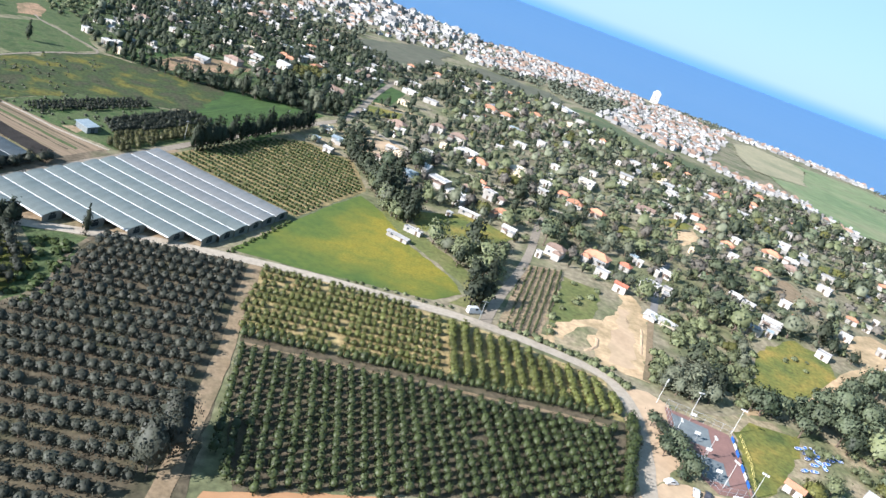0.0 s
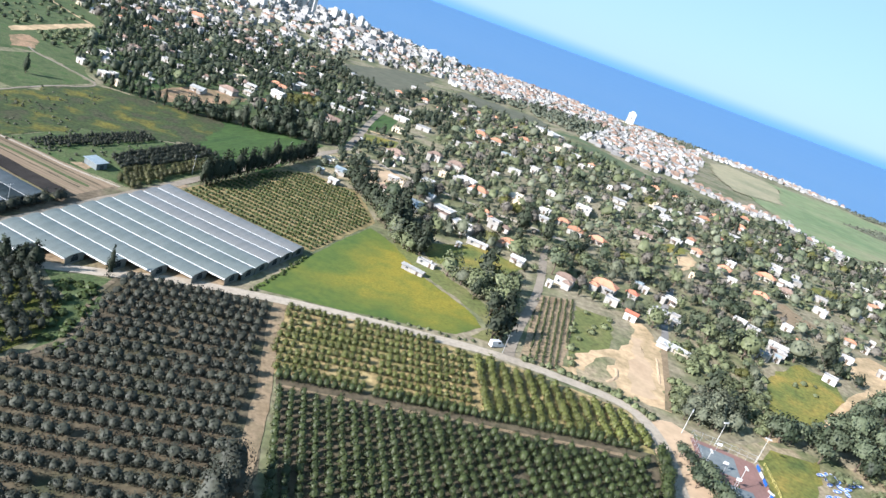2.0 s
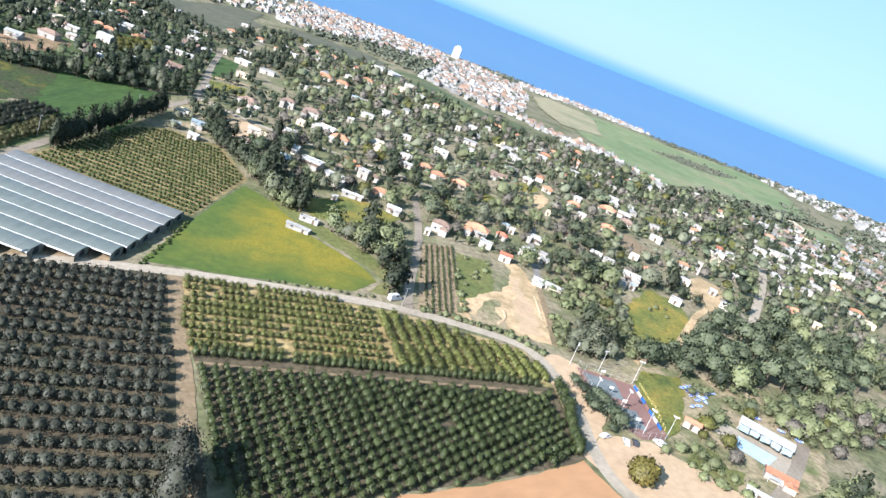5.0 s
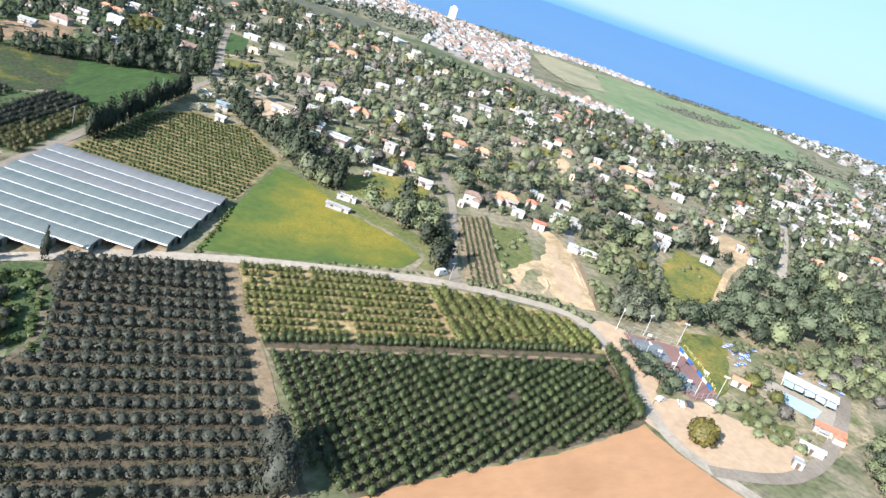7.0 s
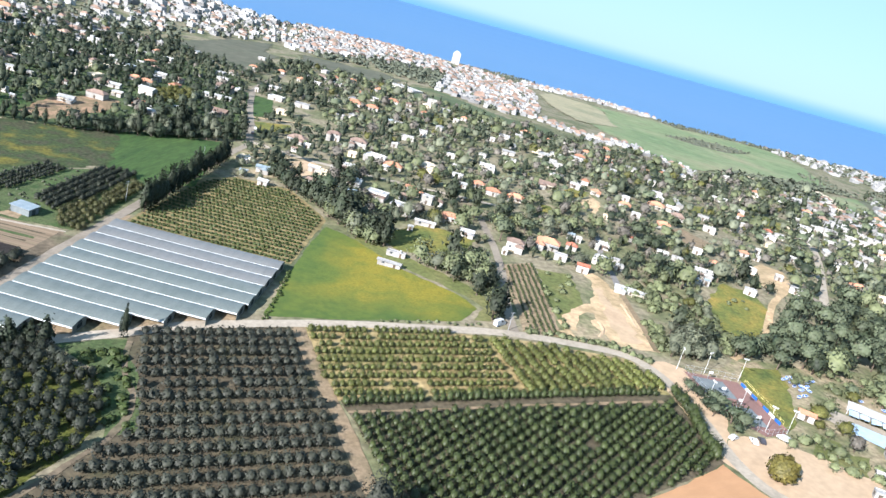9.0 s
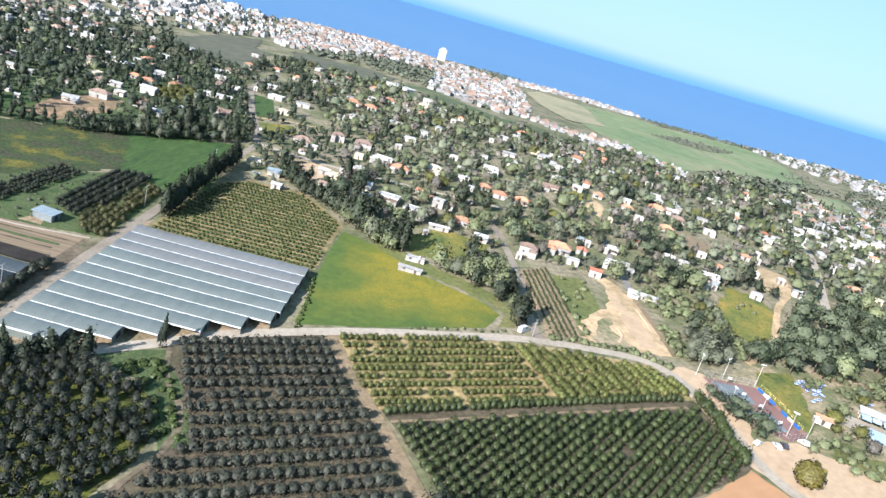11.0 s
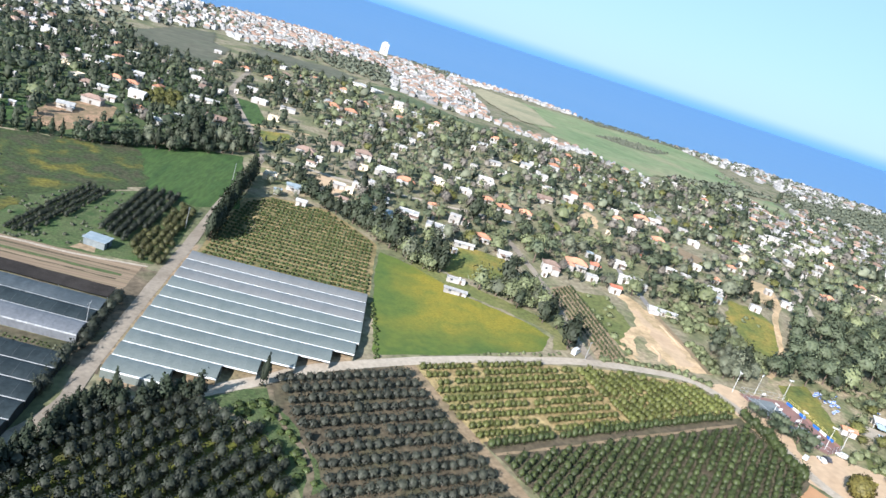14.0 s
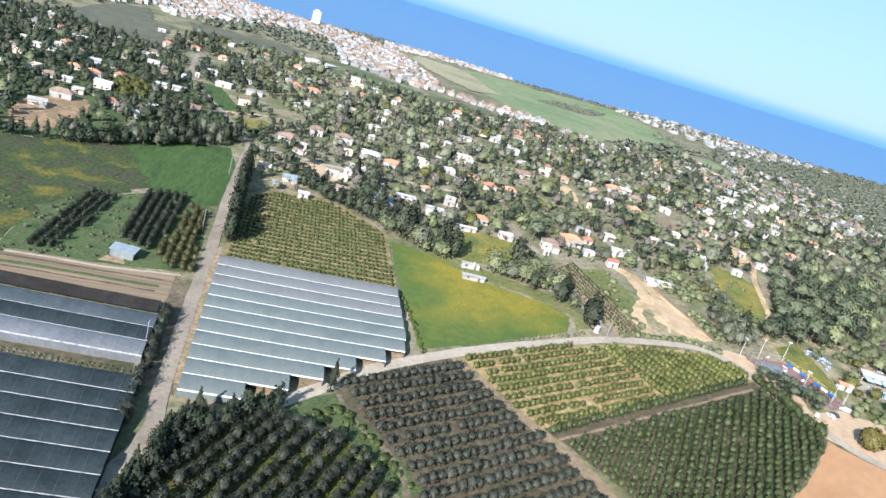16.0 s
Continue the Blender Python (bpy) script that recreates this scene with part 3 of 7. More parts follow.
sheet("north_scrub", [(-420, 330), (-240, 372), (-262, 420), (-234, 472), (-222, 480), (-178, 452), (-210, 500), (-222, 560), (-242, 640), (-288, 690), (-360, 760), (-540, 760), (-540, 400)], WEEDS, 0.05, "dark weedy scrubland beyond the meadow", ragged=4)
sheet("north_sand", [(-263, 523), (-258, 560), (-250, 622), (-242, 615), (-250, 549), (-256, 513)], SAND, 0.11, "pale sandy cutting in the scrubland", ragged=2)
sheet("north_earth", [(-251, 500), (-247, 516), (-236, 508), (-228, 487), (-238, 476)], EARTH, 0.12, "bare reddish earth heap in the scrubland", ragged=2)
road("scrub_path", [(-346, 711), (-320, 688), (-299, 666), (-262, 632), (-246, 620)], 2.6, SAND, 0.15, "pale path through the scrubland", ragged=0.8)
sheet("garden_plot", [(-20, 632), (2, 612), (-6, 548), (-22, 543)], GREEN_CROP, 0.1, "small square green field by houses", ragged=1)
sheet("earth_yard", [(-152, 470), (-142, 513), (-120, 534), (-104, 530), (-108, 504), (-120, 482), (-138, 459)], EARTH, 0.1, "bare reddish earth yard among houses", ragged=3)
sheet("village_lawn_north", [(-167, 493), (-155, 518), (-150, 500), (-156, 469), (-162, 464)], GREEN_CROP, 0.11, "small green field behind cypresses", ragged=2)
GARDENS = [[(177, 441), (190, 450), (196, 440), (182, 424), (174, 429)], [(143, 411), (150, 405), (144, 389), (135, 391)], [(287, 452), (312, 459), (299, 440), (277, 432)], [(361, 461), (382, 466), (383, 445), (357, 424), (347, 435)], [(-21, 527), (4, 529), (2, 504), (-19, 500)]]
for k, plot in enumerate(GARDENS):
    sheet("village_lawn", plot, LAWN, 0.1, "bright green lawn between village houses", ragged=2)
sheet("village_sand", [(170, 412), (194, 434), (194, 419), (177, 396), (173, 404)], SAND, 0.1, "bare sandy slope among houses", ragged=2)
sheet("village_fallow", [(216, 380), (237, 387), (244, 362), (220, 348)], TRACK_SOIL, 0.1, "bare brown plot among houses", ragged=1.5)
sheet("dusty_yard", [(-14, 434), (4, 444), (14, 425), (-2, 407), (-14, 413)], TRODDEN, 0.11, "dusty beige yard beside farm sheds", ragged=2)
road("garden_path", [(-23, 539), (-16, 540), (6, 539), (21, 535)], 3.0, SAND, 0.16, "pale path beside a small field", ragged=0.6)
sheet("weed_bank", [(-104, 229), (-84, 232), (-80, 212), (-78, 186), (-86, 184), (-90, 212)], WEEDS, 0.1, "weedy bank between orchards", ragged=2)
sheet("far_meadow", [(529, 1187), (592, 1257), (671, 1205), (782, 1210), (810, 1160), (920, 1169), (1015, 1141), (960, 1000), (860, 870), (765, 741), (666, 738), (505, 666), (425, 622), (405, 690), (426, 808), (470, 950)], FAR_FIELD, 0.5, "wide green coastal meadow", step=80, ragged=8)
sheet("far_fallow_field", [(-76, 842), (-60, 894), (-4, 987), (50, 1025), (28, 923), (40, 890), (7, 800), (-7, 734), (-20, 749), (-41, 778), (-63, 790)], FAR_SOIL, 0.4, "grey-brown fallow field between suburbs", step=60, ragged=6)
sheet("far_fallow_strip", [(60, 873), (81, 966), (117, 952), (168, 921), (178, 860), (160, 815), (150, 825), (113, 826), (79, 854)], FAR_SOIL, 0.45, "dull brown field strip between suburbs", step=60, ragged=6)
sheet("far_green_strip", [(165, 800), (181, 822), (209, 827), (225, 771), (248, 711), (290, 690), (285, 650), (241, 665), (206, 681), (178, 709), (160, 745)], FAR_GREEN, 0.45, "dark green field strip before the coastal town", step=60, ragged=5)
sheet("far_dry_meadow", [(529, 1187), (592, 1257), (640, 1205), (630, 1130), (564, 1023), (516, 908), (440, 860), (420, 860), (455, 1000)], FAR_DRY, 0.9, "dry beige end of the coastal meadow", step=80, ragged=8)
sheet("far_scrub_band", [(641, 970), (743, 1034), (809, 1031), (841, 996), (728, 925), (670, 935)], FAR_SCRUB, 0.8, "dull scrub band across the meadow", step=60, ragged=8)
sheet("far_scar", [(640, 680), (675, 696), (690, 702), (664, 660), (612, 600), (592, 585), (600, 605), (640, 655)], BEACH, 0.7, "bare sandy scar in the scrub", step=40, ragged=5)
sheet("far_green_field", [(671, 672), (770, 712), (700, 630), (651, 583), (600, 566)], FAR_FIELD, 0.6, "green field in the eastern scrub", step=40, ragged=5)
sheet("far_scrub", [(600, 620), (820, 735), (1000, 820), (1130, 900), (1190, 1020), (1500, 820), (1700, 600), (1500, 420), (900, 300), (560, 240), (640, 380)], FAR_SCRUB, 0.3, "grey-green scrubland towards the far coast", step=80, ragged=6)
sheet("beach", [(330, 1500), (400, 1462), (440, 1440), (540, 1462), (590, 1450), (580, 1430), (500, 1440), (440, 1420), (380, 1450), (320, 1490)], BEACH, 0.5, "pale beach strip by the sea", step=60, ragged=5)

sheet("north_gardens", [(-34, 440), (-24, 470), (-40, 488), (-112, 468), (-118, 452), (-168, 458), (-205, 500), (-222, 560), (-240, 640), (-285, 690), (-330, 760), (-130, 780), (-40, 740), (-14, 690), (-24, 600), (-28, 540), (-30, 490)], WEEDS, 0.04, "dark green ground of the northern village gardens", ragged=3)

road("road_main", [(-165, 200), (-148, 216), (-136, 227), (-118, 227), (-99, 232), (-81, 237), (-65, 242), (-34, 245), (-7, 245.5), (25, 243.5), (50, 241.5), (72, 236), (94, 228), (101.5, 216), (102.8, 199), (100.5, 181), (97.5, 166), (98, 151), (105, 138), (113, 125)], 5.0, PALE_ROAD, 0.16, "pale curving dirt farm road")
road("wood_track", [(242, 297), (220, 282), (201, 264), (188, 251), (170, 238), (150, 228)], 3.4, SAND, 0.16, "sandy track between meadow and pine wood", ragged=0.8)
road("village_lane", [(-27, 470), (10, 441), (60, 416), (110, 396)], 4.0, PALE_ROAD, 0.16, "pale dusty village lane", ragged=1.0)
road("bank_path", [(-83, 231), (-83.5, 214), (-80.5, 200), (-84, 186), (-94, 173), (-106, 160), (-118, 150)], 1.8, ORCHARD_SOIL, 0.17, "narrow earth path along the olive block", ragged=0.8)
road("road_left", [(-150, 214), (-140, 226), (-134, 241), (-124, 263), (-108, 298), (-91, 334), (-68, 385), (-41, 441), (-29, 466), (-27, 485), (-23, 520), (-20, 565), (-11, 640), (0, 680), (30, 760)], 4.6, GREY_ROAD, 0.21, "pale straight farm road beside the greenhouses")
road("road_side", [(54, 243), (56, 252), (63, 274), (72, 300), (79, 326), (84, 350), (90, 380)], 4.0, GREY_ROAD, 0.17, "narrow grey lane between trees")
road("road_fork", [(102, 141), (112, 139), (130, 138), (149, 144), (167, 155), (185, 168), (205, 185)], 5.0, GREY_ROAD, 0.19, "grey asphalt side road")
road("road_drive", [(113, 231), (119, 250), (126, 275), (130, 288)], 2.6, TRACK_SOIL, 0.15, "sandy drive beside the bare plot")
road("lane_upper", [(130, 288), (135, 302), (141, 323), (149, 342), (158, 362)], 3.4, ASPHALT, 0.16, "narrow asphalt village lane")
road("road_east", [(252, 282), (259, 285), (282, 309), (322, 350), (349, 380), (364, 399)], 5.4, PALE_ROAD, 0.17, "straight greyish village street")
road("road_yard", [(259, 286), (260, 296), (258, 312)], 4.0, GREY_ROAD, 0.19, "short greyish yard lane")
road("citrus_path", [(-22, 193), (3, 193), (37, 194.3), (57, 194.6), (92, 196)], 1.2, TRACK_SOIL, 0.14, "dry grassy path between citrus blocks", ragged=0.6)
road("plot_edge", [(-200, 339), (-160, 326), (-134, 316), (-110, 309.5)], 1.3, PALE_ROAD, 0.2, "pale concrete strip along the tilled plot")
road("road_track", [(-30, 243), (-27.7, 215), (-25.4, 195), (-23.8, 174), (-22.6, 158), (-22, 137), (-22, 118)], 4.6, TRACK_SOIL, 0.15, "sandy track beside the olive block", ragged=0.8)
road("road_verge", [(-128.6, 245), (-118.4, 267.4), (-102.4, 302), (-89, 332)], 3.0, PLOT_SOIL, 0.12, "sandy verge by the greenhouse", ragged=0.8)

# ---- plants ----
rng = random.Random(11)


LEAN = {}


def crown(name, seed, height, n, leaf, material, top=0.8, flat=1.0, low=0.0, fine=2, rough=1.0):
    """A crown one metre in radius: an uneven core with many leaf clumps standing off it."""
    r = random.Random(seed)
    verts, faces, normals = [], [], []

    def rim(d):
        w = noise.noise((d.x * 1.7 + seed * 3.1, d.y * 1.7, d.z * 1.7)) * 0.55 + noise.noise((d.x * 4 + seed, d.y * 4, d.z * 4 + 7)) * 0.3
        w *= rough
        taper = 1.0 - (1.0 - top) * max(0.0, d.z) ** 1.5
        return Vector((d.x * taper, d.y * taper, d.z * flat)) * (0.95 + w)

    bm = bmesh.new()
    bmesh.ops.create_icosphere(bm, subdivisions=fine, radius=1.0)
    for v in bm.verts:
        normals.append(tuple((v.co.normalized() + Vector((0, 0, 0.5))).normalized()))
        v.co = rim(v.co.normalized()) * 0.8
        v.co.z = low + height * 0.5 * (v.co.z + 1)
    bm.verts.ensure_lookup_table()
    verts += [tuple(v.co) for v in bm.verts]
    faces += [tuple(v.index for v in f.verts) for f in bm.faces]
    bm.free()
    for _ in range(n):
        d = Vector((r.gauss(0, 1), r.gauss(0, 1), r.gauss(0.25, 1))).normalized()
        p = rim(d) * r.uniform(0.78, 1.0 + 0.16 * rough)
        p.z = low + height * 0.5 * (p.z + 1)
        face = (d + Vector((r.gauss(0, 0.35), r.gauss(0, 0.35), r.gauss(0.25, 0.35)))).normalized()
        a = face.orthogonal().normalized()
        b = face.cross(a)
        s, i = leaf * r.uniform(0.6, 1.3), len(verts)
        lean = (d * 0.7 + face * 0.5 + Vector((0, 0, 0.3))).normalized()
        for k in range(5):
            t = 2 * math.pi * k / 5 + r.uniform(-0.3, 0.3)
            q = p + (a * math.cos(t) + b * math.sin(t)) * s * r.uniform(0.6, 1.1) + d * (0.3 * s * math.cos(2 * t))
            verts.append(tuple(q))
            normals.append(tuple(lean))
        faces.append((i, i + 1, i + 2, i + 3, i + 4))
    me = arrays(name, verts, faces, material, normals)
    LEAN[me.name] = np.array(normals)
    return me


def trunk(name, height, radius, limbs, spread, seed=1):
    """A tapered stem that divides into limbs."""
    r = random.Random(seed)
    bm = bmesh.new()
    tube(bm, (0, 0, -0.15), (0.04, 0.02, height), radius, radius * 0.7)
    for k in range(limbs):
        t = 2 * math.pi * (k + r.uniform(-0.2, 0.2)) / limbs
        tube(bm, (0.04, 0.02, height * r.uniform(0.75, 0.98)), (math.cos(t) * spread, math.sin(t) * spread, height * r.uniform(1.4, 1.9)), radius * 0.5, radius * 0.2, 5)
    return mesh(name, bm, BARK)


def species(key, leaf_material, height, n, leaf, variants, stem, top=0.8, flat=1.0, low=0.3, fine=2, rough=1.0):
    """Variants of one kind: a full crown, a stem, and a sparser crown for the massed trees far off."""
    stems = trunk("trunk", *stem)
    return [(crown("crown", hash_of(key) + k, height, n, leaf, leaf_material, top, flat, low, fine, rough), stems, crown("crown", hash_of(key) + k, height, n if n < 60 else 34, leaf if n < 60 else leaf * 1.55, leaf_material, top, flat, low, 1, rough), crown("crown", hash_of(key) + k, height, max(30, int(n * 0.42)), leaf * 1.45, leaf_material, top, flat, low, 1, rough)) for k in range(variants)]


def hash_of(text):
    return sum(ord(c) * (k + 1) for k, c in enumerate(text)) % 997


KIND = {
    "olive": species("olive", OLIVE_LEAF, 1.8, 190, 0.132, 7, (0.55, 0.13, 3, 0.5), 0.8, 1.0, 0.25, 1, 1.05),
    "citrus": species("citrus", CITRUS_LEAF, 2.6, 180, 0.127, 7, (0.35, 0.09, 3, 0.4), 0.7, 1.0, 0.05, 1, 0.8),
    "lemon": species("lemon", LEMON_LEAF, 1.9, 190, 0.132, 6, (0.35, 0.09, 3, 0.4), 0.75, 1.0, 0.12, 1, 0.95),
    "broad": species("broad", BROAD_LEAF, 1.75, 270, 0.124, 6, (0.55, 0.11, 4, 0.5), 0.85, 1.0, 0.35, 1, 1.4),
    "pine": species("pine", PINE_LEAF, 1.15, 270, 0.122, 4, (0.95, 0.08, 5, 0.6), 0.9, 0.9, 0.85, 1),
    "cypress": species("cypress", CYPRESS_LEAF, 5.2, 220, 0.23, 4, (0.5, 0.16, 0, 0.1), 0.25, 1.0, 0.25, 1, 0.6),
    "grey": species("grey", GREY_LEAF, 2.1, 270, 0.124, 5, (0.7, 0.11, 4, 0.5), 0.75, 1.0, 0.4, 1, 1.5),
    "dark": species("dark", DARK_LEAF, 1.6, 260, 0.122, 5, (0.55, 0.11, 4, 0.5), 0.85, 1.0, 0.3, 1, 1.35),
    "grove": species("grove", DARK_OLIVE_LEAF, 2.4, 240, 0.12, 7, (0.45, 0.12, 3, 0.5), 0.75, 1.0, 0.2, 1, 1.1),
    "casuarina": species("casuarina", CASUARINA_LEAF, 3.2, 230, 0.205, 4, (0.7, 0.12, 4, 0.4), 0.3, 1.0, 0.35, 1, 1.25),
    "conifer": species("conifer", CYPRESS_LEAF, 3.2, 270, 0.17, 4, (0.7, 0.12, 4, 0.4), 0.3, 1.0, 0.35, 1, 1.25),
    "dull": species("dull", DULL_LEAF, 1.9, 230, 0.12, 5, (0.35, 0.09, 3, 0.4), 0.75, 1.0, 0.12, 1, 1.1),
    "tall": species("tall", OLIVE_LEAF, 2.3, 900, 0.075, 3, (0.6, 0.1, 5, 0.5), 0.6, 1.0, 0.3, 2, 1.3),
    "round": species("round", GOLD_LEAF, 1.75, 900, 0.12, 1, (0.4, 0.08, 5, 0.5), 0.85, 1.0, 0.1, 2, 0.45),
    "yellow": species("yellow", YELLOW_LEAF, 1.75, 320, 0.13, 2, (0.5, 0.1, 4, 0.5), 0.8, 1.0, 0.25),
    "bare": species("bare", GREY_TWIGS, 1.8, 190, 0.17, 3, (0.55, 0.1, 5, 0.6), 0.8, 1.0, 0.4),
    "bush": species("bush", BUSH_LEAF, 1.4, 60, 0.33, 3, (0.25, 0.08, 3, 0.3), 0.8, 1.0, -0.1),
    "shrub": species("shrub", BROAD_LEAF, 1.4, 70, 0.33, 3, (0.25, 0.08, 3, 0.3), 0.8, 1.0, -0.1),
}
protos = {}


def tree(kind, name, x, y, radius, label, category="tree", group="", squash=1.0):
    """A tree with a trunk and a crown, of the given crown radius."""
    v = rng.randrange(len(KIND[kind]))
    key = (kind, v, name, label)
    m = pose(x, y, gz(x, y) - 0.02, 0, 0, rng.uniform(0, 360))
    if key not in protos:
        bush = kind in ("shrub", "bush")
        root = tagged(new(name, KIND[kind][v][0 if bush else 1]), label, category, group)
        if not bush:
            part("crown", KIND[kind][v][0], None, root)
        root.matrix_basis = m @ Matrix.Diagonal((radius, radius, radius * squash, 1))
        protos[key] = root
        return root
    made = copy_thing(protos[key], m)
    made.scale = (radius, radius, radius * squash)
    return made


def massed(name, plants, label, category, material, crown_no=2):
    """Many plants of one kind as one mass. plants: kind, x, y, radius."""
    verts, faces, normals, base = [], [], [], 0
    cache = {}
    for kind, x, y, radius in plants:
        v = rng.randrange(len(KIND[kind]))
        if (kind, v) not in cache:
            me = KIND[kind][v][crown_no]
            co = np.empty(len(me.vertices) * 3)
            me.vertices.foreach_get("co", co)
            cache[kind, v] = co.reshape(-1, 3), [tuple(p.vertices) for p in me.polygons], LEAN[me.name]
        co, fs, lean = cache[kind, v]
        a = rng.uniform(0, 6.28)
        c, s = math.cos(a) * radius, math.sin(a) * radius
        verts.append(np.c_[co[:, 0] * c - co[:, 1] * s + x, co[:, 0] * s + co[:, 1] * c + y, co[:, 2] * radius + gz(x, y)])
        c, s = math.cos(a), math.sin(a)
        normals.append(np.c_[lean[:, 0] * c - lean[:, 1] * s, lean[:, 0] * s + lean[:, 1] * c, lean[:, 2]])
        faces += [tuple(i + base for i in f) for f in fs]
        base += len(co)
    if verts:
        return tagged(new(name, arrays(name, np.concatenate(verts).tolist(), faces, material, np.concatenate(normals).tolist())), label, category, "", "stuff")


def orchard(kind, name, poly, along, step, gap, radius, label, group, massed_name, massed_label, material, near, limit=300, miss=0.03, jitter=0.25, origin=None, stagger=False):
    """Rows of trees over a plot: those nearest to a spot as things, the rest as one mass."""
    u = Vector(along).normalized()
    v = Vector((-u.y, u.x))
    cx, cy = sum(p[0] for p in poly) / len(poly), sum(p[1] for p in poly) / len(poly)
    cx, cy = origin or (cx, cy)
    spots = []
    for i in range(-80, 81):
        for j in range(-80, 81):
            s = i + (0.5 if stagger and j % 2 else 0.0)
            x = cx + u.x * s * step + v.x * j * gap + rng.uniform(-jitter, jitter)
            y = cy + u.y * s * step + v.y * j * gap + rng.uniform(-jitter, jitter)
            if inside(poly, x, y) and rng.random() > miss:
                spots.append((math.hypot(x - near[0], y - near[1]), x, y, radius * rng.uniform(0.85, 1.12)))
    spots.sort()
    for _, x, y, r in spots[:limit]:
        tree(kind, name, x, y, r, label, "tree", group, rng.uniform(0.9, 1.12))
    massed(massed_name, [(kind, x, y, r) for _, x, y, r in spots[limit:]], massed_label, "trees", material, 3)
    return len(spots)


orchard("olive", "olive_tree", OLIVE, (1.0, 0.012), 3.2, 5.85, 1.85, "grey-green olive tree in a planted row", "olive rows", "olive_trees", "further grey-green olive trees in rows", OLIVE_LEAF, (-50, 160), limit=170, origin=(-34, 235.5), jitter=0.2, miss=0.008)
orchard("lemon", "lemon_tree", LEMON, (1.0, -0.004), 2.4, 4.85, 1.4, "yellowish green citrus tree in a row", "yellowish citrus rows", "lemon_trees", "further yellowish citrus trees in rows", LEMON_LEAF, (5, 215), limit=130, miss=0.07, origin=(-26, 240))
orchard("lemon", "lemon_tree", LEMON_EAST, (0.03, -1.0), 2.0, 4.5, 1.6, "yellowish green citrus tree in a hedge-like row", "yellowish hedge rows", "lemon_trees", "further yellowish citrus trees in rows", LEMON_LEAF, (60, 215), limit=110, miss=0.03, origin=(41, 230))
orchard("citrus", "orange_tree", [(-24, 195), (40, 196.6), (92, 198), (92, 200.4), (40, 199.4), (-24, 198.5)], (1.0, 0.03), 2.4, 2.6, 1.5, "dark green citrus tree in a dense double row", "dark citrus hedge row", "orange_trees", "dark citrus rows", CITRUS_LEAF, (35, 197), origin=(-20, 196.3), limit=70)
orchard("citrus", "orange_tree", CITRUS, (0.12, -1.0), 3.4, 3.5, 1.5, "dense dark green citrus tree in a row", "dark citrus rows", "orange_trees", "further dark green citrus trees in rows", CITRUS_LEAF, (45, 175), limit=190, stagger=True, jitter=0.2, miss=0.004)
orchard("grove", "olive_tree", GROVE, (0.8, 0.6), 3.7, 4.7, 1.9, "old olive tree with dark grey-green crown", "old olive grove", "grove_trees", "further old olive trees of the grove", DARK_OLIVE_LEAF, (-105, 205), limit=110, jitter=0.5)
orchard("bush", "young_tree", [(-88, 326), (-56, 388), (-40, 394), (-16, 383), (-5, 346), (-26, 296)], (0.9, -0.435), 1.9, 4.0, 0.84, "low young fruit bush in a row", "young fruit rows", "young_trees", "further low young fruit bushes in rows", BUSH_LEAF, (-45, 330), limit=200, miss=0.015, jitter=0.08)
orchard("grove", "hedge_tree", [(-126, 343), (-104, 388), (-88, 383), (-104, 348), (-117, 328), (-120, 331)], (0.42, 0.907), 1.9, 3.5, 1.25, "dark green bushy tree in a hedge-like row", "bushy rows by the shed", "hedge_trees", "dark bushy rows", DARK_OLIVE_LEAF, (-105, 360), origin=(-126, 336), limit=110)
orchard("dull", "yellow_bush", [(-114, 328), (-104, 347), (-89, 372), (-83, 364), (-96, 336), (-106, 310), (-114, 315)], (0.42, 0.907), 2.9, 3.3, 1.5, "dull yellowish bushy tree beside the farm road", "yellowish rows by the road", "yellow_bushes", "yellowish bushes", DULL_LEAF, (-95, 345), limit=70, jitter=0.5)
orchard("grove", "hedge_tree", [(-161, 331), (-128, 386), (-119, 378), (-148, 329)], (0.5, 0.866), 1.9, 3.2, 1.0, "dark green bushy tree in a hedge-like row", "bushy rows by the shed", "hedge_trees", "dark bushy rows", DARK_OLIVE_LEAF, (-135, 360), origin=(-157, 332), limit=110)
orchard("citrus", "row_bush", [(75, 306), (92, 310), (86, 280), (72, 242), (60, 246), (68, 280)], (-0.25, -0.97), 1.7, 2.6, 0.6, "small dark bush in a dry row", "dry plot rows", "row_bushes", "small bushes", CITRUS_LEAF, (75, 270), limit=60)


def line_of(kind, name, pts, step, radius, label, group, wobble=0.6, squash=1.0):
    line = curve_points(pts, step)
    for p in line:
        tree(kind, name, p.x + rng.uniform(-wobble, wobble), p.y + rng.uniform(-wobble, wobble), radius * rng.uniform(0.8, 1.2), label, "tree", group, squash * rng.uniform(0.85, 1.15))


def wood(kind, name, poly, step, radius, label, group, squash=1.0, mixed=()):
    xs, ys = [p[0] for p in poly], [p[1] for p in poly]
    y = min(ys)
    while y < max(ys):
        x = min(xs)
        while x < max(xs):
            px, py = x + rng.uniform(-0.4, 0.4) * step, y + rng.uniform(-0.4, 0.4) * step
            if inside(poly, px, py):
                k = rng.choice(mixed) if mixed and rng.random() < 0.35 else kind
                tree(k, name, px, py, radius * rng.uniform(0.65, 1.3), label, "tree", group, squash * rng.uniform(0.85, 1.2))
            x += step
        y += step


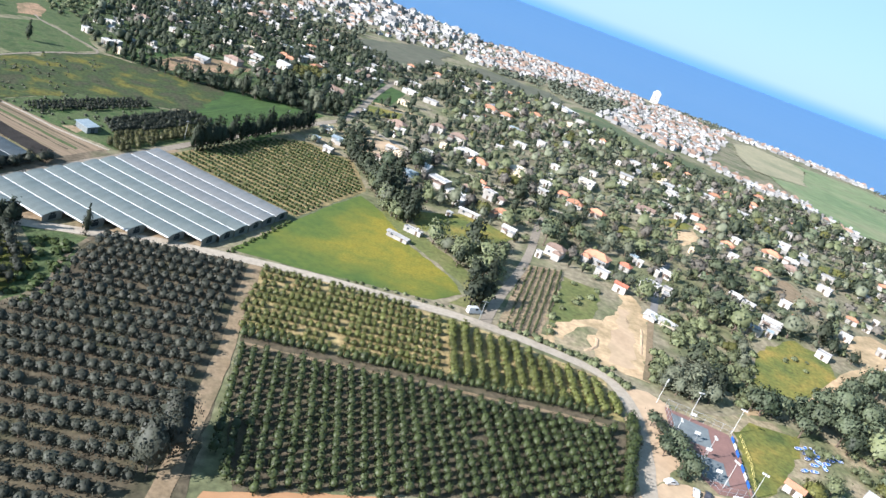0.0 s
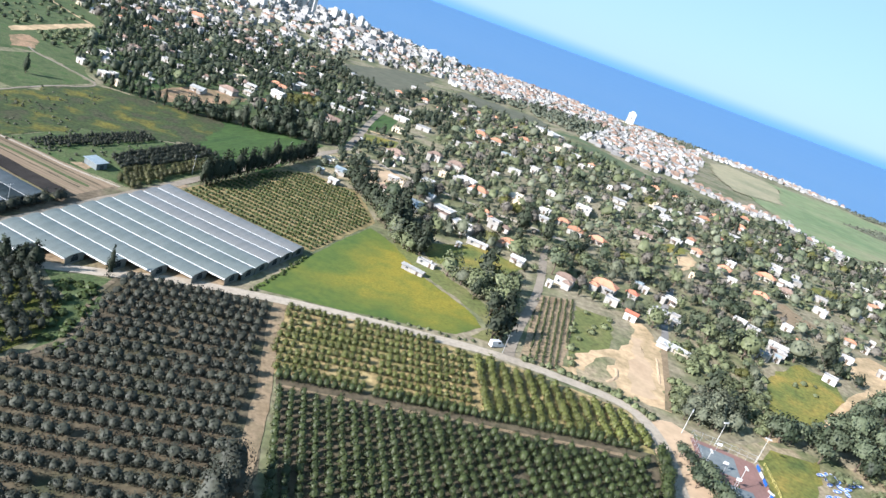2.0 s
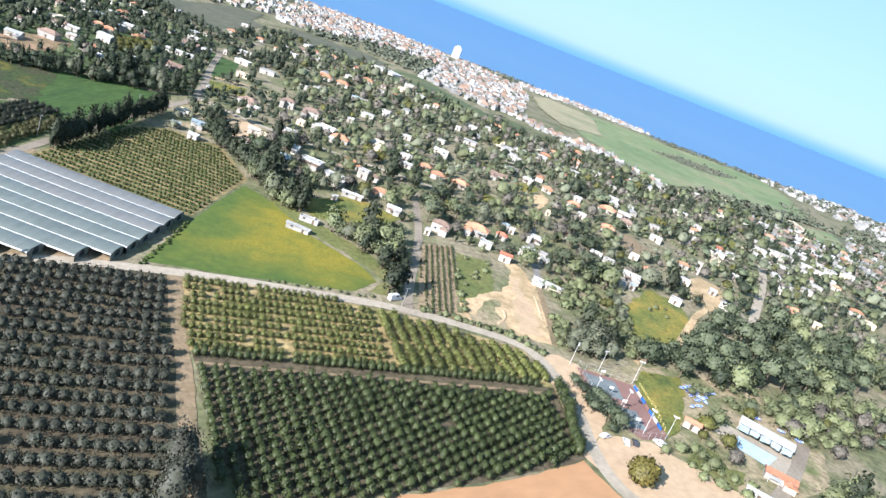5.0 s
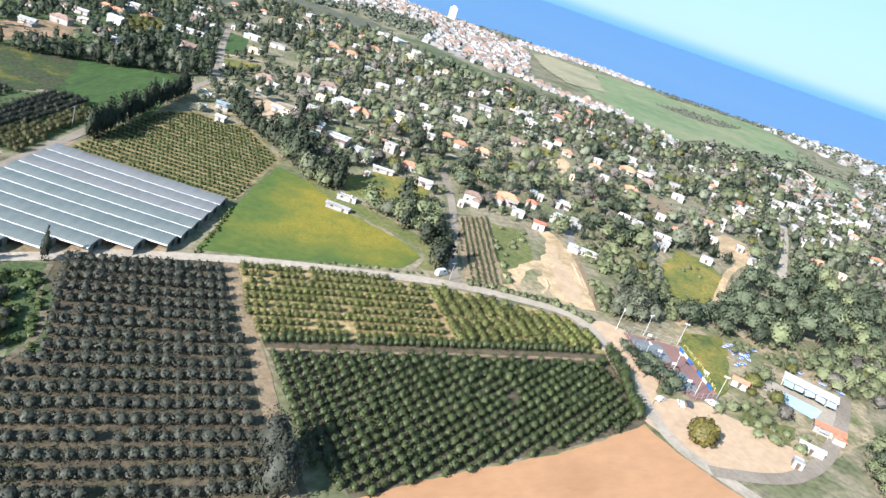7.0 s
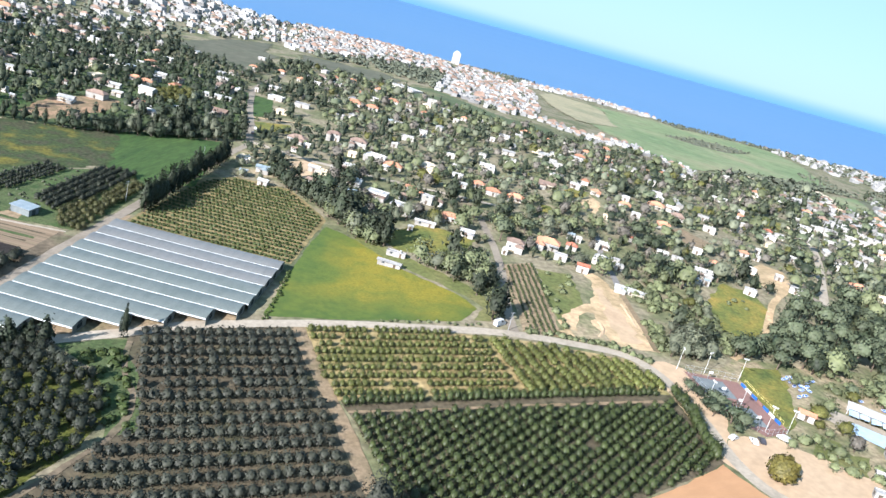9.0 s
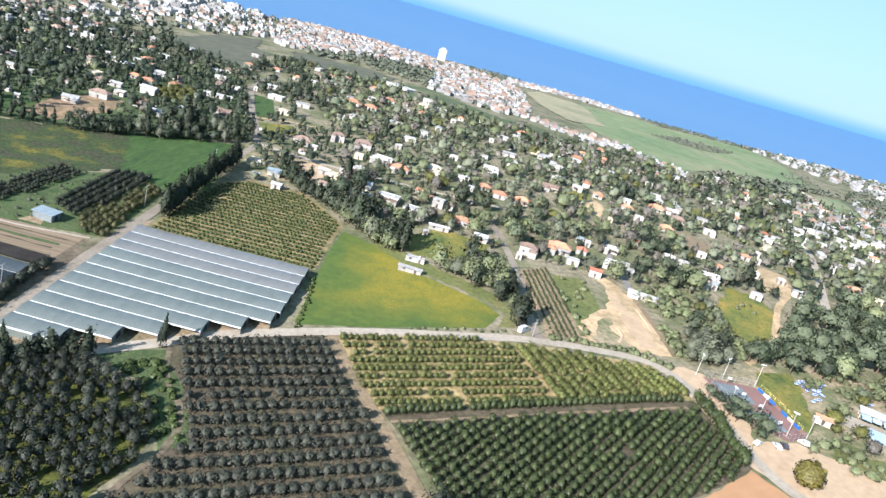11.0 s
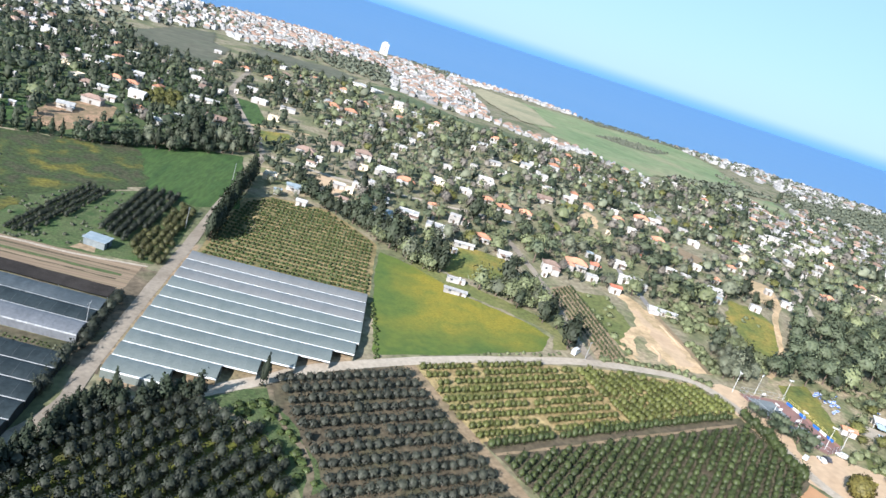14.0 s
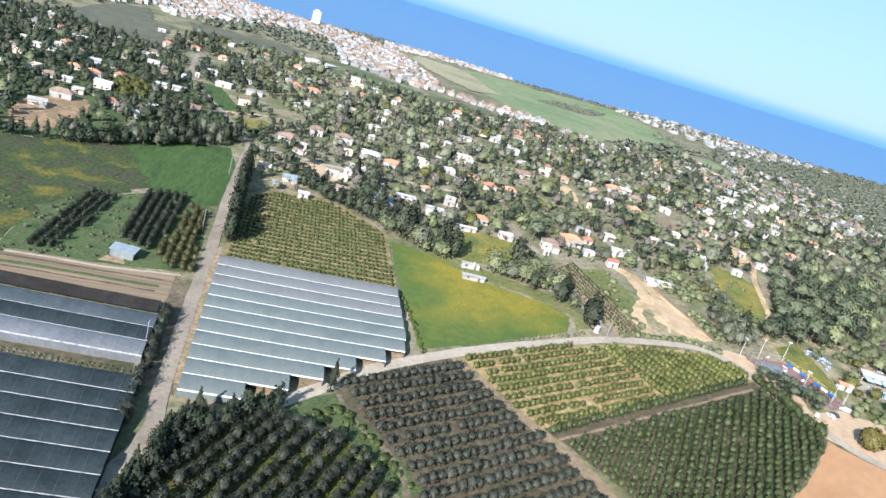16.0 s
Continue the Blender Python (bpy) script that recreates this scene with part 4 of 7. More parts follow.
line_of("conifer", "windbreak_tree", [(-83, 338), (-64, 382), (-45, 424)], 3.4, 2.5, "tall dark windbreak tree beside the farm road", "windbreak along the farm road", 1.1, 1.35)
line_of("cypress", "windbreak_cypress", [(-83, 337), (-64, 381), (-46, 422)], 4.6, 1.5, "slim dark conifer in the windbreak", "windbreak along the farm road", 1.2, 1.2)
line_of("casuarina", "windbreak_tree", [(-16, 388), (-4, 366), (4, 346), (16, 322)], 4.5, 3.0, "tall dark windbreak tree behind the young orchard", "windbreak behind the young orchard")
line_of("conifer", "windbreak_tree", [(-157, 196), (-143, 212), (-135, 222.5), (-122, 224), (-106, 227)], 3.2, 2.3, "dark bushy conifer beside the greenhouse", "conifers by the greenhouse", 1.4, 0.95)
line_of("cypress", "cypress", [(-154, 202), (-139, 219), (-130, 226), (-118, 226.5), (-106, 228.5)], 1.7, 1.3, "dark pointed cypress beside the greenhouse", "cypresses by the greenhouse", 1.8, 0.9)
line_of("cypress", "cypress", [(-141, 214), (-136, 224), (-128, 229)], 4.0, 1.3, "slim dark cypress beside the farm road", "cypresses by the road", 0.8)
line_of("grove", "hedge_bush", [(-121.5, 284), (-130, 265), (-136.5, 250), (-147, 229)], 3.0, 1.9, "dark bush on the bank beside the farm road", "bushes on the road bank", 1.0, 0.95)
tree("cypress", "cypress", -85, 233, 1.6, "single dark cypress at the road bend", "tree", "", 1.25)
wood("dark", "tall_tree", [(-118, 447), (-85, 452), (-42, 463), (-31, 470), (-31, 484), (-60, 480), (-90, 470), (-112, 464)], 5.4, 2.9, "tall dark tree in a belt beside the field", "tree belt by the green field", 1.25, ("casuarina", "grey", "casuarina"))
line_of("cypress", "cypress", [(-172, 452), (-152, 450), (-136, 448), (-118, 448)], 5.0, 1.7, "dark pointed cypress beside the meadow", "cypresses by the meadow", 1.0, 0.9)
line_of("dark", "tall_tree", [(-128, 447), (-116, 449), (-106, 450)], 4.5, 3.4, "dark leafy tree beside the meadow", "tree belt by the green field", 0.8)
wood("yellow", "orchard_tree", [(-83, 591), (-57, 603), (-59, 563), (-77, 541), (-85, 561)], 5.0, 2.3, "yellow-green garden fruit tree", "yellowish fruit trees", 0.9)
wood("broad", "broad_tree", [(46, 254), (58, 272), (66, 298), (58, 314), (34, 304), (24, 300), (46, 276)], 6.0, 3.6, "dense dark tree beside the lane", "trees beside the lane", 1.0, ("casuarina", "grey", "grey"))
wood("broad", "broad_tree", [(-4, 352), (10, 362), (27, 324), (17, 306)], 6.0, 3.4, "dark leafy tree behind the mustard field", "trees behind the mustard field", 1.0, ("casuarina", "grey"))
wood("pine", "pine_tree", [(146, 234), (186, 243), (200, 256), (218, 270), (240, 284), (256, 278), (283, 294), (319, 285), (340, 247), (292, 237), (250, 222), (205, 216), (165, 220)], 8.0, 4.4, "broad-crowned pine in the wood", "pine wood", 1.15, ("broad", "pine", "dark"))
wood("pine", "pine_tree", [(105, 203), (110, 206), (113, 192), (119, 178), (110, 177), (104, 188)], 4.4, 2.9, "umbrella-shaped pine between road and sports court", "pines by the court", 0.95, ("dark",))
wood("grey", "tall_tree", [(117, 228), (124, 236), (133, 231), (126, 222)], 4.5, 3.4, "tall dark tree by the bare plot", "tall trees by the plot")
wood("grey", "tall_tree", [(130, 252), (140, 254), (146, 240), (137, 227), (126, 224), (120, 226)], 5.0, 2.9, "tall grey-green tree beside the bare plot", "tall trees by the plot", 1.0, ("casuarina", "broad"))
wood("shrub", "green_shrub", [(122, 256), (130, 254), (121, 229), (115, 231)], 3.2, 1.7, "bright green shrub beside the bare plot", "shrubs by the plot", 1.0)
wood("shrub", "green_shrub", [(141, 240), (150, 229), (166, 243), (161, 250), (172, 276), (164, 280), (156, 258)], 4.2, 2.0, "dull green shrub beside the meadow", "shrubs by the meadow", 1.0, ("broad", "grey"))
wood("shrub", "meadow_shrub", [(182, 276), (194, 286), (204, 280), (196, 268)], 6.0, 1.2, "round dark shrub on the meadow", "shrubs on the meadow", 0.9)
wood("shrub", "broad_tree", [(130, 292), (134, 266), (150, 262), (158, 250), (166, 275), (150, 300)], 4.6, 2.1, "garden tree or shrub in a green plot", "garden trees by the plot", 0.9, ("yellow", "broad", "broad"))
wood("broad", "broad_tree", [(138, 178), (150, 192), (160, 200), (172, 200), (160, 168), (146, 156), (138, 160)], 9.0, 2.8, "garden tree around the small park", "trees of the small park", 0.9, ("yellow", "bare"))
wood("broad", "broad_tree", [(186, 200), (215, 215), (260, 225), (300, 225), (260, 190), (205, 180)], 8.0, 3.2, "leafy tree beside the pool building", "trees beside the pool", 0.9, ("yellow", "bare", "pine"))
wood("broad", "broad_tree", [(158, 128), (172, 146), (205, 160), (215, 140), (180, 112)], 6.0, 3.6, "dark leafy tree by the side road", "trees by the side road", 1.0, ("casuarina",))
line_of("citrus", "hedge_bush", [(99, 200), (97.5, 190), (94, 178), (89.8, 164)], 1.3, 1.9, "clipped dark green hedge bush along the road", "road hedge", 0.2)
line_of("shrub", "hedge_bush", [(2, 248.5), (20, 248.2), (40, 247)], 3.1, 0.75, "low bush on the road verge", "verge bushes", 0.8)
line_of("shrub", "hedge_bush", [(60, 242.5), (72, 240.5), (94, 232), (104, 222)], 2.4, 1.4, "low bush on the road verge", "verge bushes", 0.6)
line_of("bush", "hedge_bush", [(-41, 248), (-34, 266), (-28, 287)], 1.8, 0.75, "low bush beside the greenhouse ditch", "ditch bushes", 0.8)
tree("round", "broad_tree", 106, 153, 5.0, "round golden-green tree on the parking ground", "tree")
tree("tall", "tall_tree", -26, 146, 4.0, "tall grey-green tree at the orchard corner", "tree", "", 1.35)
tree("tall", "tall_tree", -24, 140, 3.8, "tall grey-green tree at the orchard corner", "tree", "", 1.3)
tree("tall", "tall_tree", -27, 134, 4.2, "tall grey-green tree at the orchard corner", "tree", "", 1.4)
tree("casuarina", "tall_tree", 48, 252, 4.0, "tall dark tree at the lane corner", "tree")
tree("casuarina", "tall_tree", 52, 256, 3.8, "tall dark tree at the lane corner", "tree")
wood("shrub", "scrub_bush", [(78, 246), (90, 270), (106, 284), (108, 300), (94, 304), (84, 280)], 8.5, 1.5, "scrubby bush on the green strip", "scrub by the plot", 0.9)
wood("shrub", "scrub_bush", [(80, 238), (104, 230), (106, 233), (92, 240)], 3.6, 1.0, "scrubby bush on the bare plot", "scrub by the plot", 0.8)
wood("bush", "scrub_bush", [(-100, 227), (-86, 230), (-81, 206), (-80, 188), (-87, 188), (-92, 212)], 4.6, 1.5, "scrubby weed clump on the bank", "scrub on the bank", 0.8)
wood("shrub", "park_shrub", [(160, 210), (176, 222), (200, 222), (225, 212), (200, 196), (178, 206)], 6.5, 1.9, "dull green park shrub", "park shrubs", 0.9, ("broad",))
wood("shrub", "park_shrub", [(120, 168), (136, 174), (150, 166), (160, 158), (146, 150), (138, 150), (128, 160)], 6.5, 1.9, "dull green park shrub", "park shrubs", 0.9, ("broad",))
wood("broad", "broad_tree", [(196, 196), (226, 214), (262, 222), (240, 190), (212, 176)], 7.0, 3.0, "grey-green tree in the park", "trees of the park", 0.9, ("bare",))

r2 = random.Random(8)
weeds = []
while len(weeds) < 260:
    x, y = r2.uniform(-245, -80), r2.uniform(315, 450)
    if noise.noise((x * 0.06, y * 0.06, 3)) > 0.0 and (inside([(-240, 372), (-205, 388), (-178, 440), (-160, 420), (-146, 380), (-168, 330), (-200, 345)], x, y) or inside([(-168, 328), (-148, 376), (-100, 390), (-84, 374), (-97, 334), (-108, 312), (-135, 321)], x, y)):
        weeds.append(("shrub", x, y, r2.uniform(0.25, 0.65)))
while len(weeds) < 330:
    x, y = r2.uniform(-168, -84), r2.uniform(312, 392)
    if inside([(-166, 330), (-146, 374), (-102, 388), (-92, 380), (-112, 336), (-130, 330), (-128, 322), (-140, 322)], x, y) and noise.noise((x * 0.09, y * 0.09, 8)) > -0.1:
        weeds.append(("bush", x, y, r2.uniform(0.35, 0.8)))
massed("weed_clumps", weeds, "rough weed clumps in the meadow", "weeds", GREY_LEAF, 2)

for x, y, r in ((-38, 399, 2.0), (-29, 397, 1.8), (-19, 403, 2.2), (-37, 417, 2.1), (-19, 424, 2.3), (-30, 423, 1.6), (-16, 411, 2.0)):
    tree("grey", "garden_tree", x, y, r, "grey-green tree among the farm sheds", "tree", "trees by the farm sheds")

line_of("pine", "pine_tree", [(152, 231), (172, 234), (190, 246), (205, 257), (222, 270)], 5.5, 3.8, "broad-crowned pine at the edge of the wood", "pine wood", 1.2)
wood("shrub", "north_shrub", [(-300, 400), (-264, 418), (-240, 470), (-230, 490), (-290, 500), (-330, 440)], 13.0, 1.5, "dark shrub on the scrubland", "scrubland shrubs", 1.0, ("grove",))
wood("shrub", "north_shrub", [(-300, 520), (-264, 520), (-252, 630), (-290, 680), (-340, 690)], 11.0, 1.8, "dark shrub on the scrubland", "scrubland shrubs", 0.9, ("dark",))
wood("shrub", "north_shrub", [(-248, 530), (-226, 500), (-216, 520), (-226, 570), (-240, 610)], 7.0, 1.8, "dark shrub on the scrubland", "scrubland shrubs", 0.9, ("dark",))
tree("cypress", "cypress", -206, 428, 2.0, "single dark cypress beside the field path", "tree")



# ---- greenhouses ----
def greenhouse(name, ox, oy, lengths, film, label, flip=1, bay=4.0, pitch=8.2, eave=2.9, rise=0.95, group="", rim=0.2, gutter=GUTTER):
    """Arched spans side by side. Each has its film bays, a white gutter, ribs and two end walls."""
    u, v = Vector((0.9, -0.435)) * flip, Vector((-0.42, -0.907))
    root = thing(name, ox, oy, 0, label, "greenhouse", group)
    oz = gz(ox, oy)

    def at(s, w, h):
        x, y = u.x * s + v.x * w, u.y * s + v.y * w
        return (x, y, gz(ox + x, oy + y) - oz + h)

    prof = [(k / 9, eave + rise * (0.0, 0.62, 0.86, 0.97, 1.0, 0.96, 0.86, 0.68, 0.42, 0.0)[k]) for k in range(10)]
    for n, (s0, s1, mat) in enumerate(lengths):
        w0 = n * pitch
        bays = max(1, round((s1 - s0) / bay))
        span = part("span", bmesh.new(), mat, root)
        rib_verts, ribs = [], []
        for b in range(bays):
            a0, a1 = s0 + (s1 - s0) * b / bays, s0 + (s1 - s0) * (b + 1) / bays
            verts, faces = [], []
            for i, s in enumerate((a0 + 0.015, (a0 + a1) / 2, a1 - 0.015)):
                for k, (p, h) in enumerate(prof):
                    verts.append(at(s, w0 + 0.18 + p * (pitch - 0.36), h - (0.06 if i == 1 else 0.0) + rng.uniform(-0.015, 0.015)))
                    if i and k:
                        j = 10 * i + k
                        faces.append((j - 11, j - 10, j, j - 1))
            part("film_panel", arrays("film_panel", verts, faces, mat), None, span)
            if b:
                verts, faces = [], []
                for i, ds in enumerate((-0.06, 0.06)):
                    for k, (p, h) in enumerate(prof):
                        verts.append(at(a0 + ds, w0 + 0.18 + p * (pitch - 0.36), h + 0.03))
                        if i and k:
                            faces.append((k - 1, k, 10 + k, 9 + k))
                ribs += [tuple(q + len(rib_verts) for q in f) for f in faces]
                rib_verts += verts
        part("rib", arrays("rib", rib_verts, ribs, {FILM: FILM_RIB, NEW_FILM: FILM_RIB, OLD_FILM: OLD_RIB}.get(mat, mat)), None, span, "thin steel hoops over the film")
        verts, faces = [], []
        for i in range(bays + 1):
            s = s0 + (s1 - s0) * i / bays
            d = rng.uniform(-0.3, 0.3) * rim if gutter is not GUTTER else 0.0
            for w, h in ((-rim, eave - 0.4), (-rim, eave + 0.08), (rim + d, eave + 0.08), (rim + d, eave - 0.4)):
                verts.append(at(s, w0 + pitch + w, h))
            if i:
                for k in range(4):
                    j = 4 * i + k
                    m = 4 * i + (k + 1) % 4
                    faces.append((j - 4, m - 4, m, j))
        part("gutter", arrays("gutter", verts, faces, gutter), None, root, "white rain gutter" if gutter is GUTTER else "worn grey rain gutter")
        for s in (s0, s1):
            bm = bmesh.new()
            ring = [bm.verts.new(at(s, w0 + 0.25, 0))] + [bm.verts.new(at(s, w0 + 0.18 + p * (pitch - 0.36), h)) for p, h in prof] + [bm.verts.new(at(s, w0 + pitch - 0.25, 0))]
            bm.faces.new(ring)
            far = bmesh.ops.extrude_face_region(bm, geom=bm.faces[:])
            bmesh.ops.translate(bm, verts=[q for q in far["geom"] if isinstance(q, bmesh.types.BMVert)], vec=(u.x * 0.05, u.y * 0.05, 0))
            wall = part("end_wall", bm, mat, root, "film-covered end wall")
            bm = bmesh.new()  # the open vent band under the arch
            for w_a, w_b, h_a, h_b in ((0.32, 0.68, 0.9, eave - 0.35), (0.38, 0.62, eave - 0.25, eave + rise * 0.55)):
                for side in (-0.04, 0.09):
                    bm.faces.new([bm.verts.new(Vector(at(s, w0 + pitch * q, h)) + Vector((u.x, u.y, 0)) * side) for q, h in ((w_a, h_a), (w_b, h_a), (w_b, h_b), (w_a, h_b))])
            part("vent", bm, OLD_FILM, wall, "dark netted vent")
    for w, (a, b, _) in ((0.2, lengths[0]), (len(lengths) * pitch - 0.1, lengths[-1])):
        verts, faces = [], []
        n = max(1, round((b - a) / 6))
        for i in range(n + 1):
            s = a + (b - a) * i / n
            for dw, h in ((0, 0), (0, eave), (0.06, eave), (0.06, 0)):
                verts.append(at(s, w + dw, h))
            if i:
                j = len(verts) - 4
                for k in range(4):
                    m = (k + 1) % 4
                    faces.append((j - 4 + k, j - 4 + m, j + m, j + k))
        part("side_wall", arrays("side_wall", verts, faces, film), None, root)
    return root


ends = [70.5, 70.5, 70.5, 70.5, 70.5, 69.5, 62, 51.5, 41, 30.5, 18]
greenhouse("greenhouse", -92.5, 320.5, [(0, e, NEW_FILM if k < 3 else FILM) for k, e in enumerate(ends)], FILM, "wide multi-span greenhouse with grey film roof and white gutters", rise=0.75, rim=0.1)
greenhouse("greenhouse", -127, 279, [(-1.5, 85, MID_FILM), (-1.5, 85, OLD_FILM), (-1.5, 85, GREY_FILM)], GREY_FILM, "dark and pale netted multi-span greenhouse", -1, group="old greenhouses", rim=0.09, gutter=OLD_GUTTER)
greenhouse("greenhouse", -141.5, 247.5, [(-3.5, 80, OLD_FILM)] * 8, OLD_FILM, "dark netted multi-span greenhouse with worn film", -1, group="old greenhouses", rim=0.09, gutter=OLD_GUTTER)


def shade_net():
    """A flat dark net on poles."""
    root = thing("shade_net", -122.5, 288, 0, "flat dark shade net on low poles", "net")
    oz = gz(-122.5, 288)
    verts, faces = [], []
    for i in range(11):
        for j in range(4):
            x, y = -0.9 * 8 * i - 0.42 * 2.6 * j, 0.435 * 8 * i - 0.907 * 2.6 * j
            verts.append((x, y, gz(x - 122.5, y + 288) - oz + 2.3 - 0.12 * (i % 2)))
            if i and j:
                k = 4 * i + j
                faces.append((k - 5, k - 4, k, k - 1))
    part("net", arrays("net", verts, faces, SHADE_NET), None, root)
    for i in range(0, 11, 2):
        for j in (0, 3):
            x, y, z = verts[4 * i + j]
            bm = bmesh.new()
            tube(bm, (x, y, z - 2.5), (x, y, z), 0.05, sides=5)
            part("pole", bm, STEEL, root)


shade_net()

# ---- houses ----
BUILT = []


def roof_mesh(w, d, h, kind):
    """A roof over a body w by d, with overhang."""
    bm = bmesh.new()
    a, b = w / 2 + 0.45, d / 2 + 0.45
    if kind == "flat":
        box(bm, -w / 2 - 0.05, -d / 2 - 0.05, h, w / 2 + 0.05, d / 2 + 0.05, h + 0.14)
        for x0, y0, x1, y1 in ((-w / 2 - 0.06, -d / 2 - 0.06, w / 2 + 0.06, -d / 2 + 0.14), (-w / 2 - 0.06, d / 2 - 0.14, w / 2 + 0.06, d / 2 + 0.06), (-w / 2 - 0.06, -d / 2 + 0.14, -w / 2 + 0.14, d / 2 - 0.14), (w / 2 - 0.14, -d / 2 + 0.14, w / 2 + 0.06, d / 2 - 0.14)):
            box(bm, x0, y0, h + 0.1, x1, y1, h + 0.5)
        return bm
    rise = (0.26 if kind == "hip" else 0.2) * d
    inset = b * 0.9 if kind == "hip" else 0.0
    for lift in (0.0, 0.16):
        base = [bm.verts.new((x, y, h - 0.1 + lift)) for x, y in ((-a, -b), (a, -b), (a, b), (-a, b))]
        top = [bm.verts.new((x, 0, h - 0.1 + rise + lift)) for x in (-max(0.1, a - inset), max(0.1, a - inset))]
        for f in ((base[0], base[1], top[1], top[0]), (base[2], base[3], top[0], top[1]), (base[1], base[2], top[1]), (base[3], base[0], top[0])):
            bm.faces.new(f)
        if not lift:
            bm.faces.new(base[::-1])
    tube(bm, (-max(0.1, a - inset), 0, h + rise + 0.06), (max(0.1, a - inset), 0, h + rise + 0.06), 0.12, sides=5)
    return bm


def house(x, y, w, d, h, angle, kind, colour, simple=False):
    """A house with walls, roof, windows and a door."""
    w, d, h = w * 0.95, d * 0.95, h * 0.9
    BUILT.append((x, y, max(w, d) * 0.44))
    wall_colour = "beige" if colour == "beige" else "white"
    words = {"flat": "flat-roofed", "hip": "hip-roofed", "gable": "gable-roofed"}[kind]
    roof_words = {"orange": "orange tiles", "red": "weathered red tiles", "brown": "brown tiles", "white": "a whitewashed roof", "grey": "a grey sheet roof", "blue": "a pale blue metal roof", "beige": "a beige flat roof"}[colour]
    size = "long" if w > 2.2 * d else "two-storey" if h > 4.4 else "small" if w < 9 else "single-storey"
    root = thing("house", x, y, angle, f"{size} {words} {wall_colour} house with {roof_words}", "house", "village houses")
    bm = bmesh.new()
    box(bm, -w / 2, -d / 2, -1.2, w / 2, d / 2, h)
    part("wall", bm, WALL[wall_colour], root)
    part("roof", roof_mesh(w, d, h, kind), ROOF[colour], root)
    if kind == "gable":
        bm = bmesh.new()
        rise = 0.2 * d
        for s in (-1, 1):
            a = [bm.verts.new((s * (w / 2 - 0.02 * k), yy, zz)) for k in (0, 10) for yy, zz in ((-d / 2, h - 0.05), (d / 2, h - 0.05), (0, h + rise - 0.08))]
            bm.faces.new(a[:3]), bm.faces.new(a[3:][::-1])
            for k in range(3):
                m = (k + 1) % 3
                bm.faces.new((a[k], a[k + 3], a[m + 3], a[m]))
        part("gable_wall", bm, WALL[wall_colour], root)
    floors = 2 if h > 4.4 else 1
    for f in range(floors):
        z = 1.0 + 2.9 * f
        for side in (-1,):
            n = max(1, int(w / (6.5 if simple else 4.2)))
            for k in range(n):
                if side == -1 and f == 0 and k == n // 2 and n > 1:
                    continue
                bm = bmesh.new()
                cx = -w / 2 + w * (k + 0.5) / n
                box(bm, cx - 0.6, side * d / 2 - 0.05, z, cx + 0.6, side * d / 2 + 0.05, z + 1.2)
                part("window", bm, GLASS, root, "dark glazed window")
        if not simple:
            for side in (-1,):
                bm = bmesh.new()
                box(bm, side * w / 2 - 0.05, -0.6, z, side * w / 2 + 0.05, 0.6, z + 1.2)
                part("window", bm, GLASS, root, "dark glazed window")
    bm = bmesh.new()
    cx = -w / 2 + w * (max(1, int(w / (6.5 if simple else 4.2))) // 2 + 0.5) / max(1, int(w / (6.5 if simple else 4.2)))
    box(bm, cx - 0.5, -d / 2 - 0.06, 0.05, cx + 0.5, -d / 2 + 0.05, 2.1)
    part("door", bm, WOOD, root, "plain painted door")
    r = random.Random(int(x * 7 + y * 13))
    if not simple and w > 6.2 and d > 3.6:
        # a lower wing across one end, with a roof like the main one, and a small terrace roof
        ww, wd, wh, side = w * r.uniform(0.32, 0.45), d * r.uniform(0.5, 0.8), h * r.uniform(0.72, 0.95), r.choice((-1, 1))
        m = pose(side * (w / 2 - ww * 0.5), -d / 2 - wd / 2 + 0.3, 0, 0, 0, 90)
        bm = bmesh.new()
        box(bm, -wd / 2, -ww / 2, -1.0, wd / 2, ww / 2, wh, m)
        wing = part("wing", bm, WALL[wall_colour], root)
        bm = roof_mesh(wd, ww, wh, kind)
        bmesh.ops.transform(bm, verts=bm.verts[:], matrix=m)
        part("wing_roof", bm, ROOF[colour if r.random() < 0.7 else r.choice(("white", "grey", "brown"))], wing)
        if r.random() < 0.6:
            bm = bmesh.new()
            px = -side * w * 0.22
            box(bm, px - w * 0.2, -d / 2 - 2.6, h * 0.78, px + w * 0.2, -d / 2 - 0.02, h * 0.78 + 0.14)
            for sx in (-0.17, 0.17):
                tube(bm, (px + sx * w, -d / 2 - 2.4, -0.5), (px + sx * w, -d / 2 - 2.4, h * 0.78), 0.09, sides=5)
            part("terrace_roof", bm, ROOF[r.choice(("grey", "brown", "beige"))], root, "small terrace roof on posts")
    if not simple and kind == "flat" and w > 7:
        bm = bmesh.new()
        tube(bm, (w * 0.2, d * 0.1, h + 0.1), (w * 0.2, d * 0.1, h + 1.3), 0.35, sides=10)
        part("water_tank", bm, PAINT_WHITE, root, "white cylindrical roof tank")
    return root


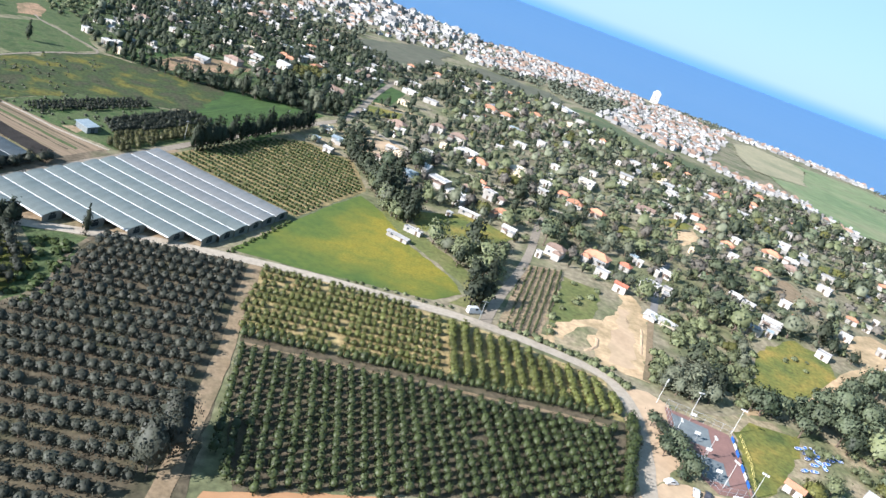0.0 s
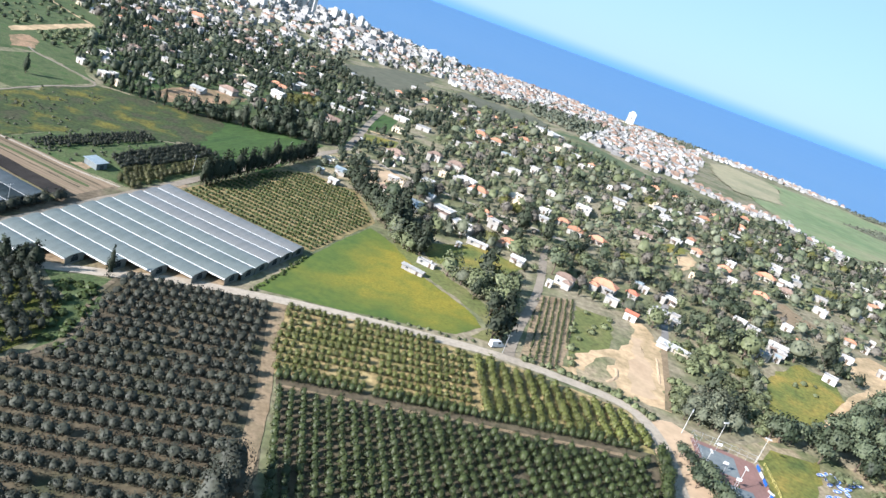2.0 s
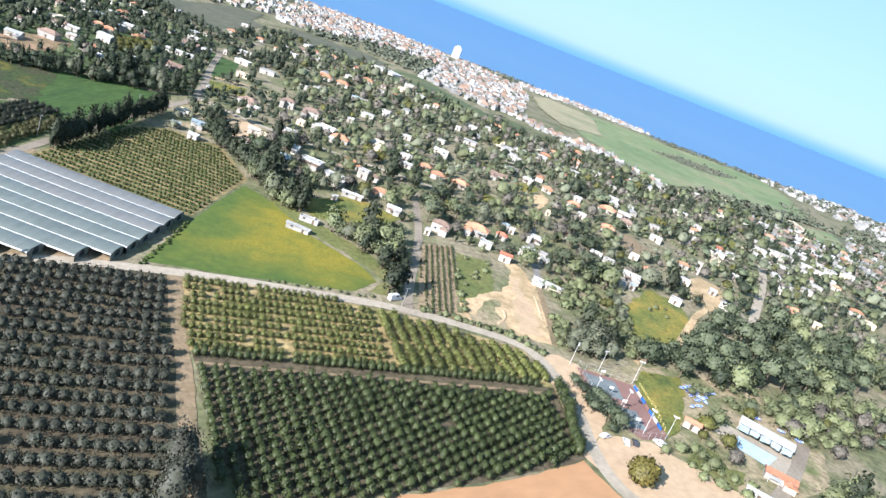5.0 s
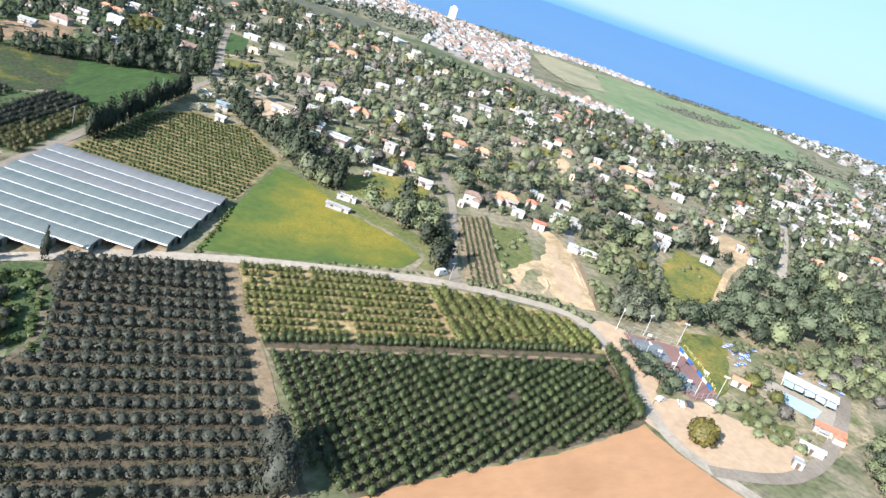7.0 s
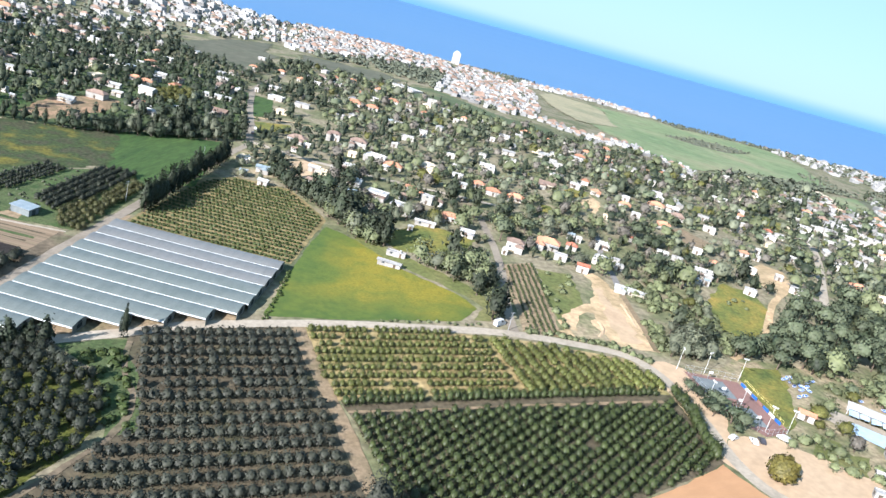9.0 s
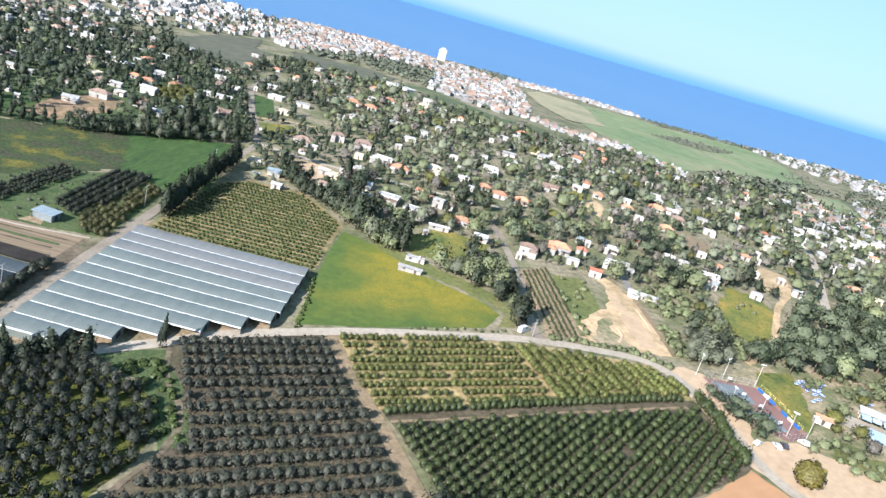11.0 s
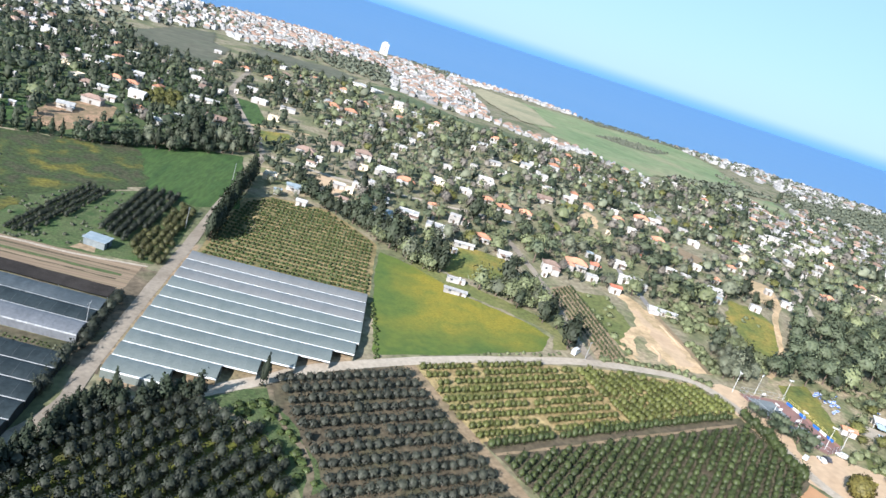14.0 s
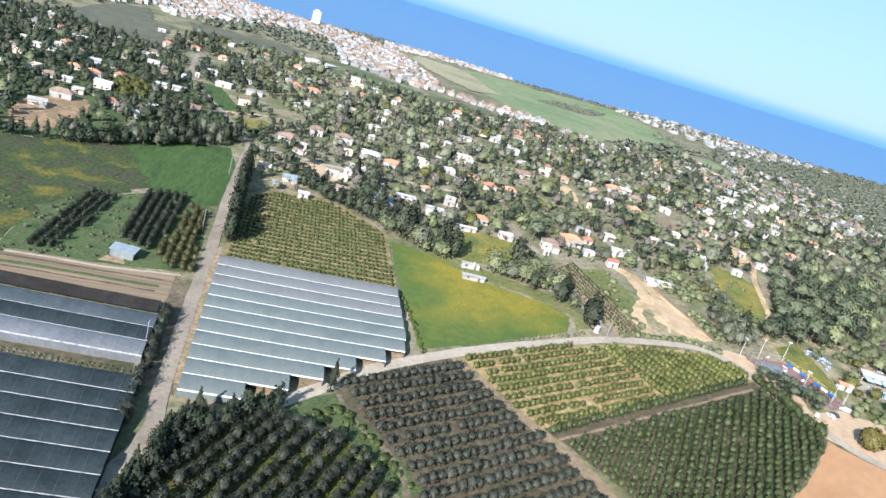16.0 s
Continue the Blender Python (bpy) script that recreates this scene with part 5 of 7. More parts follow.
house(-148, 665, 7.9, 5.2, 5.0, -23, "flat", "white", True)
house(-140, 668, 9.7, 6.4, 3.0, -18, "hip", "brown", True)
house(-142, 715, 6.6, 4.4, 3.0, -21, "hip", "brown", True)
house(-140, 595, 8.6, 5.7, 3.2, -17, "flat", "white", True)
house(-120, 689, 4.1, 3.3, 3.2, -17, "flat", "white", True)
house(-114, 668, 7.0, 4.6, 3.2, -27, "flat", "white", True)
house(-105, 654, 9.5, 6.3, 3.2, -29, "flat", "blue", True)
house(-98, 682, 6.3, 4.2, 3.2, -14, "flat", "white", True)
house(-129, 634, 5.9, 4.7, 3.2, -24, "flat", "beige", True)
house(-121, 634, 8.4, 5.5, 3.0, -24, "hip", "beige", True)
house(-87, 665, 8.8, 5.8, 3.0, -12, "hip", "brown", True)
house(-99, 610, 8.8, 5.8, 3.0, -21, "hip", "orange", True)
house(-91, 590, 10.1, 6.7, 5.0, -14, "hip", "orange", True)
house(-118, 574, 11.4, 7.5, 3.0, -20, "hip", "brown", True)
house(-110, 570, 7.5, 5.0, 3.0, -17, "gable", "grey", True)
house(-118, 529, 12.4, 7.0, 4.2, -26, "hip", "brown", True)
house(-107, 545, 7.2, 4.7, 3.2, -18, "flat", "grey")
house(-133, 508, 9.4, 6.2, 3.0, -12, "gable", "grey")
house(-93, 527, 9.7, 6.4, 3.0, -20, "hip", "orange")
house(-87, 516, 3.1, 2.5, 3.2, -16, "flat", "white", True)
house(-84, 507, 7.4, 4.9, 3.0, -18, "gable", "grey")
house(-159, 649, 6.0, 4.0, 3.2, -26, "flat", "white", True)
house(-173, 571, 8.3, 5.5, 3.2, -13, "flat", "grey", True)
house(-161, 562, 4.5, 3.6, 3.2, -16, "flat", "white", True)
house(-159, 493, 3.3, 2.6, 3.0, -21, "gable", "grey", True)
house(-179, 674, 7.1, 4.7, 3.2, -26, "flat", "white", True)
house(-140, 554, 5.1, 4.1, 3.0, -12, "hip", "brown", True)
house(-105, 739, 5.8, 4.7, 3.2, -20, "flat", "white", True)
house(-97, 736, 5.8, 4.7, 3.2, -16, "flat", "white", True)
house(-79, 731, 4.8, 3.9, 3.2, -14, "flat", "white", True)
house(-75, 518, 8.9, 5.9, 3.0, -18, "hip", "brown")
house(-69, 526, 5.6, 4.5, 3.0, -14, "gable", "grey", True)
house(-44, 534, 13.5, 8.9, 3.0, -24, "gable", "brown")
house(-69, 629, 8.3, 5.5, 3.0, -16, "hip", "brown", True)
house(-35, 616, 13.1, 8.6, 5.5, -23, "gable", "brown", True)
house(-42, 587, 20.9, 5.6, 2.6, -14, "gable", "grey", True)
house(8, 660, 11.5, 7.6, 3.2, -17, "flat", "white", True)
house(5, 616, 12.4, 8.2, 3.2, -31, "flat", "white", True)
house(-8, 640, 3.4, 2.7, 3.2, -30, "flat", "white", True)
house(-34, 428, 7.5, 4.9, 3.2, -29, "flat", "beige")
house(23, 601, 12.1, 8.0, 3.2, -16, "flat", "white", True)
house(49, 578, 6.3, 4.2, 3.2, -26, "flat", "white", True)
house(30, 503, 8.9, 5.9, 5.4, -23, "hip", "brown")
house(3, 486, 11.8, 7.8, 3.0, -28, "hip", "brown")
house(7, 471, 4.5, 3.6, 3.2, -25, "flat", "white", True)
house(0, 459, 9.7, 3.0, 2.6, -27, "flat", "brown")
house(75, 648, 15.9, 10.5, 3.0, -28, "hip", "orange", True)
house(89, 638, 12.3, 8.1, 3.0, -24, "hip", "orange", True)
house(67, 604, 5.0, 4.0, 3.0, -24, "hip", "orange", True)
house(44, 490, 11.5, 7.6, 5.2, -19, "hip", "brown")
house(35, 465, 5.8, 4.6, 3.2, -23, "flat", "beige", True)
house(92, 589, 9.0, 5.9, 3.2, -19, "flat", "blue", True)
house(99, 585, 7.3, 4.8, 3.2, -21, "flat", "white", True)
house(92, 535, 9.8, 6.4, 3.2, -19, "flat", "white", True)
house(74, 506, 5.0, 4.0, 3.2, -24, "flat", "white", True)
house(51, 464, 13.6, 9.0, 3.2, -33, "flat", "white")
house(57, 447, 11.9, 7.9, 3.0, -21, "hip", "orange")
house(-26, 412, 7.2, 4.8, 3.0, -15, "gable", "blue")
house(-37, 403, 3.8, 3.0, 3.0, -16, "gable", "blue", True)
house(4, 423, 6.9, 4.6, 3.0, -24, "gable", "white", True)
house(8, 417, 5.1, 4.1, 3.2, -22, "flat", "beige", True)
house(17, 428, 5.3, 4.2, 3.2, -31, "flat", "white", True)
house(25, 432, 9.5, 6.3, 4.2, -20, "flat", "white")
house(24, 407, 8.5, 5.6, 3.0, -25, "gable", "white")
house(-28, 389, 5.3, 4.2, 3.0, -28, "gable", "grey", True)
house(-1, 401, 4.9, 4.0, 2.4, -33, "gable", "brown", True)
house(123, 695, 11.6, 7.6, 3.0, -20, "hip", "orange", True)
house(128, 656, 6.4, 4.2, 3.2, -18, "flat", "white", True)
house(160, 694, 12.7, 8.4, 3.2, -35, "flat", "beige", True)
house(16, 386, 11.3, 7.4, 3.0, -21, "gable", "blue")
house(33, 388, 12.0, 7.9, 3.2, -29, "flat", "grey")
house(48, 389, 4.4, 3.5, 3.0, -34, "hip", "brown", True)
house(43, 370, 14.3, 9.4, 3.2, -32, "flat", "white")
house(57, 405, 6.4, 4.2, 3.0, -23, "hip", "orange", True)
house(60, 396, 3.4, 2.7, 3.0, -22, "hip", "orange", True)
house(61, 385, 6.7, 4.4, 5.2, -37, "flat", "white", True)
house(67, 384, 5.6, 4.5, 3.0, -27, "hip", "brown", True)
house(84, 456, 13.7, 9.0, 3.0, -36, "hip", "beige")
house(114, 498, 6.5, 4.3, 3.2, -25, "flat", "white", True)
house(107, 468, 4.1, 3.3, 3.2, -32, "flat", "white", True)
house(100, 444, 7.8, 5.1, 3.2, -22, "flat", "white")
house(96, 425, 6.2, 4.1, 3.0, -20, "gable", "grey", True)
house(110, 431, 7.6, 5.0, 3.0, -30, "hip", "orange")
house(131, 471, 11.1, 7.3, 5.6, -21, "flat", "white")
house(144, 511, 6.0, 4.8, 3.2, -33, "flat", "white", True)
house(202, 649, 14.2, 9.4, 3.2, -37, "flat", "white", True)
house(233, 627, 10.3, 6.8, 3.0, -28, "hip", "orange", True)
house(166, 633, 5.4, 4.4, 3.2, -37, "flat", "white", True)
house(179, 648, 5.6, 4.5, 3.0, -34, "hip", "orange", True)
house(247, 612, 8.4, 5.5, 3.0, -33, "hip", "orange", True)
house(275, 623, 9.6, 6.4, 3.2, -29, "flat", "white", True)
house(202, 514, 11.0, 7.3, 3.2, -37, "flat", "white", True)
house(128, 412, 10.0, 6.6, 3.0, -39, "hip", "orange")
house(166, 446, 11.7, 7.7, 3.0, -25, "gable", "brown")
house(185, 469, 10.2, 6.7, 3.2, -35, "flat", "white")
house(49, 350, 10.9, 3.0, 2.6, -20, "gable", "white")
house(69, 341, 7.1, 4.7, 3.0, -23, "gable", "white")
house(67, 362, 9.1, 6.0, 3.0, -32, "hip", "orange")
house(17, 298, 10.8, 3.0, 2.2, -29, "gable", "white")
house(23, 309, 9.1, 3.0, 2.0, -28, "flat", "white")
house(39, 342, 3.0, 2.4, 2.4, -26, "flat", "grey", True)
house(91, 329, 9.2, 6.1, 4.6, -29, "hip", "brown")
house(113, 335, 12.3, 8.1, 4.2, -31, "hip", "orange")
house(82, 321, 3.0, 2.4, 3.2, -29, "flat", "grey", True)
house(54, 309, 3.3, 2.6, 3.2, -22, "flat", "blue", True)
house(190, 450, 7.8, 5.2, 3.2, -32, "flat", "grey")
house(200, 438, 7.1, 4.7, 3.0, -34, "hip", "orange")
house(252, 555, 9.6, 6.3, 3.0, -28, "hip", "orange", True)
house(294, 576, 8.3, 5.5, 3.0, -37, "hip", "orange", True)
house(261, 520, 10.9, 7.2, 3.0, -36, "gable", "white", True)
house(253, 526, 5.9, 4.7, 3.2, -24, "flat", "grey", True)
house(317, 546, 9.1, 6.0, 3.0, -33, "hip", "orange", True)
house(300, 548, 9.9, 6.5, 3.2, -32, "flat", "white", True)
house(223, 435, 5.8, 4.6, 3.2, -42, "flat", "white", True)
house(210, 416, 8.3, 5.5, 3.0, -35, "hip", "orange")
house(206, 396, 6.0, 4.8, 3.2, -32, "flat", "white", True)
house(245, 429, 11.7, 7.7, 3.0, -43, "hip", "orange")
house(258, 428, 9.7, 6.4, 3.2, -33, "flat", "white")
house(219, 383, 8.6, 5.7, 3.0, -32, "hip", "orange")
house(271, 466, 8.7, 5.7, 3.2, -42, "flat", "white", True)
house(178, 387, 3.2, 2.5, 3.2, -31, "flat", "beige", True)
house(136, 352, 4.5, 3.6, 3.2, -33, "flat", "blue", True)
house(138, 347, 3.4, 2.7, 3.2, -29, "flat", "white", True)
house(128, 336, 6.0, 4.8, 3.0, -35, "hip", "red", True)
house(113, 320, 6.7, 4.4, 3.2, -29, "flat", "white", True)
house(119, 307, 6.1, 4.0, 4.0, -29, "gable", "red", True)
house(150, 340, 7.4, 4.9, 3.2, -42, "flat", "white")
house(138, 321, 8.1, 5.3, 3.2, -42, "flat", "white")
house(145, 319, 4.9, 3.9, 3.2, -31, "flat", "white", True)
house(143, 312, 4.8, 3.8, 3.2, -26, "flat", "grey", True)
house(174, 353, 4.8, 3.8, 3.0, -38, "hip", "red", True)
house(134, 285, 16.2, 4.8, 2.0, -35, "gable", "grey")
house(279, 454, 5.5, 4.4, 3.2, -33, "flat", "white", True)
house(249, 409, 9.3, 6.1, 3.0, -38, "hip", "brown")
house(278, 418, 8.3, 5.4, 3.2, -38, "flat", "white", True)
house(349, 491, 8.0, 5.3, 3.2, -39, "flat", "white", True)
house(356, 489, 5.3, 4.3, 3.2, -38, "flat", "white", True)
house(346, 459, 8.5, 5.6, 3.2, -34, "flat", "white", True)
house(262, 391, 8.5, 5.6, 3.2, -39, "flat", "white")
house(295, 403, 6.8, 4.5, 3.2, -38, "flat", "white", True)
house(315, 417, 6.3, 4.1, 3.2, -31, "flat", "white", True)
house(321, 398, 10.8, 7.1, 3.2, -45, "flat", "white", True)
house(331, 410, 7.1, 4.7, 3.0, -36, "hip", "red", True)
house(337, 404, 7.1, 4.7, 3.2, -33, "flat", "white", True)
house(368, 431, 5.9, 4.8, 3.2, -41, "flat", "beige", True)
house(214, 341, 5.6, 4.5, 3.2, -41, "flat", "white", True)
house(256, 349, 6.0, 4.0, 3.0, -31, "hip", "orange", True)
house(276, 359, 3.5, 2.8, 3.2, -42, "flat", "white", True)
house(263, 345, 4.0, 3.2, 3.2, -42, "flat", "white", True)
house(412, 459, 10.1, 6.7, 5.0, -39, "flat", "white", True)
house(393, 437, 10.5, 7.0, 5.0, -34, "flat", "white", True)
house(415, 445, 10.0, 6.6, 5.0, -45, "flat", "white", True)
house(374, 416, 10.1, 6.7, 5.0, -41, "flat", "white", True)
house(369, 403, 8.3, 5.4, 5.0, -41, "flat", "white", True)
house(422, 438, 10.9, 7.2, 5.6, -32, "flat", "white", True)
house(394, 409, 11.1, 7.3, 3.2, -39, "flat", "white", True)
house(444, 436, 10.2, 6.8, 3.2, -32, "flat", "white", True)
house(477, 454, 9.8, 6.5, 3.2, -45, "flat", "white", True)
house(450, 428, 9.3, 6.1, 3.2, -42, "flat", "white", True)
house(469, 436, 11.5, 7.6, 5.0, -36, "flat", "white", True)
house(438, 405, 8.1, 5.3, 5.0, -32, "flat", "white", True)
house(493, 442, 10.9, 7.2, 3.2, -40, "flat", "beige", True)
house(438, 397, 7.1, 4.7, 3.0, -44, "hip", "orange", True)
house(412, 400, 6.9, 4.6, 3.0, -46, "hip", "brown", True)
house(402, 383, 9.3, 6.1, 3.2, -38, "flat", "white", True)
house(187, 324, 6.4, 4.2, 3.2, -41, "flat", "white", True)
house(212, 323, 5.4, 4.3, 3.0, -31, "hip", "orange", True)
house(190, 305, 9.1, 6.0, 4.6, -30, "gable", "white")
house(179, 297, 7.7, 5.1, 3.2, -42, "flat", "white")
house(173, 302, 3.3, 2.6, 3.2, -39, "flat", "white", True)
house(186, 296, 3.3, 2.7, 3.2, -31, "flat", "blue", True)
house(237, 321, 6.2, 4.1, 3.2, -34, "flat", "white", True)
house(253, 315, 4.4, 3.6, 3.2, -32, "flat", "white", True)
house(209, 289, 6.3, 4.1, 3.2, -40, "flat", "white", True)
house(250, 298, 7.4, 4.9, 3.2, -45, "flat", "white")
house(184, 333, 7.0, 4.6, 2.4, -39, "flat", "white")
house(319, 317, 9.2, 6.1, 3.0, -34, "hip", "orange")
house(362, 338, 7.7, 5.1, 3.2, -44, "flat", "white", True)
house(325, 304, 4.9, 3.9, 3.2, -42, "flat", "beige", True)
house(301, 354, 5.0, 4.0, 3.2, -39, "flat", "white", True)
house(336, 350, 3.4, 2.7, 5.6, -40, "flat", "white", True)
house(27, 764, 8.2, 5.4, 3.0, -25, "hip", "orange", True)
house(38, 813, 6.5, 4.3, 3.2, -16, "flat", "white", True)
house(51, 759, 6.1, 4.0, 3.2, -30, "flat", "white", True)
house(55, 726, 9.8, 6.5, 3.2, -33, "flat", "white", True)
house(69, 774, 10.4, 6.9, 3.0, -17, "hip", "brown", True)
house(79, 744, 8.1, 5.3, 3.0, -18, "gable", "grey", True)
house(104, 787, 8.6, 5.7, 3.0, -16, "hip", "orange", True)
house(32, 639, 6.9, 4.5, 3.2, -26, "flat", "white", True)
house(94, 709, 7.8, 5.1, 3.0, -17, "hip", "orange", True)
house(16, 840, 7.8, 5.2, 3.2, -15, "flat", "white", True)
house(176, 570, 4.2, 3.3, 3.2, -34, "flat", "white", True)
house(132, 628, 5.3, 4.2, 3.0, -23, "hip", "brown", True)
house(138, 690, 5.8, 4.6, 3.0, -21, "hip", "brown", True)
house(-208, 520, 4.5, 4, 3.2, -17, "flat", "white", True)
house(-202, 525, 6.8, 4.2, 3.2, -20, "flat", "white", True)
house(-202, 539, 6.2, 4, 3.2, -23, "flat", "white", True)
house(-200, 486, 5.7, 4, 3.2, -23, "flat", "white", True)
house(-191, 509, 11.0, 6.8, 2.6, -24, "gable", "grey", True)
house(-181, 472, 6.8, 4.2, 3.2, -27, "flat", "white", True)
house(-177, 477, 4.8, 4, 3.2, -19, "flat", "white", True)
house(-169, 461, 4.7, 4, 3.2, -23, "hip", "beige", True)
house(-197, 570, 8.1, 5.0, 4.8, -15, "hip", "brown", True)
house(-185, 531, 3.8, 4, 3.2, -27, "hip", "brown", True)
house(-174, 493, 4.9, 4, 3.2, -14, "gable", "grey", True)
house(-167, 507, 6.5, 4.0, 3.2, -17, "flat", "grey", True)
house(-208, 647, 6.4, 4, 3.2, -13, "flat", "white", True)
house(-190, 665, 6.5, 4.0, 3.2, -14, "flat", "white", True)
house(-226, 842, 19.8, 11, 7.0, -14, "hip", "orange", True)
house(-238, 826, 9.2, 5.7, 9.0, -19, "flat", "white", True)
house(-186, 721, 5.0, 4, 3.2, -28, "flat", "white", True)
house(166, 792, 36, 15, 2.8, -62, "flat", "grey", True)
house(151.2, 150.4, 8.5, 3.0, 2.6, -42, "gable", "white")
house(169.5, 160.5, 11, 5, 2.8, -40, "gable", "orange")
house(138.4, 143.4, 3.4, 3.4, 2.6, -40, "flat", "white")
house(149.4, 186.0, 6, 4, 2.8, -42, "gable", "orange")
house(267.6, 239.2, 9, 3.0, 2.6, -30, "gable", "white")

# ---- village gardens and trees ----
VILLAGE = [(52, 262), (66, 300), (30, 318), (0, 352), (-16, 392), (-34, 440), (-24, 480), (-40, 508), (-112, 486), (-118, 452), (-178, 456), (-212, 500), (-225, 560), (-245, 640), (-292, 690), (-380, 820), (-130, 880), (-70, 840), (-10, 735), (12, 790), (60, 860), (150, 815), (165, 735), (240, 655), (300, 640), (345, 650), (400, 580), (500, 650), (620, 640), (820, 740), (760, 520), (640, 380), (480, 260), (360, 230), (345, 250), (322, 286), (284, 298), (262, 292), (246, 296), (228, 292), (214, 292), (200, 302), (183, 290), (166, 276), (155, 300), (130, 300), (108, 312), (92, 316), (78, 330)]
OPEN = [
    [(24, 318), (22, 335), (50, 352), (72, 336), (60, 318), (42, 309)],
    [(-22, 634), (4, 614), (-4, 546), (-24, 541)],
    [(-154, 464), (-142, 516), (-118, 538), (-100, 532), (-108, 500), (-138, 452)],
    [(-167, 493), (-155, 518), (-150, 500), (-156, 469), (-162, 464)],
    [(229, 289), (233, 320), (262, 339), (271, 330), (263, 316), (245, 298)],
    [(-83, 591), (-57, 603), (-59, 563), (-77, 541), (-85, 561)],
    [(170, 412), (194, 434), (194, 419), (177, 396), (173, 404)],
    [(216, 380), (237, 387), (244, 362), (220, 348)],
    [(-14, 434), (4, 444), (14, 425), (-2, 407), (-14, 413)],
    [(590, 560), (640, 560), (790, 705), (760, 722), (660, 700), (620, 650)],
] + GARDENS
LANES = [curve_points(p, 4.0) for p in (
    [(-29, 466), (-27, 485), (-23, 520), (-20, 565), (-11, 640), (0, 680), (30, 760)],
    [(63, 274), (72, 300), (79, 326), (84, 350), (90, 380)],
    [(252, 282), (259, 285), (282, 309), (322, 350), (349, 380), (364, 399)],
    [(130, 288), (135, 302), (141, 323), (149, 342), (158, 362)],
    [(-27, 470), (10, 441), (60, 416), (110, 396)],
    [(-23, 539), (6, 539), (21, 535)],
)]


def free(x, y, room, houses=0.0):
    if any(inside(p, x, y) for p in OPEN):
        return False
    if any(math.hypot(x - a, y - b) < r + room + houses for a, b, r in BUILT):
        return False
    if room < 2 and any(0 < (a - x) * 0.42 + (b - y) * 0.91 < 4 + room * 5 and abs((a - x) * 0.91 - (b - y) * 0.42) < r + room for a, b, r in BUILT):
        return False  # front gardens stay low
    return all((p.x - x) ** 2 + (p.y - y) ** 2 > (room + 2.4) ** 2 for lane in LANES for p in lane)


# further houses of the village
made, tries = 0, 0
while made < 150 and tries < 9000:
    tries += 1
    x, y = rng.uniform(-330, 760), rng.uniform(320, 860)
    if inside(VILLAGE, x, y) and (x > 100 or y > 560) and free(x, y, 5, 5.0):
        colour, kind = rng.choice([("orange", "hip"), ("orange", "hip"), ("white", "flat"), ("white", "flat"), ("white", "flat"), ("brown", "hip"), ("grey", "gable"), ("white", "gable"), ("beige", "flat")])
        house(x, y, rng.uniform(6.5, 11), rng.uniform(5, 7), rng.choice([2.8, 3.2, 3.4, 4.8]), rng.choice([-26, 64]) + rng.uniform(-10, 10), kind, colour, True)
        made += 1

near_trees, far_plants = 0, []
spots = []
for _ in range(30000):
    x, y = rng.uniform(-380, 830), rng.uniform(255, 885)
    if inside(VILLAGE, x, y):
        spots.append((x, y))
spots.sort(key=lambda p: math.hypot(p[0] - 40, p[1] - 240))
grid = {}
for x, y in spots:
    north = x < 20 + 0.1 * (y - 400)
    clump = noise.noise((x * 0.035, y * 0.035, 11))
    r = (rng.uniform(1.3, 2.8) if rng.random() < 0.7 else rng.uniform(3.0, 4.6)) * (1.15 if north else 1.35 if clump > 0.12 else 1.0)
    apart = 0.74 if north else 0.68 if clump > 0.12 else 1.0 if clump < -0.15 else 0.84
    c = (int(x // 8), int(y // 8))
    close = [q for i in (-1, 0, 1) for j in (-1, 0, 1) for q in grid.get((c[0] + i, c[1] + j), ())]
    if any((q[0] - x) ** 2 + (q[1] - y) ** 2 < (apart * (q[2] + r)) ** 2 for q in close) or (x > -60 and noise.noise((x * 0.02, y * 0.02, 5)) < -0.42) or not free(x, y, r * (0.6 if north else 0.35)):
        continue
    grid.setdefault(c, []).append((x, y, r))
    kind = rng.choice(["broad"] * 5 + ["grey"] * 4 + ["dark"] * 2 + ["casuarina", "casuarina", "cypress", "cypress"] + ["bare"] * 3 + ["yellow", "shrub", "shrub", "pine", "pine"])
    if clump > 0.12 and not north and rng.random() < 0.5:
        kind = rng.choice(["dark", "broad", "pine", "casuarina", "cypress"])
    if north and rng.random() < 0.88:
        kind = rng.choice(["dark", "dark", "dark", "casuarina", "casuarina", "cypress"])
    if near_trees < 300:
        words = {"broad": "leafy green garden tree", "dark": "dense dark green garden tree", "grey": "grey-green garden tree", "casuarina": "tall dark conifer in a garden", "cypress": "slim dark garden cypress", "bare": "leafless grey garden tree", "yellow": "yellow-green garden tree", "shrub": "low green garden shrub", "pine": "broad-crowned garden pine"}[kind]
        name = {"shrub": "garden_shrub", "cypress": "cypress", "pine": "pine_tree"}.get(kind, "garden_tree")
        tree(kind, name, x, y, r * {"cypress": 0.35, "casuarina": 0.75, "shrub": 0.6}.get(kind, 1.0), f"{words} among the houses", "tree", "village trees", rng.uniform(0.85, 1.2))
        near_trees += 1
    else:
        far_plants.append((kind, x, y, r * {"cypress": 0.4, "casuarina": 0.75, "shrub": 0.6}.get(kind, 1.0)))
for kind, material in (("broad", BROAD_LEAF), ("dark", DARK_LEAF), ("grey", GREY_LEAF), ("casuarina", CASUARINA_LEAF), ("cypress", CYPRESS_LEAF), ("bare", GREY_TWIGS), ("yellow", YELLOW_LEAF), ("shrub", BROAD_LEAF), ("pine", PINE_LEAF)):
    massed("village_" + kind + "_trees", [p for p in far_plants if p[0] == kind], "many further trees among the village houses", "trees", material)

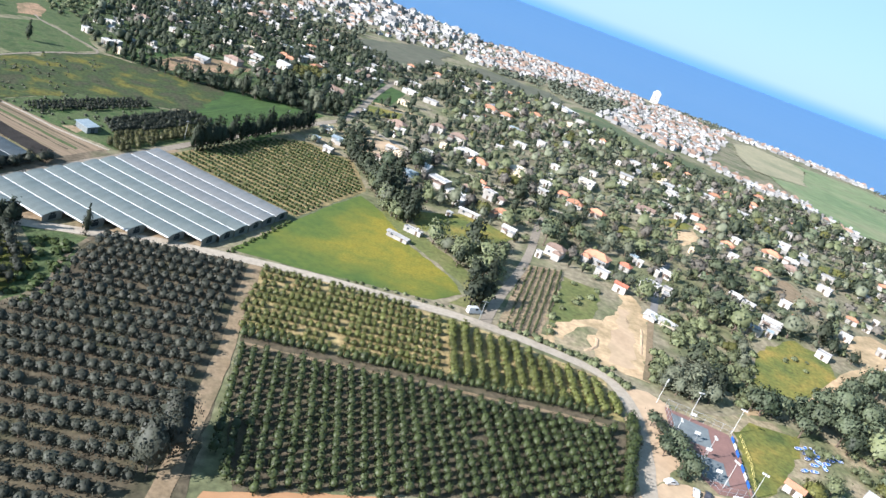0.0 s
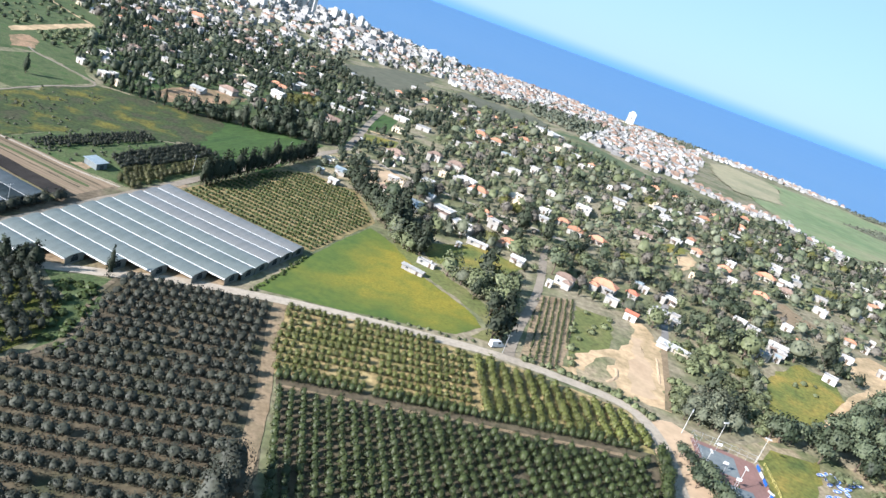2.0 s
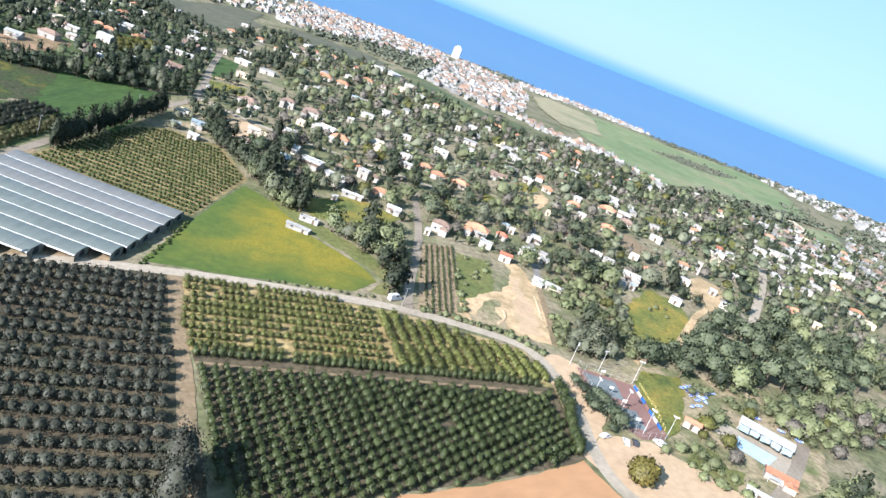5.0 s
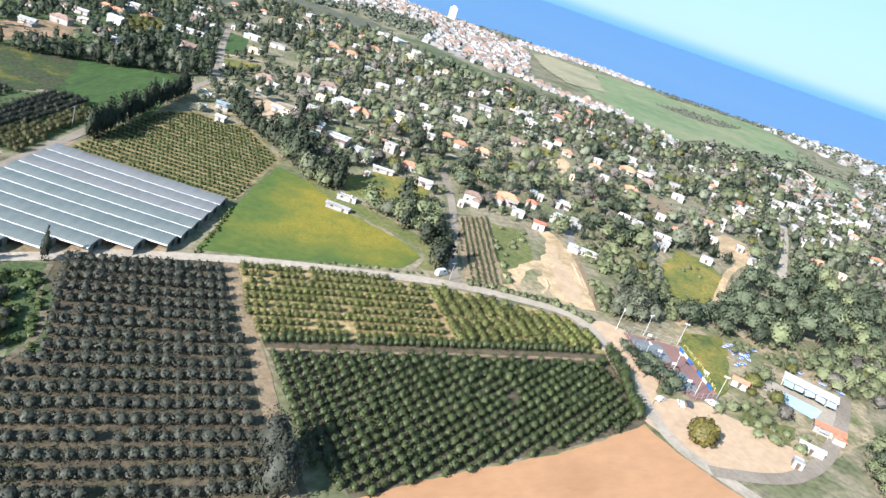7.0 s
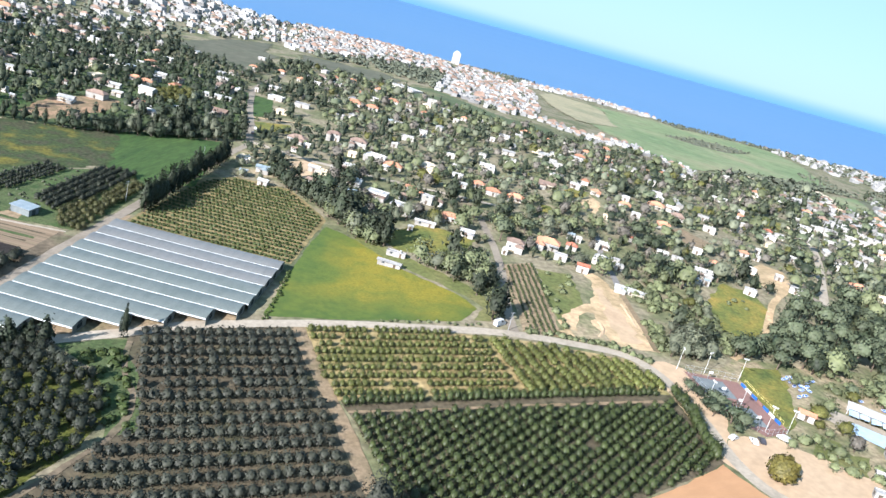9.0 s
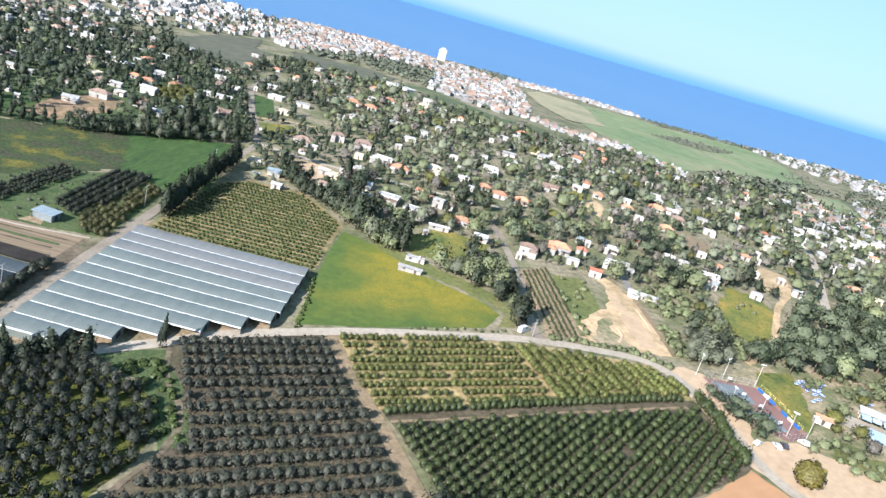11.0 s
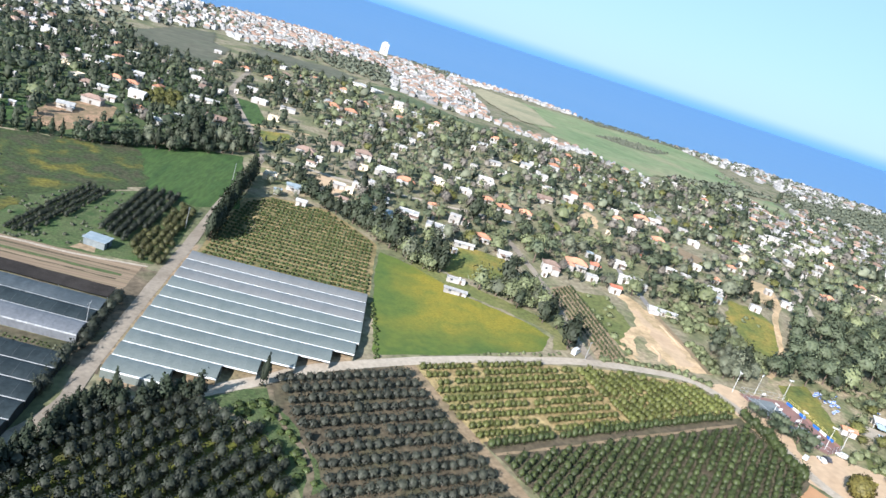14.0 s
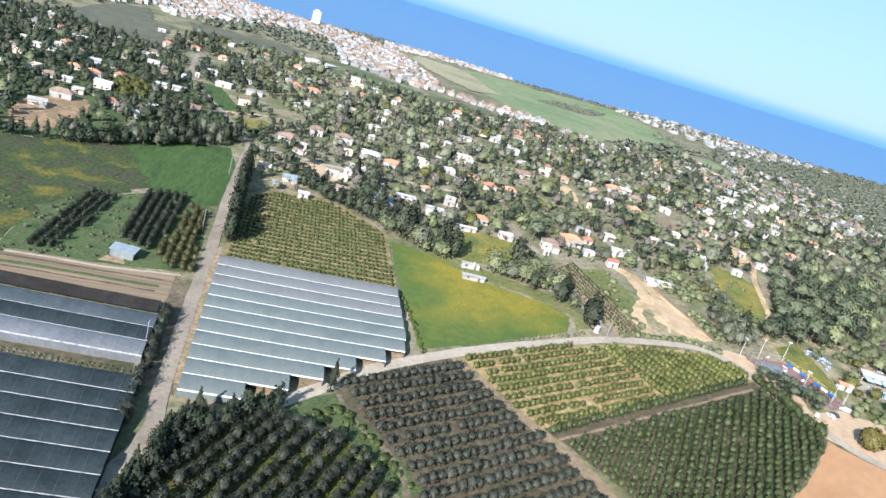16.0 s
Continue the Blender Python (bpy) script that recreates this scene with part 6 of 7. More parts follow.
# ---- distant suburbs ----
FAR_WOOD = species("far", HAZED_LEAF, 1.5, 7, 0.55, 4, (0.4, 0.1, 0, 0.1), 0.8, 1.0, 0.0, 1)
KIND["far"] = FAR_WOOD


FALLOW = [[(590, 560), (640, 560), (790, 705), (760, 722), (660, 700), (620, 650)], [(-76, 842), (-60, 894), (-4, 987), (50, 1025), (28, 923), (40, 890), (7, 800), (-7, 734), (-20, 749), (-41, 778), (-63, 790)], [(60, 873), (81, 966), (117, 952), (168, 921), (178, 860), (160, 815), (113, 826), (79, 854)], [(165, 800), (181, 822), (209, 827), (225, 771), (248, 711), (290, 690), (285, 650), (241, 665), (206, 681), (178, 709), (160, 745)]]


def scatter(poly, count, gap=0.0, seed=5):
    """Random spots in a plot, at least a gap apart."""
    r = random.Random(seed)
    xs, ys = [p[0] for p in poly], [p[1] for p in poly]
    out, cells = [], {}
    for _ in range(count * 20):
        x, y = r.uniform(min(xs), max(xs)), r.uniform(min(ys), max(ys))
        if not inside(poly, x, y) or any(inside(p, x, y) for p in FALLOW):
            continue
        if gap:
            c = (int(x // gap), int(y // gap))
            if any((x - p) ** 2 + (y - q) ** 2 < gap * gap for i in (-1, 0, 1) for j in (-1, 0, 1) for p, q in cells.get((c[0] + i, c[1] + j), ())):
                continue
            cells.setdefault(c, []).append((x, y))
        out.append((x, y))
        if len(out) == count:
            break
    return out


def suburb(name, poly, count, low, high, size, label, gap, seed, tiled=0.35):
    """Far houses and blocks, each with a parapet or a tiled roof, as one mass."""
    r = random.Random(seed)
    for wanted, mat, suffix in ((False, TOWN, "blocks"), (True, TOWN_TILES, "roofs")):
        r = random.Random(seed)
        verts, faces = [], []
        for x, y in scatter(poly, count, gap, seed):
            w, d, h, a = r.uniform(*size), r.uniform(*size) * 0.8, r.uniform(low, high), r.choice([-0.45, 1.1]) + r.uniform(-0.2, 0.2)
            tile = r.random() < tiled and h < 12
            c, s, z = math.cos(a), math.sin(a), gz(x, y)

            def put(px, py, pz):
                verts.append((x + c * px - s * py, y + s * px + c * py, z + pz))

            i = len(verts)
            if not wanted:
                for zz, k in ((-2, 1), (h, 1)):
                    for px, py in ((-w, -d), (w, -d), (w, d), (-w, d)):
                        put(px / 2 * k, py / 2 * k, zz)
                faces += [(i, i + 1, i + 5, i + 4), (i + 1, i + 2, i + 6, i + 5), (i + 2, i + 3, i + 7, i + 6), (i + 3, i, i + 4, i + 7), (i + 4, i + 5, i + 6, i + 7)]
                if not tile:
                    i = len(verts)
                    q = r.uniform(0.2, 0.4)
                    for zz in (h, h + 2.2):
                        for px, py in ((-w, -d), (w * 0.1, -d), (w * 0.1, d * 0.3), (-w, d * 0.3)):
                            put(px * q, py * q, zz)
                    faces += [(i, i + 1, i + 5, i + 4), (i + 1, i + 2, i + 6, i + 5), (i + 2, i + 3, i + 7, i + 6), (i + 3, i, i + 4, i + 7), (i + 4, i + 5, i + 6, i + 7)]
                else:
                    r.uniform(0.2, 0.4)
            else:
                r.uniform(0.2, 0.4)
                if tile:
                    for px, py, zz in ((-w, -d, h), (w, -d, h), (w, d, h), (-w, d, h), (-w * 0.4, 0, h + 2.2), (w * 0.4, 0, h + 2.2)):
                        put(px * 0.54, py * 0.54, zz)
                    faces += [(i, i + 1, i + 5, i + 4), (i + 2, i + 3, i + 4, i + 5), (i + 1, i + 2, i + 5), (i + 3, i, i + 4)]
        tagged(new(f"{name}_{suffix}", arrays(name, verts, faces, mat)), label, "town", "", "stuff")


suburb("city", [(-360, 860), (-120, 900), (-60, 970), (40, 1030), (160, 1230), (150, 1480), (-80, 1590), (-330, 1700), (-700, 1500), (-640, 1000)], 1150, 2.4, 5.2, (6, 11), "crowded white blocks of the coastal city", 9, 21, 0.35)
suburb("coast_town", [(391, 1277), (474, 1425), (501, 1390), (527, 1269), (500, 1150), (452, 1047), (380, 900), (323, 784), (262, 741), (235, 795), (209, 830), (278, 991)], 480, 2.4, 4.4, (5.5, 13), "white and red-roofed houses of the coastal town", 11.5, 22, 0.36)
suburb("city_centre", [(-480, 1130), (-60, 1100), (120, 1350), (100, 1480), (-80, 1580), (-330, 1690), (-650, 1480)], 250, 5.0, 11.0, (10, 19), "larger white apartment blocks of the coastal city", 18, 43, 0.0)
suburb("north_town", [(-720, 760), (-430, 680), (-250, 720), (-120, 830), (-120, 900), (-360, 870), (-640, 1010)], 250, 2.8, 4.5, (6, 13), "white and red-roofed rows before the city", 11, 29, 0.35)
suburb("inner_town", [(120, 1250), (150, 1490), (330, 1490), (430, 1420), (391, 1277), (330, 1120), (200, 1060), (90, 1000), (60, 1010)], 480, 2.8, 4.5, (7, 12), "white and red-roofed houses before the coastal town", 10.5, 27, 0.35)
suburb("house_row", [(318, 800), (335, 745), (358, 705), (380, 735), (408, 705), (412, 640), (414, 600), (390, 595), (388, 640), (375, 690), (345, 665), (312, 720), (298, 780)], 70, 2.2, 3.2, (6, 9), "row of white houses beside the meadow", 9.5, 23, 0.4)
suburb("shore_row", [(527, 1275), (590, 1380), (700, 1395), (785, 1350), (840, 1270), (790, 1250), (700, 1310), (600, 1300)], 150, 2.8, 4.2, (7, 12), "white houses along the shore", 11, 24, 0.25)
suburb("east_shore", [(1028, 1175), (1090, 1190), (1160, 1190), (1280, 1200), (1390, 1095), (1540, 1010), (1500, 900), (1300, 905), (1046, 814), (991, 830), (1000, 900), (1010, 1050)], 170, 2.8, 4.5, (9, 17), "white houses along the eastern shore", 20, 25, 0.15)
suburb("east_village", [(470, 560), (620, 620), (760, 700), (900, 640), (700, 430), (560, 380), (440, 470)], 170, 3, 5, (8, 12), "white and red-roofed houses of the eastern suburb", 13, 26, 0.35)
suburb("village_edge", [(-360, 700), (-100, 760), (-70, 840), (-360, 830)], 40, 3.0, 4.5, (7, 11), "further white and red-roofed village houses", 13, 28, 0.4)
woods = scatter([(-400, 840), (-120, 890), (-70, 860), (-60, 970), (-640, 1000)], 260, 0, 31)
woods += scatter([(81, 975), (168, 930), (209, 832), (278, 991), (330, 1130), (200, 1065), (100, 1015)], 230, 0, 36)
woods += scatter([(-360, 860), (-120, 900), (40, 1030), (160, 1230), (420, 1300), (300, 1050), (180, 1050), (150, 1480), (-300, 1650), (-640, 1300)], 900, 0, 32)
woods += scatter([(600, 620), (660, 640), (790, 735), (1000, 860), (1100, 900), (1500, 820), (1500, 420), (900, 300), (560, 240), (640, 380)], 1500, 0, 33)
woods += scatter([(430, 610), (510, 655), (680, 730), (780, 735), (700, 640), (560, 600)], 330, 0, 37)
woods += scatter([(1010, 1180), (1180, 1180), (1560, 980), (1800, 900), (1700, 500), (1500, 820), (1040, 830), (1000, 1000)], 700, 0, 34)
low_woods = scatter([(810, 1250), (940, 1225), (1060, 1190), (1120, 1150), (1020, 1145), (920, 1175), (815, 1165)], 260, 0, 35)
low_woods += scatter([(478, 1440), (590, 1470), (640, 1430), (590, 1390), (540, 1290), (505, 1400)], 150, 0, 38)
low_woods += scatter([(391, 1277), (474, 1425), (501, 1390), (527, 1269), (452, 1047), (323, 784), (262, 741), (209, 830), (278, 991)], 420, 0, 41)
low_woods += scatter([(641, 970), (743, 1034), (809, 1031), (841, 996), (728, 925), (670, 935)], 90, 0, 39) + scatter([(700, 745), (850, 900), (920, 900), (790, 745)], 45, 0, 40)
massed("shore_scrub", [("far", x, y, rng.uniform(1.5, 3.0)) for x, y in low_woods], "low grey-green scrub of the coast and meadow, its colour paled for haze", "scrub", HAZED_LEAF)
massed("far_woods", [("far", x, y, rng.uniform(2.4, 4.6)) for x, y in woods], "grey-green scrub and trees of the far coast, their colour paled for haze", "woods", HAZED_LEAF)


def tower(x, y, w, d, h, angle, label):
    """A tall block with floor bands, balconies and a roof house."""
    root = thing("apartment_tower", x, y, angle, label, "tower block", "coastal towers")
    bm = bmesh.new()
    box(bm, -w / 2, -d / 2, -2, w / 2, d / 2, h)
    part("wall", bm, TOWER_WALL, root)
    bm = bmesh.new()
    box(bm, -w / 4, -d / 4, h, w / 4, d / 4, h + 3)
    part("roof_house", bm, TOWER_WALL, root)
    for k in range(int(h / 3.2)):
        for side in (-1, 1):
            bm = bmesh.new()
            box(bm, -w * 0.16, side * d / 2 - 0.3, 1.5 + 3.2 * k, w * 0.16, side * d / 2 + 0.1, 2.3 + 3.2 * k)
            part("window", bm, GLASS, root)


tower(455, 1430, 15, 12, 22, -20, "single tall white tower block on the shore")
for x, y, w, h in ((-215, 1380, 20, 46), (-195, 1392, 20, 48), (-178, 1400, 18, 45), (-250, 1375, 24, 40), (-280, 1350, 22, 42), (-140, 1440, 20, 26), (-125, 1445, 20, 26), (-110, 1450, 18, 24), (-90, 1430, 16, 28), (-310, 1370, 20, 45), (-340, 1330, 24, 38), (-300, 1280, 22, 30), (-240, 1300, 20, 34), (-260, 1220, 20, 26), (-225, 1180, 22, 22)):
    tower(x, y, w * 0.62, 10, h * 0.78, -25, "tall pale apartment tower of the coastal city")

# ---- sports court and park ----
COURT_RIM = [(116, 216.5), (126, 213.5), (137, 209.5), (135, 193), (131.5, 176.5), (121, 175), (116.5, 184), (113, 196)]
sheet("court_floor", COURT_RIM, COURT_RED, 0.2, "worn red sports court floor", ragged=0.0)
sheet("court_pad", [(117.5, 213.5), (129.5, 209.5), (127, 197.5), (115.5, 200.5)], COURT_GREY, 0.26, "grey painted playing field", ragged=0.0)
sheet("court_pad", [(116.5, 194.5), (128.5, 191.5), (126.5, 180), (118.5, 182)], COURT_GREY, 0.26, "grey painted playing field", ragged=0.0)


def fence(pts, height, material, label, step=3.0):
    x0, y0 = pts[0]
    root = thing("fence", x0, y0, 0, label, "fence", "court fences")
    oz = gz(x0, y0)
    for (xa, ya), (xb, yb) in zip(pts, pts[1:]):
        n = max(1, round(math.hypot(xb - xa, yb - ya) / step))
        for k in range(n + 1):
            x, y = xa + (xb - xa) * k / n, ya + (yb - ya) * k / n
            z = gz(x, y) - oz
            bm = bmesh.new()
            tube(bm, (x - x0, y - y0, z), (x - x0, y - y0, z + height), 0.06, sides=5)
            part("post", bm, material, root)
            if k:
                for h in (0.5, 1.0):
                    bm = bmesh.new()
                    tube(bm, (px - x0, py - y0, pz + height * h), (x - x0, y - y0, z + height * h), 0.045, sides=4)
                    part("rail", bm, material, root)
            px, py, pz = x, y, z


fence([(137, 209.5), (126, 213.5), (116, 216.5), (113, 196)], 3.2, STEEL, "tall grey steel fence round the court")
fence([(131.5, 176.5), (121, 175), (116.5, 184)], 3.0, STEEL, "tall grey steel fence round the court")
fence([(141, 210), (139, 195), (135, 182)], 1.3, YELLOW_PAINT, "low yellow railing beside the court")


def banner(x0, y0, x1, y1, material, label):
    root = thing("banner_board", (x0 + x1) / 2, (y0 + y1) / 2, math.degrees(math.atan2(y1 - y0, x1 - x0)), label, "board", "court boards")
    d = math.hypot(x1 - x0, y1 - y0) / 2
    bm = bmesh.new()
    box(bm, -d, -0.04, 0.2, d, 0.04, 1.3)
    part("panel", bm, material, root)
    for s in (-d + 0.1, d - 0.1):
        bm = bmesh.new()
        tube(bm, (s, 0.08, -0.2), (s, 0.08, 1.4), 0.05, sides=5)
        part("post", bm, STEEL, root)


for k in range(8):
    t0, t1 = k / 8, (k + 0.85) / 8
    banner(137.3 - 5.2 * t0, 208 - 31 * t0, 137.3 - 5.2 * t1, 208 - 31 * t1, (PAINT_BLUE, PAINT_WHITE, PAINT_BLUE, COURT_RED)[k % 4], ("blue advertising board", "white advertising board", "blue advertising board", "red advertising board")[k % 4] + " along the sports court")


def floodlight(x, y, h, angle):
    root = thing("floodlight", x, y, angle, "tall pale steel floodlight mast with lamp heads", "lamp", "court lights")
    bm = bmesh.new()
    tube(bm, (0, 0, -0.2), (0, 0, h), 0.13, 0.07, 8)
    part("mast", bm, POLE_GREY, root)
    bm = bmesh.new()
    tube(bm, (-0.9, 0, h - 0.1), (0.9, 0, h - 0.1), 0.07, sides=5)
    part("crossbar", bm, POLE_GREY, root)
    for s in (-0.8, 0.0, 0.8):
        bm = bmesh.new()
        box(bm, s - 0.28, -0.3, h, s + 0.28, 0.12, h + 0.42)
        part("lamp_head", bm, POLE_GREY, root)


for x, y, h, a in ((113.5, 218, 9, 60), (125, 215.5, 9, 20), (138.5, 211, 9.5, -20), (121.5, 190.5, 8.5, 90), (123.5, 178.5, 9.5, 120), (132, 177, 9, 150), (113, 197.5, 7.5, 80)):
    floodlight(x, y, h, a)


def hoop(x, y, angle):
    root = thing("basketball_hoop", x, y, angle, "white basketball backboard on a steel post", "hoop", "court hoops")
    bm = bmesh.new()
    tube(bm, (0, 0, -0.1), (0, 0, 2.9), 0.1, sides=6)
    tube(bm, (0, 0, 2.9), (0.9, 0, 3.3), 0.07, sides=5)
    part("post", bm, STEEL, root)
    bm = bmesh.new()
    box(bm, 0.9, -0.9, 2.9, 0.96, 0.9, 3.95)
    part("backboard", bm, PAINT_WHITE, root)
    bm = bmesh.new()
    for k in range(8):
        a, b = 2 * math.pi * k / 8, 2 * math.pi * (k + 1) / 8
        tube(bm, (1.25 + 0.25 * math.cos(a), 0.25 * math.sin(a), 3.05), (1.25 + 0.25 * math.cos(b), 0.25 * math.sin(b), 3.05), 0.03, sides=4)
    part("rim", bm, COURT_RED, root)


hoop(123.5, 211.5, -100), hoop(121, 199, 80), hoop(122.5, 193, -100), hoop(122, 181, 80)


def boat(x, y, angle, size, material, label):
    """A small hull with a pale rim and two benches, lying on the grass."""
    root = thing("boat", x, y, angle, label, "boat", "small boats on the grass")
    n, rows = 12, []
    bm = bmesh.new()
    for z, k in ((0.0, 0.45), (0.25, 0.8), (0.55, 1.0), (0.52, 0.86), (0.2, 0.66)):
        rows.append([bm.verts.new((size * math.cos(2 * math.pi * i / n) * k, size * 0.42 * math.sin(2 * math.pi * i / n) * k, z * size * 0.6)) for i in range(n)])
    for p, q in zip(rows, rows[1:]):
        for i in range(n):
            j = (i + 1) % n
            bm.faces.new((p[i], p[j], q[j], q[i]))
    bm.faces.new(rows[0][::-1]), bm.faces.new(rows[-1])
    part("hull", bm, material, root)
    bm = bmesh.new()
    for i in range(n):
        a, b = 2 * math.pi * i / n, 2 * math.pi * (i + 1) / n
        tube(bm, (size * math.cos(a), size * 0.42 * math.sin(a), 0.34 * size), (size * math.cos(b), size * 0.42 * math.sin(b), 0.34 * size), 0.08, sides=5)
    part("rim", bm, PAINT_WHITE, root, "white rubbing rim")
    for s in (0.1,):
        bm = bmesh.new()
        box(bm, s * size - 0.14, -0.33 * size, 0.2 * size, s * size + 0.14, 0.33 * size, 0.26 * size)
        part("bench", bm, PAINT_WHITE, root)


for x, y, a in ((164, 213, 20), (167, 214, 60), (170, 214, 100), (173, 213, 150), (175, 211, 10), (170, 211, 40), (166, 211, 15), (172, 208, 20), (169, 208, 120), (165, 208, 35), (166, 205, 10), (170, 205, 80), (160, 200, 30), (164, 201, 10)):
    boat(x, y, a, 1.9, PAINT_BLUE, "small blue boat with a white rim on the grass")
for x, y, a in ((179, 213, -40), (186, 206, -35), (192, 199, -35), (199, 192, -30), (204, 187, -40), (172, 214, -30)):
    boat(x, y, a, 1.9, PAINT_BLUE, "blue and white boat beside the pool building")


def pool_hall():
    """A long white roof on posts over a blue-lined pool."""
    root = thing("pool_hall", 183, 184, -47, "long white roofed pool hall with blue awnings", "building")
    bm = bmesh.new()
    v = [bm.verts.new((x, y, z)) for z0 in (0, 0.15) for x, y, z in ((-10.5, -2.8, 3.0 + z0), (10.5, -2.8, 3.0 + z0), (10.5, 2.8, 3.9 + z0), (-10.5, 2.8, 3.9 + z0))]
    bm.faces.new(v[:4][::-1]), bm.faces.new(v[4:])
    for k in range(4):
        m = (k + 1) % 4
        bm.faces.new((v[k], v[m], v[m + 4], v[k + 4]))
    part("roof", bm, ROOF["white"], root)
    bm = bmesh.new()
    box(bm, -10, 2.4, -0.5, 10, 2.6, 3.8)
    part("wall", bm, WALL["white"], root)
    for k in range(7):
        bm = bmesh.new()
        tube(bm, (-10 + 20 * k / 6, -2.6, -0.3), (-10 + 20 * k / 6, -2.6, 3.0), 0.1, sides=6)
        part("post", bm, PAINT_WHITE, root)
    for k in range(5):
        bm = bmesh.new()
        v = [bm.verts.new((-10 + 4 * k + dx, y, z)) for z0 in (0, 0.05) for dx, y, z in ((0.2, -2.9, 2.7 + z0), (3.8, -2.9, 2.7 + z0), (3.8 - 0.4 * (k % 2), -7.8 + k % 3, 2.2 + z0), (0.2, -7.8 + k % 2, 2.2 + z0))]
        bm.faces.new(v[:4][::-1]), bm.faces.new(v[4:])
        for i in range(4):
            m = (i + 1) % 4
            bm.faces.new((v[i], v[m], v[m + 4], v[i + 4]))
        part("awning", bm, POOL_BLUE, root, "pale blue awning")


pool_hall()
sheet("pool_water", [(171, 185), (181, 174), (171, 168), (164, 178)], POOL_BLUE, 0.2, "pale blue swimming pool", ragged=0.1)
sheet("pool_paving", [(160, 186), (170, 192), (192, 172), (176, 164)], PALE_ROAD, 0.14, "pale paving round the pool", ragged=0.5)



def earth_mound(pts, width, height):
    """A long low heap of pushed-up earth."""
    line = curve_points(pts, 1.5)
    x0, y0 = pts[0]
    root = tagged(new("earth_mound"), "low pushed-up heap of pale sandy earth", "mound", "earth mounds")
    root.matrix_basis = pose(x0, y0, gz(x0, y0))
    verts, faces = [], []
    for k, p in enumerate(line):
        d = (line[min(k + 1, len(line) - 1)] - line[max(k - 1, 0)]).normalized()
        f = max(0.0, math.sin(math.pi * k / (len(line) - 1))) ** 0.4
        for i, (s, h) in enumerate(((-1, -0.1), (-0.5, 0.55), (0, 1), (0.45, 0.6), (1, -0.1))):
            n = noise.noise((p.x * 0.5, p.y * 0.5, i))
            q = p + Vector((-d.y, d.x)) * (s * width * (1 + 0.4 * n))
            verts.append((q.x - x0, q.y - y0, gz(q.x, q.y) - gz(x0, y0) + (height * h * (1 + 0.8 * n) * f if h > 0 else -0.1)))
            if k and i:
                j = 5 * k + i
                faces.append((j - 6, j - 1, j, j - 5))
    part("earth", arrays("earth", verts, faces, TRODDEN), None, root)


earth_mound([(122, 274), (119, 262), (116, 250)], 0.9, 0.45)
earth_mound([(99, 255), (97, 247), (91, 241)], 1.0, 0.6)

# ---- vehicles, shed and poles ----


def vehicle(x, y, angle, length, height, paint, label, van=False):
    root = thing("van" if van else "car", x, y, angle, label, "van" if van else "car", "" if van else "parked cars")
    w = 0.95 if van else 0.87
    h = length / 2
    bm = bmesh.new()
    prof = [(-h, 0.35), (-h, height * (0.98 if van else 0.62)), (-h * 0.9, height), (h * 0.35, height), (h * 0.62, height * 0.6), (h * 0.97, height * 0.5), (h, 0.35)] if van else [(-h, 0.35), (-h, height * 0.62), (-h * 0.72, height * 0.66), (-h * 0.45, height), (h * 0.2, height), (h * 0.5, height * 0.64), (h * 0.95, height * 0.55), (h, 0.35)]
    sides = [[bm.verts.new((px, s * w * (0.9 if pz > height * 0.7 else 1.0), pz)) for px, pz in prof] for s in (-1, 1)]
    n = len(prof)
    for i in range(n):
        j = (i + 1) % n
        bm.faces.new((sides[0][i], sides[0][j], sides[1][j], sides[1][i]))
    bm.faces.new(sides[0][::-1]), bm.faces.new(sides[1])
    bmesh.ops.recalc_face_normals(bm, faces=bm.faces[:])
    part("body", bm, paint, root)
    for s in (-1, 1):
        bm = bmesh.new()
        box(bm, -h * (0.1 if van else 0.4), s * w * 0.96 - 0.04, height * 0.64, h * 0.28, s * w * 0.96 + 0.04, height * 0.9)
        part("side_window", bm, GLASS, root)
        for px in (-h * 0.62, h * 0.62):
            bm = bmesh.new()
            tube(bm, (px, s * (w - 0.2), 0.33), (px, s * (w + 0.02), 0.33), 0.33, sides=12)
            wheel = part("wheel", bm, RUBBER, root)
            bm = bmesh.new()
            tube(bm, (px, s * (w + 0.02), 0.33), (px, s * (w + 0.04), 0.33), 0.18, sides=8)
            part("rim", bm, STEEL, wheel)


vehicle(49.5, 248, 30, 6.2, 2.7, PAINT_WHITE, "white van parked at the lane corner", True)
vehicle(113, 172.5, 70, 4.3, 1.5, PAINT_WHITE, "white car parked beside the sports court")
vehicle(116.5, 172.5, 65, 4.3, 1.5, CAR_DARK, "dark car parked beside the sports court")
vehicle(106, 174.5, 20, 4.3, 1.5, PAINT_WHITE, "white car half under a tree")
vehicle(127, 173.5, 110, 4.4, 1.8, PAINT_WHITE, "white van by the court entrance", True)
vehicle(-21.5, 505, 82, 4.3, 1.5, PAINT_WHITE, "white car on the village street")
vehicle(-24.5, 492, 84, 4.3, 1.5, CAR_DARK, "dark car on the village street")


